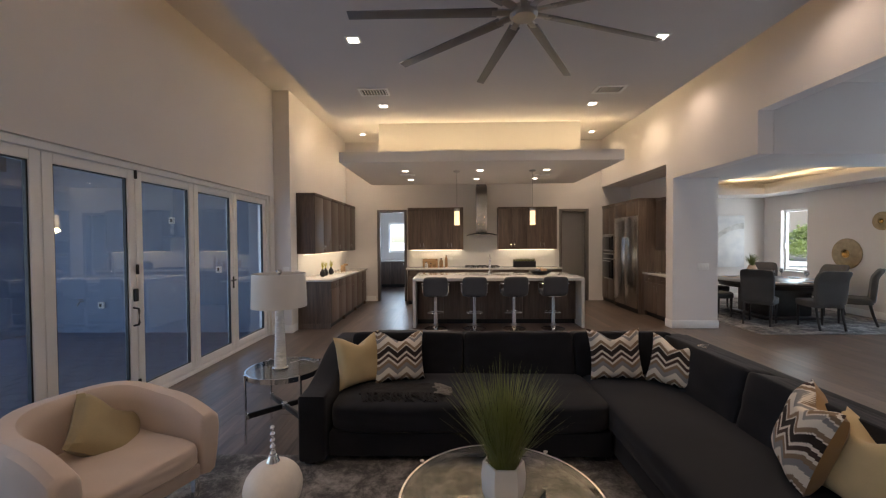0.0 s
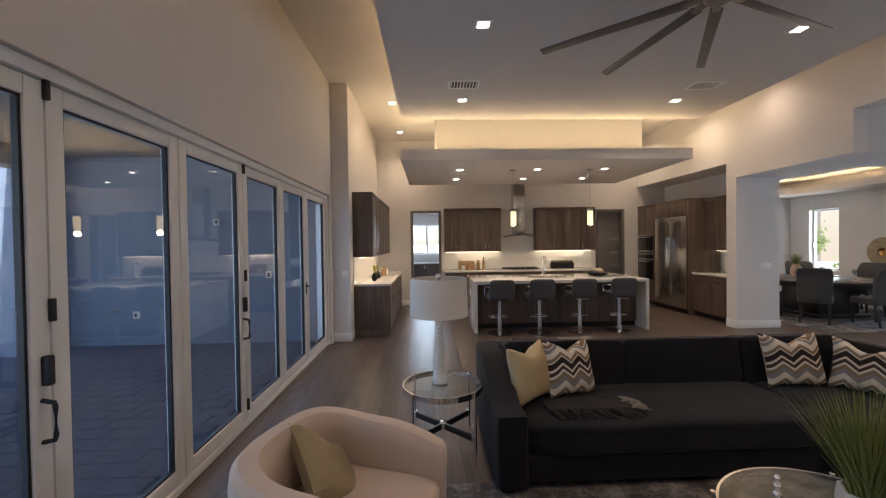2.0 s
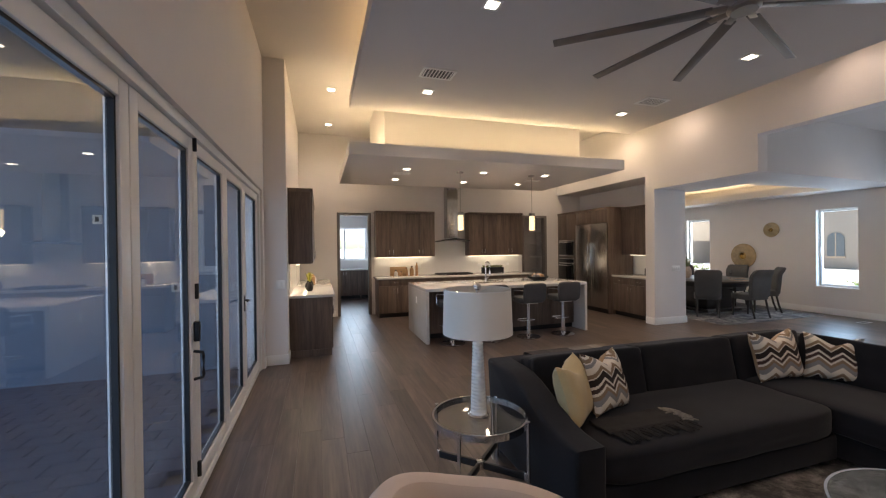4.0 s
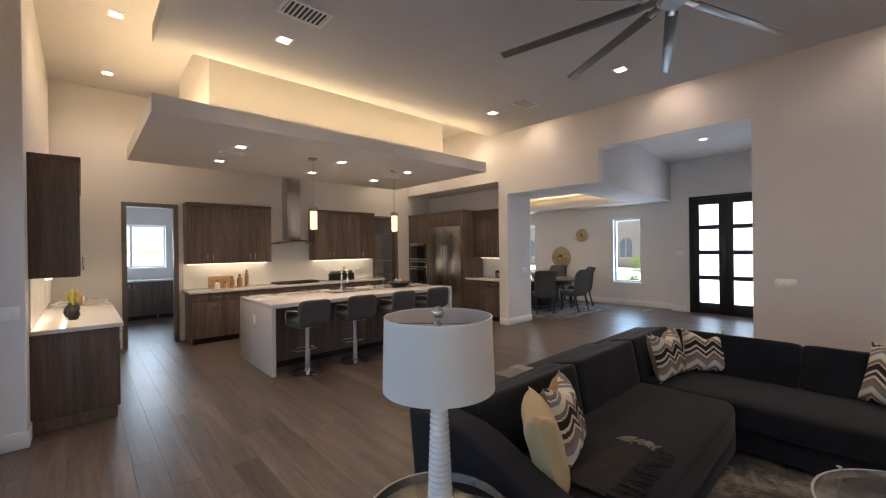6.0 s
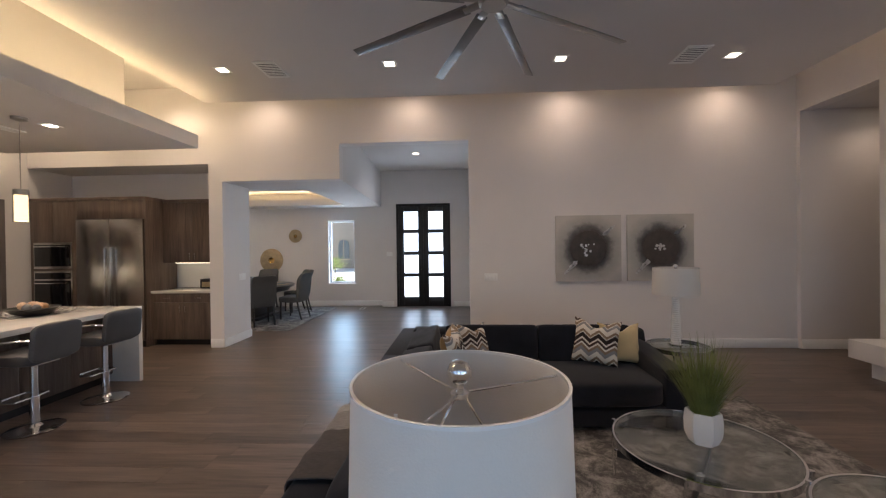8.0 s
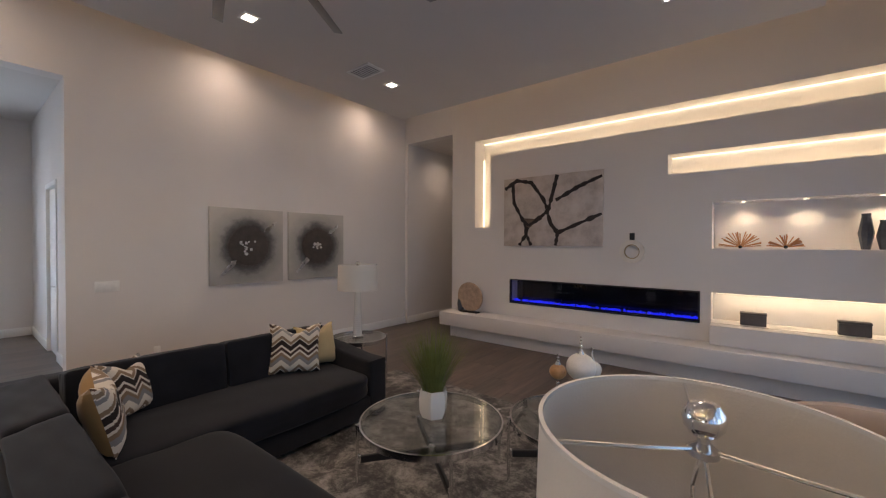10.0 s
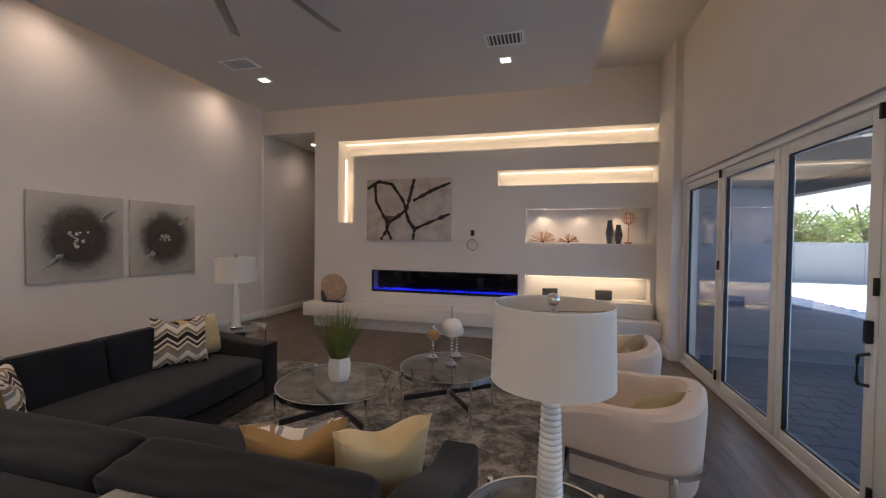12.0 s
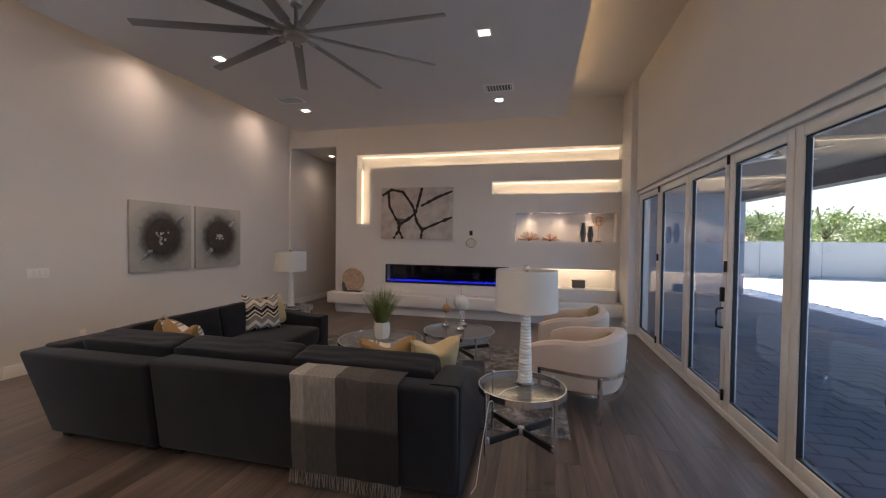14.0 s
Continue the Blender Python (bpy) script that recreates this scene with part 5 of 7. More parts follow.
def table_lamp(x, y, z, label, turn=0):
    l = thing("table_lamp", (x, y, z, turn), label, "table lamp", "table lamps")
    l.matrix_world = pose(x, y, z, 0, 0, turn) @ Matrix.Diagonal((1, 1, 0.972, 1))
    part("foot", lathe([(0, 0), (0.062, 0), (0.065, 0.012), (0.055, 0.02), (0, 0.02)], 36), CHROME, l, "clear and chrome foot")
    prof = [(0.0, 0.02), (0.050, 0.02)]
    for k in range(22):
        zz = 0.03 + 0.50 * k / 22
        r = 0.052 - 0.020 * k / 22
        st = 0.50 / 22
        prof += [(r - 0.005, zz), (r, zz + st * 0.35), (r, zz + st * 0.65), (r - 0.005, zz + st)]
    prof += [(0.026, 0.545), (0.0, 0.545)]
    part("body", lathe(prof, 32), CERAMIC, l, "ribbed white ceramic column")
    sh = bmesh.new()
    lathe([(0.220, 0.540), (0.212, 0.825), (0.208, 0.825), (0.216, 0.540), (0.220, 0.540)], 64, sh)
    bmesh.ops.remove_doubles(sh, verts=sh.verts[:], dist=1e-5)
    bmesh.ops.recalc_face_normals(sh, faces=sh.faces[:])
    part("shade", sh, SHADE, l, "off-white linen drum shade")
    part("shade_seam", moved(box(0.2170, -0.004, 0.542, 0.2185, 0.004, 0.822), pose(0, 0, 0, 0, -1.5, 130)), CERAMIC, l, "stitched seam")
    part("shade_trim", ring(0.2075, 0.2135, 0.821, 0.828, 64), CERAMIC, l)
    for k in range(3):
        a = k * math.pi / 1.5 + 0.4
        part("spider", tube([(0.012 * math.cos(a), 0.012 * math.sin(a), 0.799), (0.10 * math.cos(a), 0.10 * math.sin(a), 0.806), (0.209 * math.cos(a), 0.209 * math.sin(a), 0.818)], 0.0028, 6), CHROME, l)
    part("harp", tube([(0.0, 0.02, 0.56), (0.0, 0.055, 0.64), (0.0, 0.05, 0.72), (0.0, 0.012, 0.785), (0.0, -0.012, 0.785), (0.0, -0.05, 0.72), (0.0, -0.055, 0.64), (0.0, -0.02, 0.56)], 0.003, 6), CHROME, l)
    part("socket", rod((0, 0, 0.545), (0, 0, 0.61), 0.016, 16), NICKEL, l)
    part("bulb", moved(lathe([(0, 0), (0.014, 0.0), (0.02, 0.025), (0.033, 0.06), (0.028, 0.09), (0.0, 0.105)], 20), Matrix.Translation((0, 0, 0.61))), CERAMIC, l, "white glass bulb, unlit")
    part("finial", lathe([(0, 0.79), (0.018, 0.79), (0.02, 0.80), (0.008, 0.808), (0.008, 0.815), (0.017, 0.820), (0.024, 0.830), (0.026, 0.840), (0.024, 0.850), (0.017, 0.861), (0, 0.867)], 24), CHROME, l, "chrome ball finial")
    return l


table_lamp(-0.92, 3.895, 0.548, "white ribbed ceramic lamp with linen drum shade on the end table", 20)
table_lamp(2.487, 1.69, 0.558, "white ribbed ceramic lamp with linen drum shade beside the sofa", 60)
cord = tube([(-0.88, 4.0, 0.562), (-0.80, 4.1, 0.565), (-0.70, 4.18, 0.50), (-0.66, 4.25, 0.20), (-0.64, 4.30, 0.012), (-0.62, 4.38, 0.008)], 0.0025, 6)
solid("lamp_cord", cord, CERAMIC, "pale lamp cord hanging behind the end table", "cord")

# grass plant in a faceted white pot
pl = thing("potted_grass", (0.765, 2.435, 0.402), "tall green ornamental grass in a faceted white pot", "plant")
pot = lathe([(0, 0), (0.078, 0), (0.100, 0.05), (0.104, 0.13), (0.096, 0.19), (0.086, 0.19), (0.092, 0.13), (0, 0.12)], 6)
part("pot", pot, CERAMIC, pl, "white faceted ceramic pot")
part("soil", lathe([(0, 0.13), (0.082, 0.13), (0.078, 0.165), (0, 0.17)], 12), BARK, pl)
tagged(part("grass", moved(blades(430, 0.27, 0.60, 0.06, seed=5, width=0.0034, bend=1.25), Matrix.Translation((0, 0, 0.15))), GRASSLEAF, pl, "long thin green blades"), kind="stuff")


# beaded spindle ornaments with stone balls
def spindle(x, y, h0, r, mat, top, label):
    s = thing("orb_ornament", (x, y, 0.441), label, "ornament", "orb ornaments on the coffee table")
    part("foot", lathe([(0, 0), (0.045, 0), (0.05, 0.012), (0.03, 0.03), (0.012, 0.045), (0, 0.045)], 24), CHROME, s)
    for k in range(3):
        a = k * 2.094 + 0.4
        part("foot_ball", ball(0.045 * math.cos(a), 0.045 * math.sin(a), 0.016, 0.016, n=12), CHROME, s)
    n = max(3, int((h0 - 0.045) / 0.026))
    for k in range(n):
        part("bead", ball(0, 0, 0.055 + k * (h0 - 0.045) / n, 0.013, n=12), CHROME, s)
    part("orb", ball(0, 0, h0 + r, r, n=28, squash=0.94), mat, s, "polished stone ball")
    z = h0 + 2 * r
    part("collar", lathe([(0, z - 0.01), (0.022, z - 0.008), (0.014, z + 0.012), (0, z + 0.014)], 20), CHROME, s)
    for k in range(top):
        part("bead", ball(0, 0, z + 0.018 + k * 0.022, 0.0115 - 0.0008 * k, n=12), CHROME, s)
    return s


spindle(-0.08, 1.93, 0.25, 0.095, MARBLE, 5, "white stone ball on a beaded chrome stand")
spindle(-0.065, 1.66, 0.195, 0.066, MARBLE, 4, "small pale stone ball on a beaded chrome stand")
spindle(0.142, 1.77, 0.17, 0.060, AMBERSTONE, 3, "amber stone ball on a beaded chrome stand")


# cream barrel chairs
def barrel_chair(x, y, turn):
    """Faces local +x."""
    c = thing("barrel_chair", (x, y, 0, turn), "cream velvet barrel armchair with a flat chrome frame", "armchair", "barrel armchairs")
    b = bmesh.new()
    st = 40
    rings_ = []

    def plan(s, off):
        a = math.pi * (0.5 + s)                       # from one arm end round the back to the other
        ca, sa = math.cos(a), math.sin(a)
        px = -0.02 + (0.40 + off) * math.copysign(abs(ca) ** 0.62, ca)
        py = (0.40 + off) * math.copysign(abs(sa) ** 0.62, sa)
        return px, py

    stations = []
    for k in range(9):
        stations.append(("s", 0.36 - (0.38) * k / 9, 1))
    for k in range(st + 1):
        stations.append(("c", k / st, 0))
    for k in range(9):
        stations.append(("s", -0.02 + (0.38) * (k + 1) / 9, -1))
    for kind, v, side in stations:
        if kind == "s":
            fwd = (v + 0.02) / 0.38
            top = 0.675 - 0.09 * fwd * fwd
            po, pi_ = (v, side * 0.40), (v, side * 0.285)
        else:
            up = math.sin(math.pi * v)
            top = 0.675 + 0.065 * up
            po, pi_ = plan(v, 0.0), plan(v, -0.115)

        def lerp(t, z):
            return (pi_[0] + (po[0] - pi_[0]) * t, pi_[1] + (po[1] - pi_[1]) * t, z)

        sec = [lerp(0.50, 0.225), lerp(0.80, 0.245), lerp(0.96, 0.36), lerp(1.08, top - 0.10), lerp(1.02, top - 0.035), lerp(0.80, top - 0.006), lerp(0.5, top),
               lerp(0.2, top - 0.008), lerp(0.04, top - 0.04), lerp(0.0, top - 0.10), lerp(0.0, 0.40), lerp(0.05, 0.24)]
        rings_.append([b.verts.new(p) for p in sec])
    m = len(rings_[0])
    for r, s in zip(rings_, rings_[1:]):
        for k in range(m):
            b.faces.new((r[k], r[(k + 1) % m], s[(k + 1) % m], s[k]))
    b.faces.new(rings_[0]), b.faces.new(rings_[-1][::-1])
    bmesh.ops.recalc_face_normals(b, faces=b.faces[:])
    ends = [e for f in b.faces if len(f.verts) > 4 for e in f.edges]
    bmesh.ops.bevel(b, geom=ends, offset=0.022, segments=3, profile=0.5, affect="EDGES")
    part("shell", b, CREAM, c)
    part("seat_base", box(-0.26, -0.284, 0.235, 0.35, 0.284, 0.315, 0.015), CREAM, c)
    part("seat_cushion", moved(cushion(0.66, 0.565, 0.135, power=0.22, n=14, crown=0.08), Matrix.Translation((0.045, 0, 0.312))), CREAM, c)
    for z in (0.225, 0.385):
        bar = bmesh.new()
        pts = [(0.22, 0.425)] + [(-0.02, 0.425)] + [plan(k / 24, 0.028) for k in range(1, 24)] + [(-0.02, -0.425), (0.22, -0.425)]
        lo, hi = [], []
        for (px, py) in pts:
            lo.append(bar.verts.new((px, py, z))), hi.append(bar.verts.new((px, py, z + 0.032)))
        for i in range(len(pts) - 1):
            bar.faces.new((lo[i], lo[i + 1], hi[i + 1], hi[i]))
        bmesh.ops.solidify(bar, geom=bar.faces[:], thickness=0.010)
        part("frame_band", bar, CHROME, c, "flat chrome band")
    for k in (-1, 1):
        part("frame_upright", box(0.205, k * 0.416, 0.225, 0.235, k * 0.430, 0.417, 0.002), CHROME, c)
        part("leg", box(0.30, k * 0.27 - 0.015, 0, 0.332, k * 0.27 + 0.015, 0.238, 0.002), CHROME, c)
        part("leg", box(-0.318, k * 0.385 - 0.008, 0, -0.278, k * 0.385 + 0.008, 0.40, 0.002), CHROME, c)
    return c


barrel_chair(-1.38, 2.74, -20)
barrel_chair(-1.42, 1.62, -6)
solid("scatter_cushion", pillow(0.42, 0.15, 11), OLIVEGOLD, "olive gold velvet cushion leaning in the barrel chair", "cushion", "armchair cushions", pose(-1.40, 2.72, 0.42, 0, 0, 60) @ pose(0, 0, 0, -54, 40))
solid("scatter_cushion", pillow(0.37, 0.14, 12), OLIVEGOLD, "olive gold velvet cushion leaning in the barrel chair", "cushion", "armchair cushions", pose(-1.50, 1.62, 0.445, 0, 0, 70) @ pose(0, 0, 0, -36, 24))

# ---- fireplace wall ----
fp = thing("linear_fireplace", (0, 0, 0), "long black linear electric fireplace glowing blue", "fireplace")
x0, x1, z0, z1 = -0.447, 2.167, 0.638, 1.027
for a in ((x0, z0, x1, z0 + 0.018), (x0, z1 - 0.018, x1, z1), (x0, z0 + 0.018, x0 + 0.018, z1 - 0.018), (x1 - 0.018, z0 + 0.018, x1, z1 - 0.018)):
    part("trim", box(a[0], SY - 0.05, a[1], a[2], SY + 0.010, a[3], 0.002), BLACKMETAL, fp)
part("firebox", box(x0 + 0.003, SY - 0.28, z0 + 0.003, x1 - 0.003, SY - 0.26, z1 - 0.003), BLACKGLASS, fp, "black mirrored firebox back")
part("firebox_floor", box(x0 + 0.003, SY - 0.26, z0 + 0.003, x1 - 0.003, SY - 0.052, z0 + 0.03), BLACKMETAL, fp)
eb2 = bmesh.new()
re = random.Random(3)
for i in range(150):
    if re.random() < 0.22:
        continue
    xx = x0 + 0.04 + (x1 - x0 - 0.08) * i / 149
    box(xx - 0.010, SY - 0.13 + re.uniform(-0.03, 0.03), z0 + 0.03, xx + 0.010, SY - 0.10 + re.uniform(-0.03, 0.03), z0 + 0.042 + re.uniform(0, 0.022), bm=eb2)
tagged(part("embers", eb2, FLAME, fp, "row of glowing blue crystal embers"), kind="stuff")
g = part("glass", box(x0 + 0.018, SY - 0.012, z0 + 0.018, x1 - 0.018, SY - 0.006, z1 - 0.018), clear_glass("fire_glass", (0.75, 0.75, 0.78), 0.04), fp, "tinted glass front")
g.visible_shadow = False
# light strips in the recesses
for (a, b, c, d) in ((WX + 0.10, 2.545, 3.099, 3.106), (WX + 0.10, 2.85, 3.365, 3.372), (WX + 0.10, -0.10, 2.492, 2.499), (WX + 0.10, -0.10, 2.732, 2.739)):
    solid("light_strip", box(a, SY - 0.292, c, b, SY - 0.275, d), LEDGLOW, "lit strip light hidden in the wall recess", "strip light", "recess strip lights")
for xx in (2.551, 2.852):
    solid("light_strip", box(xx - 0.004, SY - 0.292, 1.90, xx + 0.004, SY - 0.275, 3.09), LEDGLOW, "lit strip light hidden in the wall recess", "strip light", "recess strip lights")
solid("light_strip", box(-2.36, SY - 0.16, 1.004, -0.60, SY - 0.13, 1.014), LEDGLOW, "lit strip light hidden in the wall recess", "strip light", "recess strip lights")
for xx in (-0.86, -1.40, -1.98):
    n = thing("niche_spot", (xx, SY - 0.15, 2.10), "small lit spotlight in the display niche", "spotlight", "niche spotlights")
    part("trim", ring(0.022, 0.032, 0.0, 0.008, 24), TRIM, n)
    part("lens", lathe([(0, 0.003), (0.022, 0.003), (0.022, 0.008), (0, 0.008)], 24), CANGLOW, n, "glowing lens")
    spot("niche_lamp", (xx, SY - 0.15, 2.09), (xx, SY - 0.18, 0), 7, 120, 0.7, (1.0, 0.74, 0.50), 0.02)


# abstract canvases
def canvas(name, w, h, mat, at, label):
    p = new(name)
    p.matrix_world = at
    tagged(p, label, "painting")
    part("stretched_canvas", box(-w / 2, -0.035, -h / 2, w / 2, 0.0, h / 2, 0.004), mat, p)
    return p


def disc_art(name, seed):
    m, nt, b = shade_tree(name)
    t = nt.nodes.new("ShaderNodeTexCoord")
    nz = node(nt, "ShaderNodeTexNoise", Scale=9.0, Detail=7.0, Roughness=0.7)
    mp = nt.nodes.new("ShaderNodeMapping")
    mp.inputs["Location"].default_value = (seed, 0, seed * 2)
    nt.links.new(t.outputs["Object"], mp.inputs[0]), nt.links.new(mp.outputs[0], nz.inputs["Vector"])
    ln = nt.nodes.new("ShaderNodeVectorMath")
    ln.operation = "LENGTH"
    nt.links.new(t.outputs["Object"], ln.inputs[0])
    ad = nt.nodes.new("ShaderNodeMath")
    ad.operation = "MULTIPLY_ADD"
    ad.inputs[1].default_value = 0.16
    nt.links.new(nz.outputs["Fac"], ad.inputs[0]), nt.links.new(ln.outputs["Value"], ad.inputs[2])
    col = ramp(nt, ad.outputs[0], [(0.0, (0.09, 0.075, 0.065)), (0.36, (0.06, 0.055, 0.05)), (0.41, (0.12, 0.12, 0.12)), (0.49, (0.36, 0.35, 0.33)), (0.65, (0.50, 0.48, 0.45))])
    nt.links.new(col, b.inputs["Base Color"])
    b.inputs["Roughness"].default_value = 0.6
    bump(nt, b, nz.outputs["Fac"], 0.5, 0.006)
    return m


for yy, sd_ in ((1.94, 1.0), (0.85, 4.0)):
    cv = canvas("wall_canvas", 1.0, 1.025, disc_art("disc_painting", sd_), pose(EX - 0.003, yy, 1.555, 0, 0, -90), "square grey canvas with a textured dark disc")
    rd = random.Random(int(sd_ * 3))
    disc = bmesh.new()
    pr = [(0.27 + 0.008 * math.sin(k * 3.1) + rd.uniform(-0.008, 0.008)) for k in range(60)]
    fr_ = [disc.verts.new((pr[k] * math.cos(k * math.pi / 30), -0.044 + rd.uniform(-0.003, 0.003), pr[k] * math.sin(k * math.pi / 30))) for k in range(60)]
    bk = [disc.verts.new((v.co.x * 1.02, -0.036, v.co.z * 1.02)) for v in fr_]
    ctr = disc.verts.new((0, -0.040, 0))
    for k in range(60):
        j = (k + 1) % 60
        disc.faces.new((fr_[k], fr_[j], ctr)), disc.faces.new((fr_[k], bk[k], bk[j], fr_[j]))
    bmesh.ops.recalc_face_normals(disc, faces=disc.faces[:])
    part("bark_disc", disc, surface("bark_disc", (0.06, 0.048, 0.042), 0.55, vary=0.4, scale=10, fine=50, relief=0.8, depth=0.006), cv, "rough dark brown disc")
    fl = bmesh.new()

    def flake(cx, cz, r, n_, bm_):
        vs = [bm_.verts.new((cx + r * rd.uniform(0.5, 1.2) * math.cos(k * 2 * math.pi / n_), -0.0475, cz + r * rd.uniform(0.5, 1.2) * math.sin(k * 2 * math.pi / n_))) for k in range(n_)]
        wv = [bm_.verts.new((v.co.x, -0.036, v.co.z)) for v in vs]
        bm_.faces.new(vs)
        for k in range(n_):
            bm_.faces.new((vs[k], vs[(k + 1) % n_], wv[(k + 1) % n_], wv[k]))

    for k in range(12):
        flake(rd.gauss(0.0, 0.05), rd.gauss(0.0, 0.05), rd.uniform(0.012, 0.03), 7, fl)
    for k in range(9):
        u = k / 8
        flake(0.24 + 0.14 * u + rd.uniform(-0.01, 0.01), 0.22 + 0.12 * u, 0.035 - 0.018 * u, 7, fl)
        flake(-0.20 - 0.16 * u + rd.uniform(-0.01, 0.01), -0.22 - 0.17 * u, 0.040 - 0.02 * u, 7, fl)
    bmesh.ops.recalc_face_normals(fl, faces=fl.faces[:])
    part("silver_leaf", fl, surface("silver_leaf", (0.62, 0.62, 0.62), 0.3, 0.7, vary=0.3, scale=30, relief=0.4), cv, "crumpled silver leaf flecks")["kind"] = "stuff"

ART, ant, ab = shade_tree("ink_painting_ground")
an = node(ant, "ShaderNodeTexNoise", Scale=4.0, Detail=7.0, Roughness=0.65)
ant.links.new(coords(ant), an.inputs["Vector"])
ant.links.new(ramp(ant, an.outputs["Fac"], [(0.3, (0.42, 0.36, 0.32)), (0.55, (0.62, 0.55, 0.51)), (0.75, (0.70, 0.64, 0.60))]), ab.inputs["Base Color"])
ab.inputs["Roughness"].default_value = 0.7
INK = surface("ink_stroke", (0.028, 0.020, 0.018), 0.6, vary=0.4, scale=14, fine=60, relief=0.3)
UMBERINK = surface("umber_wash", (0.16, 0.11, 0.08), 0.7, vary=0.4, scale=12, fine=60, relief=0.2)
pa = canvas("abstract_painting", 1.565, 1.08, ART, pose(1.478, SY + 0.003, 2.107, 0, 0, 180), "abstract canvas with dark branching brush strokes on cream")
strokes = [((-0.76, 0.38), (-0.55, 0.50), (-0.30, 0.45), (-0.10, 0.18), (-0.02, 0.0)), ((-0.62, 0.45), (-0.60, 0.15), (-0.45, -0.12), (-0.34, -0.22)),
           ((-0.34, -0.22), (-0.15, -0.10), (-0.02, 0.0)), ((-0.02, 0.0), (0.06, 0.30), (0.12, 0.53)), ((0.10, 0.15), (0.45, 0.33), (0.77, 0.45)),
           ((-0.05, 0.02), (0.02, -0.20), (0.13, -0.34)), ((0.13, -0.34), (0.42, -0.22), (0.77, -0.08)), ((0.13, -0.34), (0.10, -0.53)),
           ((-0.40, -0.18), (-0.38, -0.36), (-0.30, -0.53)), ((-0.50, -0.53), (-0.40, -0.38), (-0.36, -0.24))]
rs = random.Random(6)
for st_ in strokes:
    pts = []
    for (ax, az), (bx_, bz_) in zip(st_, st_[1:]):
        for k in range(8):
            t = k / 8
            pts.append((ax + (bx_ - ax) * t, az + (bz_ - az) * t))
    pts.append(st_[-1])
    sb = bmesh.new()
    prev = None
    for i, (ax, az) in enumerate(pts):
        q, r_ = pts[max(i - 1, 0)], pts[min(i + 1, len(pts) - 1)]
        d = Vector((r_[0] - q[0], r_[1] - q[1]))
        nx, nz_ = (-d.y, d.x) / np.hypot(d.x, d.y)
        w = (0.022 + 0.018 * noise.noise(Vector((i * 0.5, ax * 3, az * 3)))) * 1.25
        row = [sb.verts.new((ax + nx * s_ * w, yv, az + nz_ * s_ * w)) for s_, yv in ((-1, -0.036), (-0.6, -0.0385), (0.6, -0.0385), (1, -0.036))]
        if prev:
            for k in range(3):
                sb.faces.new((prev[k], prev[k + 1], row[k + 1], row[k]))
        prev = row
    bmesh.ops.recalc_face_normals(sb, faces=sb.faces[:])
    part("brush_stroke", sb, INK, pa, "dark ink stroke")
wash = prism([(-0.46, -0.10), (-0.20, -0.12), (-0.30, -0.24), (-0.37, -0.27)], 0.0, 0.002)
part("colour_wash", moved(wash, pose(0, -0.0362, 0, 90)), UMBERINK, pa, "umber wash patch")

# ring clock, stone disc, niche pieces
ck = new("ring_ornament")
ck.matrix_world = pose(0.32, SY + 0.003, 1.50, -90)
tagged(ck, "white and copper ring ornament hung on a small bracket", "wall ornament")
part("ring", ring(0.098, 0.155, 0.0, 0.04, 40), MARBLE, ck)
part("arc", ring(0.085, 0.103, 0.004, 0.026, 40), GOLDLEAF, ck)
part("bracket", box(-0.03, -0.25, 0, 0.03, -0.155, 0.028, 0.004), BLACKMETAL, ck)
sd2 = thing("stone_disc", (2.85, -1.03, 0.425), "round carved travertine disc on a black stand on the hearth", "ornament")
part("stand", box(-0.18, -0.05, 0, 0.18, 0.05, 0.022, 0.003), BLACKMETAL, sd2)
dsc = bmesh.new()
lathe([(0, -0.02), (0.24, -0.02), (0.25, -0.012), (0.25, 0.012), (0.24, 0.02), (0, 0.02)], 48, dsc)
part("disc", moved(dsc, pose(0, -0.01, 0.265, 84)), STONE, sd2)
vs_ = thing("tall_vase", (3.07, -1.08, 0.425), "slim dark faceted vase behind the stone disc", "vase")
part("vase", lathe([(0, 0), (0.05, 0), (0.065, 0.12), (0.045, 0.30), (0.03, 0.36), (0.0, 0.36)], 10), SLATE, vs_)
for xx, s_ in ((-0.83, 1.15), (-1.24, 0.85)):
    u = thing("starburst_ornament", (xx, SY - 0.16, 1.552), "copper rod starburst ornament in the niche", "ornament", "starburst ornaments")
    part("core", ball(0, 0, 0.02, 0.02, n=12), BLACKMETAL, u)
    rr_ = random.Random(int(-xx * 100))
    for k in range(26):
        a, e = rr_.uniform(0, math.pi), rr_.uniform(-0.35, 0.35)
        ln_ = 0.20 * s_ * rr_.uniform(0.8, 1.0)
        part("rod", rod((0, 0, 0.02), (ln_ * math.cos(a), ln_ * e * 0.5, 0.02 + ln_ * abs(math.sin(a)) * 0.85), 0.004, 6, 0.006), surface("copper", (0.50, 0.24, 0.12), 0.4, 0.8, vary=0.2) if "copper" not in MATS else MATS["copper"], u)
for xx, h in ((-1.86, 0.37), (-1.99, 0.30)):
    v = thing("faceted_vase", (xx, SY - 0.15, 1.552), "dark grey faceted vase in the niche", "vase", "niche vases")
    part("vase", lathe([(0, 0), (0.035, 0), (0.062, h * 0.45), (0.035, h * 0.92), (0.038, h), (0.0, h)], 8), SLATE, v)
gl_ = thing("armillary_ornament", (-2.13, SY - 0.15, 1.552), "copper armillary sphere on a stand in the niche", "ornament")
part("base", box(-0.05, -0.04, 0, 0.05, 0.04, 0.03, 0.004), MATS["copper"], gl_)
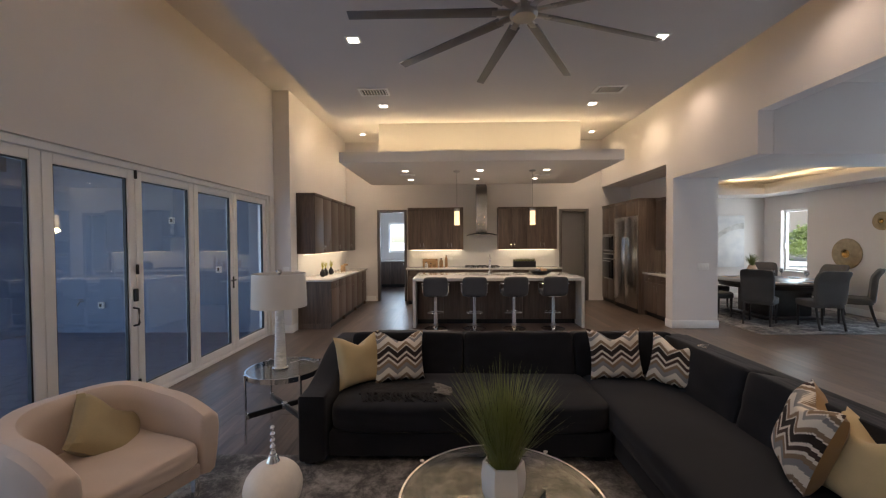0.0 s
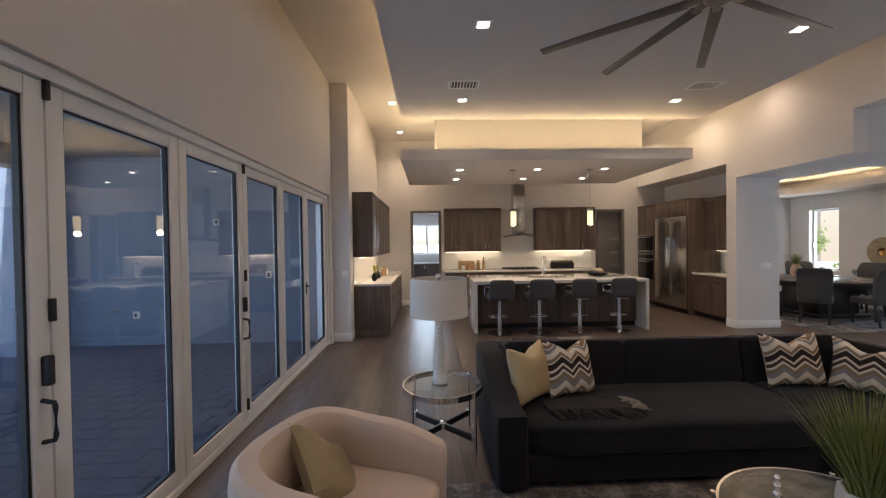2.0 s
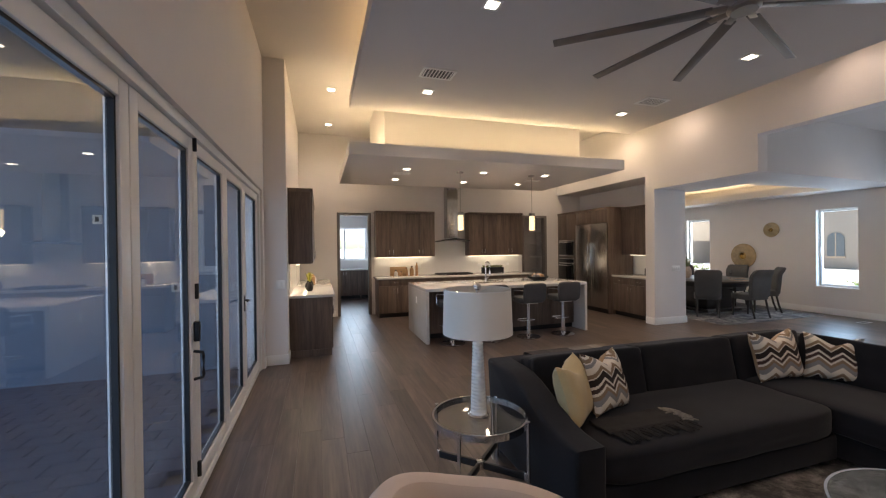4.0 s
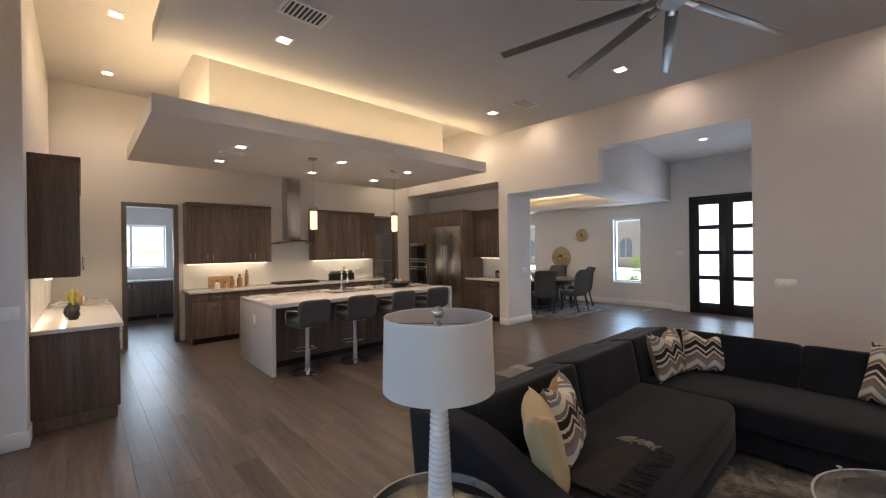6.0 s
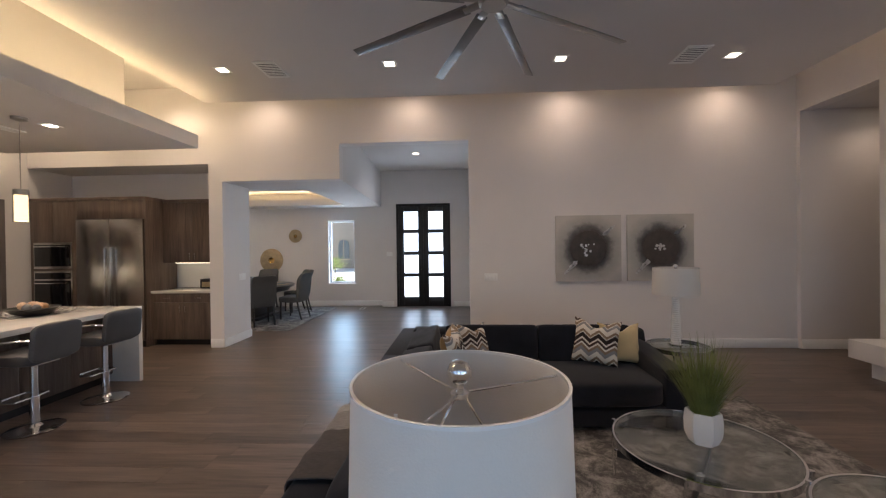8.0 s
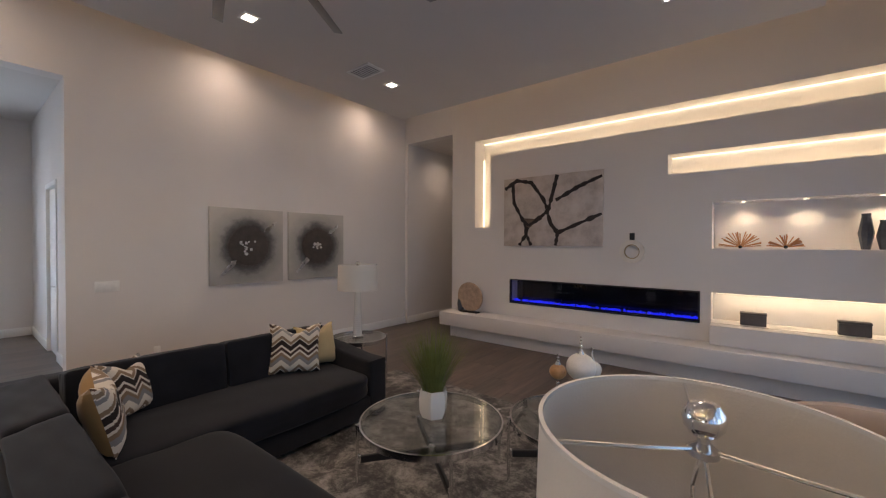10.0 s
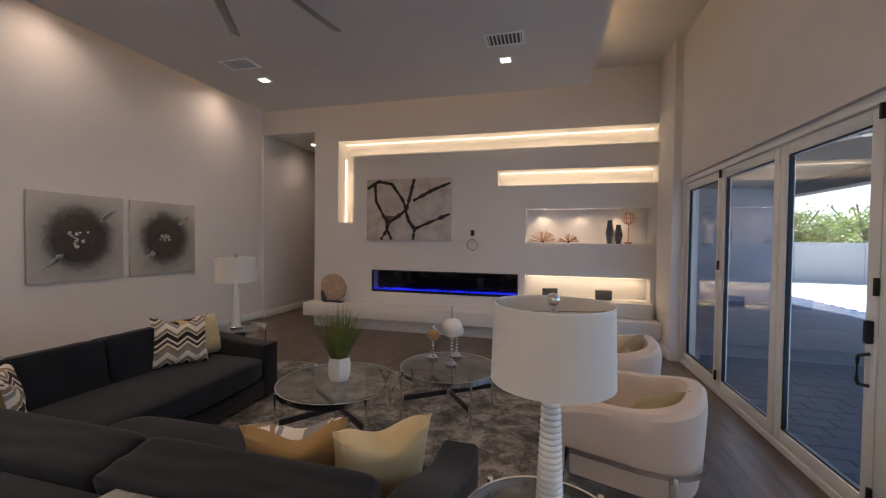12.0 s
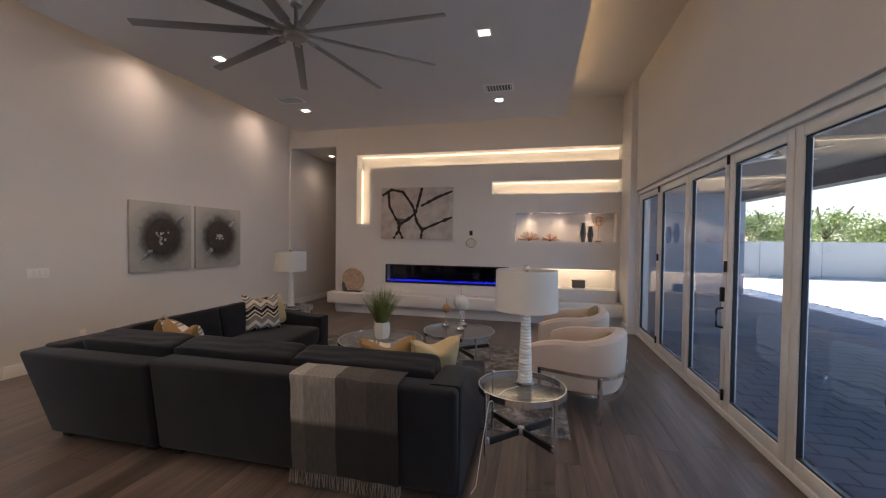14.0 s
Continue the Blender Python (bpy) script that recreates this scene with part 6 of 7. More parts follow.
part("stem", rod((0, 0, 0.03), (0, 0, 0.34), 0.006, 10), MATS["copper"], gl_)
for rx in (0, 60, 120):
    part("hoop", moved(ring(0.088, 0.096, -0.005, 0.005, 32), Matrix.Translation((0, 0, 0.40)) @ pose(0, 0, 0, 90, 0, rx)), MATS["copper"], gl_)
part("arrow", rod((-0.13, 0, 0.40), (0.13, 0, 0.40), 0.004, 8), MATS["copper"], gl_)
for bxx in (-1.78, -0.96):
    bx2 = thing("keepsake_box", (bxx, SY - 0.10, 0.663), "small dark box in the lower niche", "box", "niche boxes")
    part("box", box(-0.12, -0.05, 0, 0.12, 0.05, 0.12, 0.006), TAUPE, bx2)
    part("lid", box(-0.124, -0.054, 0.122, 0.124, 0.054, 0.145, 0.004), TAUPE, bx2)

# ---- ceiling fixtures ----
def square_downlight(x, y, z, group, lamp=0):
    d = thing("recessed_light", (x, y, z), "lit square recessed downlight in the ceiling", "downlight", group)
    tr = bmesh.new()
    for a in ((-0.075, -0.075, 0.075, -0.052), (-0.075, 0.052, 0.075, 0.075), (-0.075, -0.052, -0.052, 0.052), (0.052, -0.052, 0.075, 0.052)):
        box(a[0], a[1], -0.006, a[2], a[3], 0.0, bm=tr)
    part("trim", tr, TRIM, d, "white square trim")
    part("lens", box(-0.0515, -0.0515, -0.004, 0.0515, 0.0515, -0.001), CANGLOW, d, "glowing lens")
    if lamp:
        spot("downlight_lamp", (x, y, z - 0.02), (x, y, 0), lamp, 140, 1.0)
    return d


for x, y in ((-0.48, 6.58), (2.66, 6.60), (-0.45, 4.63), (2.66, 4.68), (-0.43, 2.72), (2.68, 2.79), (-0.40, 0.78), (2.75, 0.92)):
    square_downlight(x, y, LOW, "ceiling downlights", 54)
for x in (-0.37, 1.11, 2.42):
    for y in (8.42, 9.52):
        square_downlight(x, y, 3.005, "canopy downlights", 56)
for x, y in ((-1.64, 8.42), (-1.64, 10.37), (3.99, 10.37)):
    square_downlight(x, y, HIGH, "upper ceiling downlights")
square_downlight(6.9, 4.9, 3.66, "entry downlights", 45)
square_downlight(6.3, 9.6, 3.10, "dining downlights", 150)
square_downlight(4.0, -2.15, 3.60, "hall downlights", 18)
# Added lamp that brightens the pantry shelves; no fixture is known there.
square_downlight(3.80, 12.1, 2.80, "pantry downlights", 14)


def ceiling_vent(x, y, z, w, d, group):
    v = thing("ceiling_vent", (x, y, z), "white louvred ceiling air vent", "air vent", group)
    part("backing", box(-w / 2 + 0.02, -d / 2 + 0.02, -0.006, w / 2 - 0.02, d / 2 - 0.02, -0.002), BLACKMETAL, v, "dark duct opening")
    f = bmesh.new()
    for a in ((-w / 2, -d / 2, w / 2, -d / 2 + 0.025), (-w / 2, d / 2 - 0.025, w / 2, d / 2), (-w / 2, -d / 2 + 0.025, -w / 2 + 0.025, d / 2 - 0.025), (w / 2 - 0.025, -d / 2 + 0.025, w / 2, d / 2 - 0.025)):
        box(a[0], a[1], -0.012, a[2], a[3], -0.001, bm=f)
    part("frame", f, TRIM, v)
    n = 9
    for i in range(n):
        xx = -w / 2 + 0.04 + (w - 0.08) * i / (n - 1)
        part("slat", moved(box(-0.002, -d / 2 + 0.026, -0.012, 0.010, d / 2 - 0.026, -0.009), Matrix.Translation((xx, 0, 0)) @ pose(0, 0, 0, 0, 25)), TRIM, v)
    return v


for x, y in ((-0.51, 6.02), (2.69, 6.04), (2.70, 1.40), (-0.44, 1.26)):
    ceiling_vent(x, y, LOW, 0.40, 0.26, "ceiling vents")
for x, y in ((-0.37, 8.85), (2.47, 9.0)):
    ceiling_vent(x, y, 3.005, 0.30, 0.14, "canopy vents")
ceiling_vent(6.7, 8.0, 3.10, 0.45, 0.25, "dining vents")

fan = thing("ceiling_fan", (1.09, 3.65, 3.30), "large nine-blade brushed nickel ceiling fan", "ceiling fan")
part("motor", lathe([(0, 0), (0.085, 0.0), (0.105, 0.018), (0.105, 0.065), (0.075, 0.085), (0.03, 0.10), (0, 0.10)], 40), NICKEL, fan, "round nickel motor hub")
part("downrod", rod((0, 0, 0.09), (0, 0, 0.32), 0.018, 16), NICKEL, fan)
part("canopy", lathe([(0, 0.27), (0.05, 0.28), (0.085, 0.335), (0.085, 0.358), (0, 0.358)], 32), NICKEL, fan)
BLADE = surface("fan_blade", (0.26, 0.255, 0.25), 0.36, 0.75, vary=0.08, scale=3, fine=40, relief=0.03)
for k in range(9):
    b = box(0.20, -0.044, -0.006, 1.34, 0.044, 0.006, 0.004)
    for v in b.verts:
        t = (v.co.x - 0.20) / 1.14
        v.co.y *= 1.0 - 0.12 * t
    moved(b, pose(0, 0, 0.045, 0, 0, -100 + 40 * k) @ pose(0, 0, 0, 13))
    bl_ = part("blade", b, BLADE, fan)
    part("blade_arm", moved(box(0.09, -0.026, -0.009, 0.24, 0.026, 0.010, 0.003), pose(0, 0, 0.045, 0, 0, -100 + 40 * k) @ pose(0, 0, 0, 13)), NICKEL, bl_)


def plate(name, m, w, h, label, gangs=1):
    s = new(name)
    s.matrix_world = m
    tagged(s, label, "switch")
    part("plate", box(-w / 2, -0.007, -h / 2, w / 2, 0, h / 2, 0.003), TRIM, s)
    for i in range(gangs):
        x = -w / 2 + (i + 0.5) * w / gangs
        part("rocker", box(x - 0.016, -0.011, -0.033, x + 0.016, -0.0072, 0.033, 0.002), TRIM, s)
    return s


plate("wall_switch", pose(EX, 3.45, 1.12, 0, 0, -90), 0.21, 0.115, "white four-gang switch plate on the wall beside the entry", 4)
plate("wall_switch", pose(5.08, 7.81, 1.12), 0.21, 0.115, "white four-gang switch plate on the pier", 4)
plate("wall_switch", pose(KX - 0.09, 7.503, 1.12), 0.12, 0.115, "white switch plate on the pilaster", 2)
plate("wall_switch", pose(EX, 4.0 - 1.0, 0.32, 0, 0, -90), 0.07, 0.115, "white outlet plate low on the wall", 1)
plate("thermostat", pose(FX, 5.87, 1.42, 0, 0, -90), 0.16, 0.11, "white thermostat beside the entry door", 1)
plate("wall_sensor", pose(-2.50, -0.9, 3.0, 0, 0, 90), 0.09, 0.14, "white sensor high on the wall", 1)

# ---- dining room ----
solid("dining_rug", box(5.75, 7.30, 0.001, 8.75, 10.9, 0.012, 0.004), RUG, "pale grey distressed rug under the dining table", "rug")
DTX, DTY = 7.25, 8.95
dt = thing("dining_table", (DTX, DTY, 0.012), "round dark espresso dining table on a block pedestal", "dining table")
part("tabletop", lathe([(0, 0.70), (1.03, 0.70), (1.045, 0.712), (1.045, 0.74), (1.03, 0.75), (0, 0.75)], 64), ESPRESSO, dt)
part("apron", lathe([(0, 0.62), (0.93, 0.62), (0.95, 0.698), (0, 0.698)], 48), ESPRESSO, dt)
part("pedestal", box(-0.42, -0.42, 0.06, 0.42, 0.42, 0.618, 0.01), ESPRESSO, dt)
part("plinth", box(-0.54, -0.54, 0, 0.54, 0.54, 0.058, 0.008), ESPRESSO, dt)


def dining_chair(x, y, turn):
    """Faces local +y."""
    c = thing("dining_chair", (x, y, 0.012, turn), "grey upholstered dining chair with a scrolled back at the table", "dining chair", "chairs round the dining table")
    part("seat", moved(cushion(0.50, 0.50, 0.13, power=0.25, n=8, crown=0.08), Matrix.Translation((0, 0, 0.38))), GREYFABRIC, c)
    b = moved(cushion(0.48, 0.10, 0.62, power=0.25, n=10), Matrix.Translation((0, -0.22, 0.42)))
    for v in b.verts:
        t = max(0.0, (v.co.z - 0.42) / 0.62)
        v.co.y -= 0.05 * t + 0.10 * max(0, t - 0.75) / 0.25 * 0.8
        v.co.x *= 1 + 0.06 * t
    part("backrest", b, GREYFABRIC, c)
    for sx_, sy_ in ((-0.20, 0.20), (0.20, 0.20)):
        part("leg", rod((sx_, sy_, 0), (sx_, sy_, 0.40), 0.016, 8, 0.026), ESPRESSO, c, "black tapered leg")
    for sx_ in (-0.20, 0.20):
        part("leg", tube([(sx_, -0.30, 0.0), (sx_, -0.24, 0.2), (sx_, -0.20, 0.40)], 0.020, 8), ESPRESSO, c, "black splayed back leg")
    return c


for ang in (222, 264, 316, 8, 58, 118, 178):
    dining_chair(DTX + 1.17 * math.cos(radians(ang)), DTY + 1.17 * math.sin(radians(ang)), ang + 90)
TT = 0.762
for x, y in ((6.73, 8.43), (7.42, 8.21), (7.95, 8.65), (7.93, 9.25), (6.85, 9.60)):
    p = thing("place_setting", (x, y, TT), "round placemat with a dark plate on the dining table", "plate", "place settings")
    part("placemat", lathe([(0, 0), (0.18, 0), (0.18, 0.004), (0, 0.004)], 32), STONE, p)
    part("plate", lathe([(0, 0.005), (0.08, 0.005), (0.13, 0.018), (0.125, 0.021), (0.07, 0.010), (0, 0.010)], 32), SLATE, p)
for x, y in ((6.92, 8.60), (7.52, 8.48), (7.10, 8.77), (7.75, 9.35)):
    wg = thing("wine_glass", (x, y, TT), "clear stemmed wine glass on the dining table", "glass", "wine glasses")
    part("glass", lathe([(0, 0), (0.036, 0.0), (0.034, 0.004), (0.005, 0.008), (0.004, 0.09), (0.03, 0.12), (0.042, 0.16), (0.034, 0.21), (0.032, 0.21), (0.039, 0.16), (0.0, 0.105)], 20), clear_glass("stemware", (0.85, 0.87, 0.88), 0.12) if "stem" not in MATS else MATS["stem"], wg)
vz = thing("table_vase", (7.00, 9.20, TT), "brown patterned vase with dry grass on the dining table", "vase")
part("vase", lathe([(0, 0), (0.06, 0), (0.105, 0.10), (0.10, 0.20), (0.065, 0.27), (0.07, 0.29), (0.055, 0.29), (0, 0.20)], 28), STONE, vz)
tagged(part("grass", moved(blades(120, 0.22, 0.36, 0.04, seed=9, width=0.005), Matrix.Translation((0, 0, 0.26))), GRASSLEAF, vz, "dry green grass stems"), kind="stuff")
cp = thing("table_candle", (7.22, 9.0, TT), "brown glass candle jar on the dining table", "candle")
part("jar", lathe([(0, 0), (0.065, 0), (0.07, 0.14), (0.063, 0.14), (0.06, 0.02), (0, 0.02)], 24), AMBERSTONE, cp)


def wall_disc(y, z, r):
    d = new("wall_disc")
    d.matrix_world = pose(DX - 0.003, y, z, 0, -90, 0)
    tagged(d, "round hammered gold wall disc with a dark dished centre", "wall ornament", "gold wall discs")
    pr = [(r * 0.26, 0.020), (r * 0.30, 0.05)]
    for k in range(12):
        pr.append((r * (0.32 + 0.66 * k / 11), 0.045 - 0.025 * k / 11 + 0.004 * (k % 2)))
    pr += [(r, 0.012), (r * 0.97, 0.0), (0, 0.0)]
    part("rim", lathe(pr, 48), GOLDLEAF, d)
    part("dish", lathe([(0, 0.008), (r * 0.15, 0.012), (r * 0.26, 0.03), (r * 0.26, 0.02), (0, 0.002)], 32), surface("bright_brass", (0.55, 0.33, 0.10), 0.2, 0.9, vary=0.2) if "bright_brass" not in MATS else MATS["bright_brass"], d, "polished brass dish")
    return d


wall_disc(9.24, 1.28, 0.33)
wall_disc(8.55, 1.95, 0.185)
ARC, rct, rcb = shade_tree("arc_painting")
acn = node(rct, "ShaderNodeTexNoise", Scale=3.0, Detail=6.0)
rct.links.new(coords(rct), acn.inputs["Vector"])
rct.links.new(ramp(rct, acn.outputs["Fac"], [(0.3, (0.55, 0.56, 0.58)), (0.7, (0.75, 0.74, 0.73))]), rcb.inputs["Base Color"])
arc = canvas("arc_painting", 1.9, 1.40, ARC, pose(7.55, DNY - 0.003, 1.55), "pale abstract painting with a grey arc on the dining wall")
ab2 = bmesh.new()
lo_, hi_ = [], []
for k in range(25):
    a = math.pi * 0.5 + math.pi * 0.5 * k / 24
    for lst, rr2 in ((lo_, 1.02), (hi_, 1.18 - 0.10 * k / 24)):
        lst.append(ab2.verts.new((0.93 + rr2 * math.cos(a), -0.039, -0.68 + rr2 * math.sin(a))))
for k in range(24):
    ab2.faces.new((lo_[k], lo_[k + 1], hi_[k + 1], hi_[k]))
bmesh.ops.recalc_face_normals(ab2, faces=ab2.faces[:])
bmesh.ops.solidify(ab2, geom=ab2.faces[:], thickness=0.003)
part("painted_arc", ab2, surface("grey_stroke", (0.55, 0.54, 0.53), 0.6, vary=0.35, scale=6, relief=0.3), arc, "broad grey brush arc")
fv = ceiling_vent(8.55, 6.55, 0.004, 0.30, 0.12, "floor registers")
tagged(fv, "white floor register near the dining window", "floor register")

# ---- outdoors ----
def outlet_box(x, z, label):
    o = new("patio_outlet")
    o.matrix_world = pose(x, 7.70, z)
    tagged(o, label, "outlet")
    part("cover", box(-0.05, -0.035, -0.06, 0.05, 0, 0.06, 0.006), TRIM, o)
    part("socket", box(-0.02, -0.039, -0.03, 0.02, -0.0352, 0.03, 0.003), BLACKMETAL, o)


outlet_box(-5.9, 0.48, "white weatherproof outlet low on the patio wall")
outlet_box(-4.55, 2.02, "white weatherproof outlet high on the patio wall")
outlet_box(-3.7, 1.12, "white weatherproof outlet on the patio wall")
hb = thing("hose_bib", (-6.25, 7.70, 0.55), "bronze hose tap on the patio wall", "tap")
part("pipe", tube([(0, 0, 0), (0, -0.06, 0), (0, -0.10, -0.03), (0, -0.12, -0.07)], 0.012), NICKEL, hb)
part("wheel", moved(ring(0.02, 0.03, -0.004, 0.004, 16), pose(0, -0.06, 0.035)), GOLDLEAF, hb)
pf = thing("patio_fan", (-4.62, -0.5, 2.89), "patio ceiling fan with pale blades under the roof", "ceiling fan")
part("motor", lathe([(0, 0), (0.10, 0.01), (0.11, 0.06), (0.05, 0.09), (0, 0.09)], 28), NICKEL, pf)
part("rod", rod((0, 0, 0.08), (0, 0, 0.228), 0.02, 12), NICKEL, pf)
for k in range(4):
    part("blade", moved(box(0.10, -0.06, 0, 0.72, 0.06, 0.010, 0.004), pose(0, 0, 0.03, 0, 0, 25 + 90 * k) @ pose(0, 0, 0, 10)), TRIM, pf)
sky_ = thing("patio_sconce", (-5.6, -4.0, 3.122), "lit recessed light in the patio ceiling", "downlight")
part("lens", lathe([(0, -0.006), (0.06, -0.006), (0.06, -0.002), (0, -0.002)], 24), CANGLOW, sky_)
# yard wall and planting
yw = thing("yard_wall", (0, 0, 0), "tall grey block wall round the yard", "wall")
for i in range(14):
    part("panel", box(-30 + i * 2.6, -16.2, -0.1, -30 + (i + 1) * 2.6 - 0.02, -16.0, 1.68, 0.01), BLOCKWALL, yw)
for i in range(16):
    part("panel", box(-20.2, -16.0 + i * 2.6, -0.1, -20.0, -16.0 + (i + 1) * 2.6 - 0.02, 1.68, 0.01), BLOCKWALL, yw)


def leafy(n, rx, ry, rz, leaf, seed):
    """A crown of many small leaves gathered into uneven clumps."""
    rnd = random.Random(seed)
    vs, fs = [], []
    clumps = []
    for _ in range(26):
        a, e, r = rnd.uniform(0, 6.283), rnd.uniform(-0.6, 1.4), rnd.uniform(0.35, 1.0)
        clumps.append((rx * r * math.cos(a) * math.cos(e), ry * r * math.sin(a) * math.cos(e), rz * r * math.sin(e), rnd.uniform(0.18, 0.42)))
    for i in range(n):
        cx, cy, cz, cr = clumps[i % len(clumps)]
        p = Vector((cx + rnd.gauss(0, cr * rx * 0.6), cy + rnd.gauss(0, cr * ry * 0.6), cz + rnd.gauss(0, cr * rz * 0.6)))
        d = Vector((rnd.uniform(-1, 1), rnd.uniform(-1, 1), rnd.uniform(-0.6, 1))).normalized()
        s = d.cross(Vector((rnd.uniform(-1, 1), rnd.uniform(-1, 1), 1))).normalized() * leaf * 0.35
        k = len(vs)
        vs += [p, p + d * leaf * 0.5 + s, p + d * leaf, p + d * leaf * 0.5 - s]
        fs.append((k, k + 1, k + 2, k + 3))
    b = bmesh.new()
    bv = [b.verts.new(v) for v in vs]
    for f in fs:
        b.faces.new([bv[i] for i in f])
    return b


def tree(x, y, h, r, seed, label="green broadleaf tree behind the yard wall"):
    t = thing("tree", (x, y, -0.1), label, "tree", "trees behind the wall")
    tr = tube([(0, 0, 0), (0.05, 0.02, h * 0.25), (-0.04, 0.05, h * 0.55)], 0.10, 8)
    for k in range(5):
        a = k * 1.26 + seed
        tube([(-0.02, 0.03, h * 0.42), (r * 0.3 * math.cos(a), r * 0.3 * math.sin(a), h * 0.6), (r * 0.6 * math.cos(a), r * 0.6 * math.sin(a), h * 0.8)], 0.035, 6, tr)
    part("trunk", tr, BARK, t)
    tagged(part("crown", moved(leafy(3400, r * 1.25, r * 1.25, h * 0.30, 0.18, seed), Matrix.Translation((0, 0, h * 0.46))), LEAF, t), kind="stuff")
    return t


for i, (x, y, h, r) in enumerate(((-13.0, -18.5, 4.2, 1.7), (-16.4, -19.2, 4.6, 2.1), (-10.0, -18.6, 3.6, 1.5), (-19.8, -18.8, 3.8, 1.8), (-22.5, -12.0, 3.9, 2.0), (-22.8, -7.5, 3.6, 1.8), (-22.6, -3.0, 4.2, 1.9), (-6.8, -18.8, 3.8, 1.6), (-23.0, 3.0, 3.8, 1.8), (-22.4, 9.0, 4.2, 1.9))):
    tree(x, y, h, r, i + 1)
pm = thing("palm_tree", (-12.2, -20.5, -0.1), "palm tree rising over the yard wall", "tree")
part("trunk", rod((0, 0, 0), (0.1, 0, 3.6), 0.17, 10, 0.11), BARK, pm)
for k in range(16):
    a = k * 2.4
    fr2 = bmesh.new()
    spine = [Vector((math.cos(a) * 1.9 * t, math.sin(a) * 1.9 * t, 3.6 + 0.9 * t - 1.7 * t * t + 0.2 * (k % 3))) for t in [j / 8 for j in range(9)]]
    sd3 = Vector((-math.sin(a), math.cos(a), 0))
    for j in range(1, 9):
        for sg in (-1, 1):
            for q in (0, 0.5):
                p = spine[j - 1].lerp(spine[j], q)
                tip = p + sd3 * sg * 0.38 * (1 - 0.6 * abs(j / 8 - 0.4)) + (spine[j] - spine[j - 1]) * 0.8 + Vector((0, 0, -0.12))
                w_ = (spine[j] - spine[j - 1]).normalized() * 0.02
                fr2.faces.new([fr2.verts.new(p - w_), fr2.verts.new(p + w_), fr2.verts.new(tip)])
    part("frond", fr2, LEAF, pm)

# street side: drive, planting, the house across
structure("road", box(14.5, -60, -0.098, 20.5, 60, -0.05), surface("pale_concrete", (0.50, 0.48, 0.45), 0.9, vary=0.1, scale=0.8, fine=30, relief=0.3), "pale concrete drive", "road")
HSTUCCO = surface("sand_stucco", (0.33, 0.28, 0.24), 0.9, vary=0.06, scale=1, fine=60, relief=0.4, depth=0.004)
PANEBLUE = surface("far_window_glass", (0.10, 0.12, 0.14), 0.15, vary=0.2, scale=2, relief=0.0)


def street_house(x, y0, y1, h, tag):
    hs = thing("neighbour_house", (x, y0, -0.1), tag, "house")
    w = y1 - y0
    part("wall", box(0, 0, 0, 6, w, h, 0.02), HSTUCCO, hs)
    part("roof", box(-0.35, -0.35, h, 6.35, w + 0.35, h + 0.28, 0.04), STONE, hs, "brown parapet coping")
    n = max(2, int(w / 2.2))
    for i in range(n):
        cy = (i + 0.5) * w / n
        arch = [(cy - 0.45, 0.8), (cy + 0.45, 0.8), (cy + 0.45, 1.9)] + [(cy + 0.45 * math.cos(a), 1.9 + 0.45 * math.sin(a)) for a in [math.pi * k / 10 for k in range(1, 10)]] + [(cy - 0.45, 1.9)]
        wn_ = part("window", moved(prism(arch, 0, 0.05), Matrix(((0, 0, -1, 0.0), (1, 0, 0, 0), (0, 1, 0, 0), (0, 0, 0, 1)))), PANEBLUE, hs, "arched window")
        part("window_bar", box(-0.07, cy - 0.02, 0.8, -0.052, cy + 0.02, 2.3), STONE, wn_)
        part("window_sill", box(-0.10, cy - 0.52, 0.70, 0, cy + 0.52, 0.79), STONE, wn_)
    return hs


street_house(26, -4, 11, 4.2, "tan stucco house across the street with arched windows")
street_house(30, 12.5, 26, 4.6, "tan stucco house further along the street")
street_house(27, 28, 44, 4.2, "tan stucco house at the end of the street")
for i, (x, y, s) in enumerate(((12.6, 8.4, 0.5), (13.4, 7.0, 0.6), (23.5, 6.0, 0.9), (23.8, 9.0, 0.8), (24.0, 12.4, 1.0), (12.2, 12.0, 0.5), (13.5, 14.0, 0.7), (23.0, 16.5, 0.9), (23.0, 3.0, 0.7))):
    bsh = thing("garden_shrub", (x, y, -0.1), "rounded green desert shrub in pale gravel", "shrub", "front garden shrubs")
    tagged(part("leaves", moved(leafy(900, s * 0.8, s * 0.8, s * 0.6, 0.10, 40 + i), Matrix.Translation((0, 0, s * 0.55))), LEAF, bsh), kind="stuff")
    part("stem", rod((0, 0, 0), (0, 0, s * 0.5), 0.03, 6), BARK, bsh)
tree(21.5, 24.0, 3.0, 1.0, 77, "young green tree in the front garden")

# ---- planks and pavers ----
PL, PW_, GAP = 1.75, 0.185, 0.0012
rp = random.Random(11)
shared = {}


def plank_mesh(w, l):
    key = (round(w, 4), round(l, 4))
    if key not in shared:
        b = box(GAP / 2, GAP / 2, -0.0135, w - GAP / 2, l - GAP / 2, 0.0)
        top = [e for e in b.edges if all(v.co.z > -0.001 for v in e.verts)]
        bmesh.ops.bevel(b, geom=top, offset=0.0006, segments=1, profile=0.5, affect="EDGES")
        me = bpy.data.meshes.new("plank")
        b.to_mesh(me)
        b.free()
        me.materials.append(FLOORWOOD)
        shared[key] = me
    return shared[key]


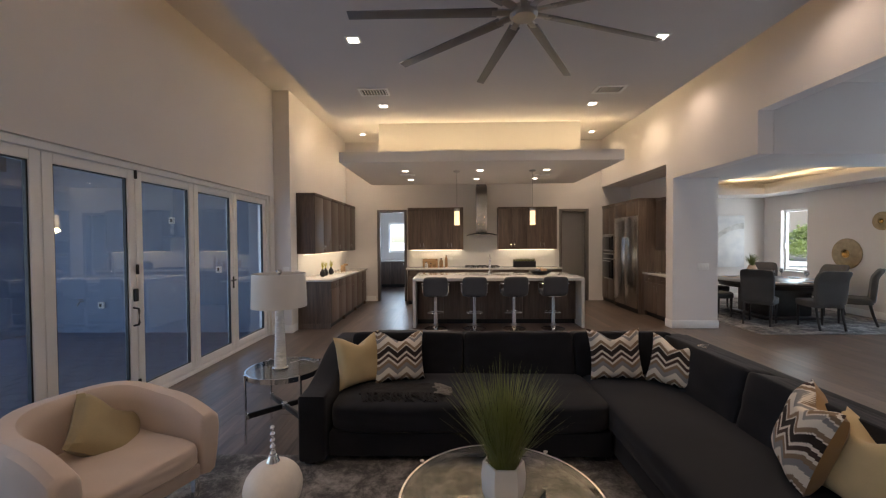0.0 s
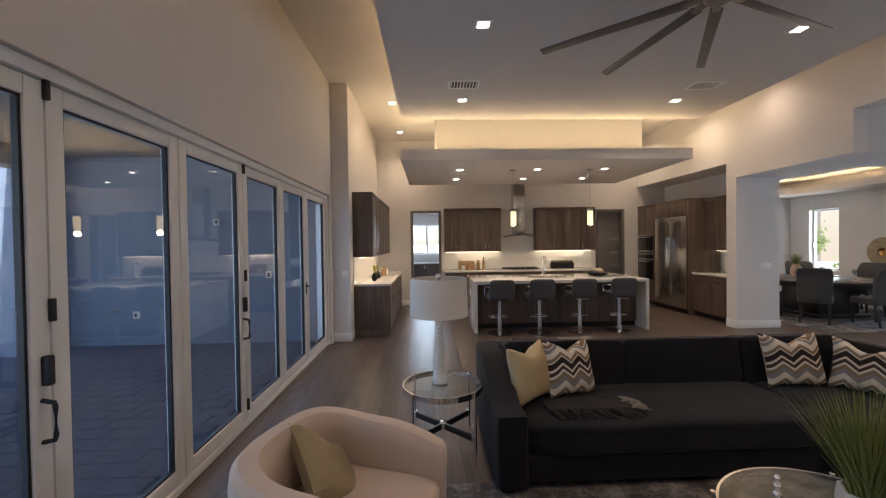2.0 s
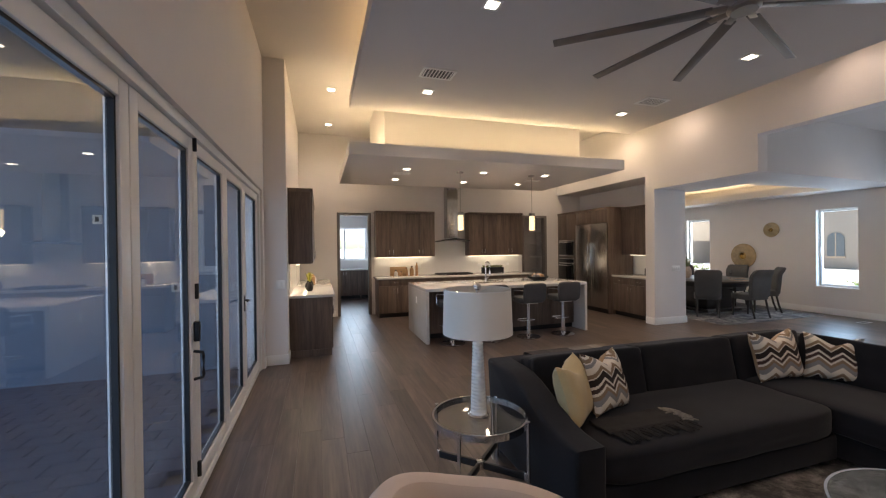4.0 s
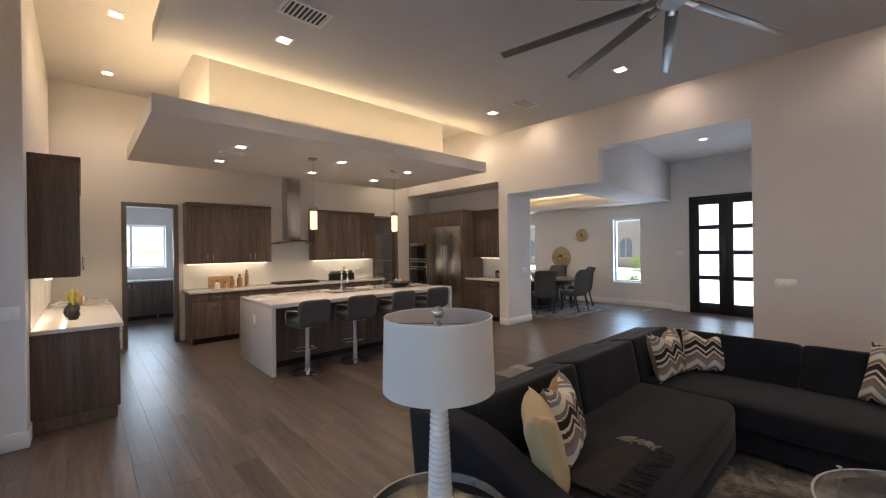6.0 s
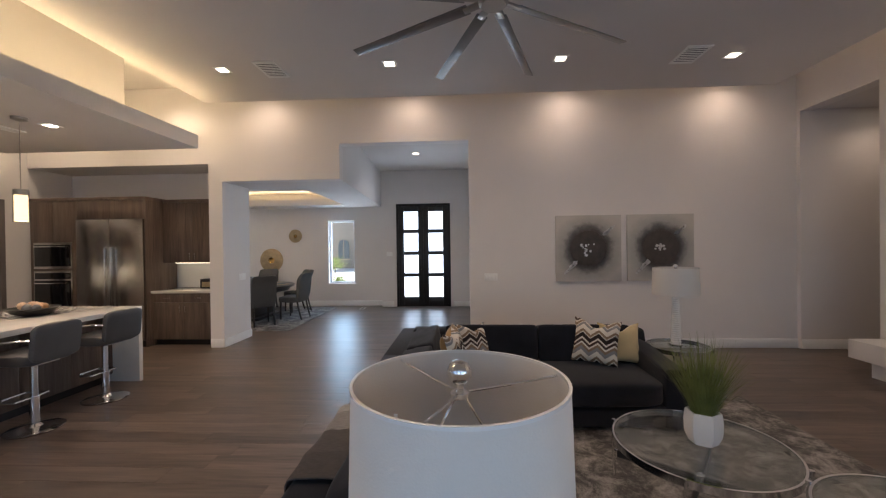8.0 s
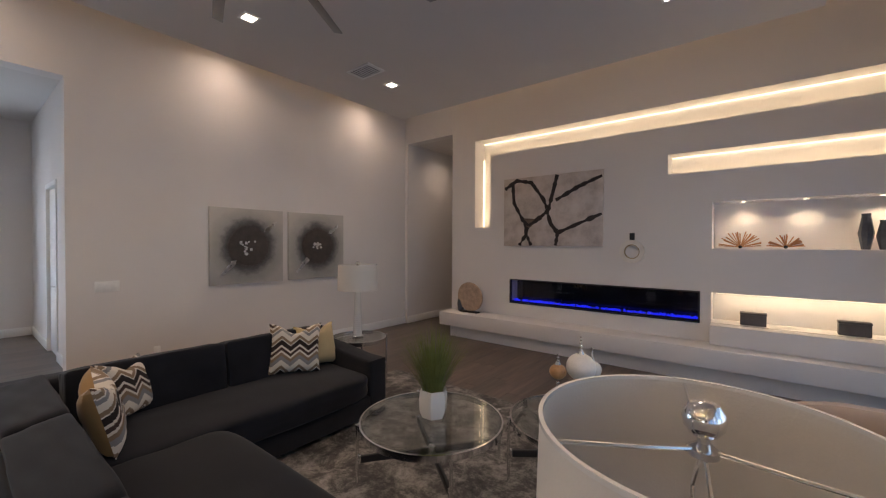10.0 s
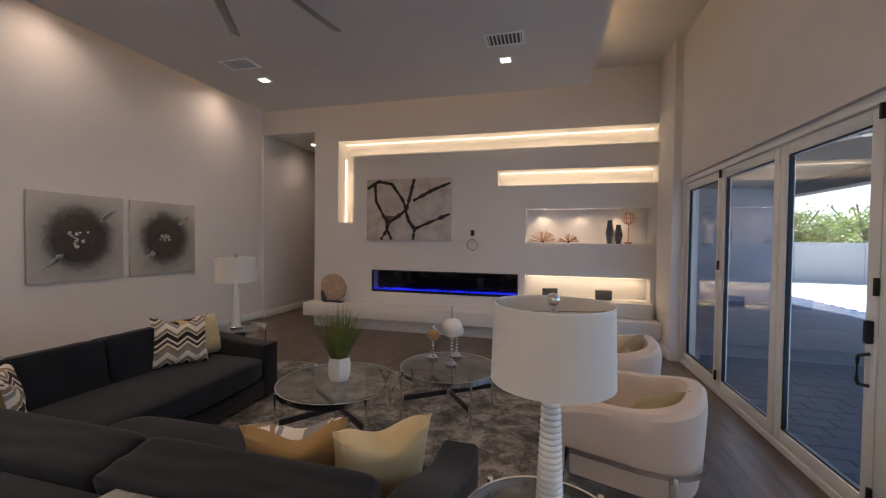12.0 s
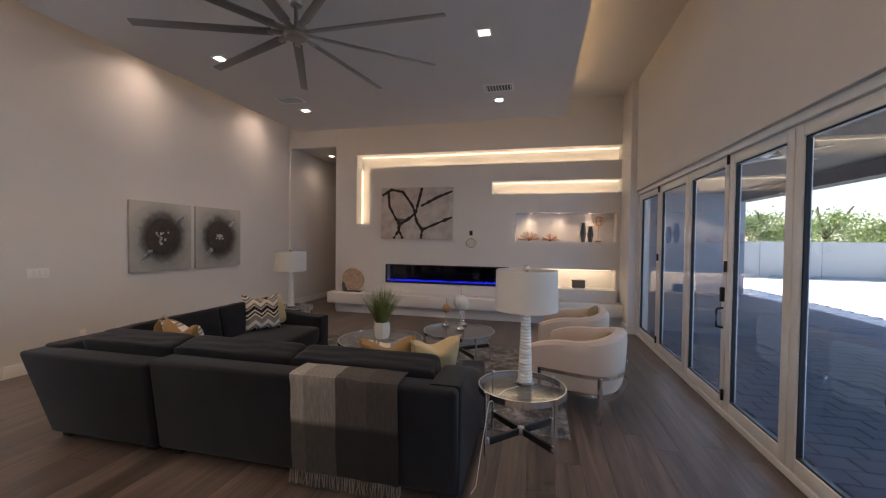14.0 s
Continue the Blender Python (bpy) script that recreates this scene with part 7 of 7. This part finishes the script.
floor_ob = bpy.data.objects["floor"]
rest = bmesh.new()
made_planks = 0
x = -3.35
row_i = 0
while x < 9.28:
    y = -6.1 - rp.uniform(0, PL)
    while y < 15.1:
        cx, cy = x + PW_ / 2, y + PL / 2
        if cx < WX - 0.13 and cy < 11.3:
            y += PL
            continue
        if -2.45 < cx < 3.4 and 1.2 < cy < 11.2 and made_planks < 300 or (-2.5 < cx < 4.5 and cy > 4.0 and made_planks < 300 and cy < 9.5):
            o = new("plank", plank_mesh(PW_, PL))
            o.location = (x, y, 0)
            o.parent = floor_ob
            made_planks += 1
        else:
            c = [rest.verts.new(p) for p in ((x + GAP / 2, y + GAP / 2, 0), (x + PW_ - GAP / 2, y + GAP / 2, 0), (x + PW_ - GAP / 2, y + PL - GAP / 2, 0), (x + GAP / 2, y + PL - GAP / 2, 0))]
            d = [rest.verts.new((v.co.x, v.co.y, -0.0135)) for v in c]
            rest.faces.new(c)
            for k in range(4):
                rest.faces.new((c[k], d[k], d[(k + 1) % 4], c[(k + 1) % 4]))
        y += PL
    x += PW_
bmesh.ops.recalc_face_normals(rest, faces=rest.faces[:])
rest_me = bpy.data.meshes.new("further_planks")
rest.to_mesh(rest_me)
rest.free()
FLOORREST = FLOORWOOD.copy()
for n_ in [n for n in FLOORREST.node_tree.nodes if n.type == "OBJECT_INFO"]:
    geo = FLOORREST.node_tree.nodes.new("ShaderNodeNewGeometry")
    for l in list(n_.outputs["Random"].links):
        FLOORREST.node_tree.links.new(geo.outputs["Random Per Island"], l.to_socket)
rest_me.materials.append(FLOORREST)
fo = new("further_planks", rest_me)
fo.parent = floor_ob
tagged(fo, kind="stuff")

patio_ob = bpy.data.objects["patio"]
pvm = {}
rest = bmesh.new()
np_ = 0
row = 0
y = -9.4
while y < 7.65:
    x = WX - 0.22 - (0.15 if row % 2 else 0.0)
    while x > -8.1:
        l = 0.30
        if x > -5.2 and 0.4 < y < 7.6 and np_ < 300:
            if "p" not in pvm:
                b = box(-l + 0.004, 0.004, -0.06, -0.004, 0.196, 0)
                bmesh.ops.bevel(b, geom=[e for e in b.edges if all(v.co.z > -0.001 for v in e.verts)], offset=0.005, segments=1, profile=0.5, affect="EDGES")
                me = bpy.data.meshes.new("paver")
                b.to_mesh(me)
                b.free()
                me.materials.append(SKYLIT_PAVER)
                pvm["p"] = me
            o = new("paver", pvm["p"])
            o.location = (x, y, -0.030 + rp.uniform(-0.002, 0.002))
            o.parent = patio_ob
            np_ += 1
        else:
            zt = -0.030 + rp.uniform(-0.002, 0.002)
            c = [rest.verts.new(p) for p in ((x - l + 0.004, y + 0.004, zt), (x - 0.004, y + 0.004, zt), (x - 0.004, y + 0.196, zt), (x - l + 0.004, y + 0.196, zt))]
            d = [rest.verts.new((v.co.x, v.co.y, -0.08)) for v in c]
            rest.faces.new(c)
            for k in range(4):
                rest.faces.new((c[k], d[k], d[(k + 1) % 4], c[(k + 1) % 4]))
        x -= l
    y += 0.20
    row += 1
bmesh.ops.recalc_face_normals(rest, faces=rest.faces[:])
rest_me = bpy.data.meshes.new("further_pavers")
rest.to_mesh(rest_me)
rest.free()
rest_me.materials.append(SKYLIT_PAVER)
fo = new("further_pavers", rest_me)
fo.parent = patio_ob
tagged(fo, kind="stuff")
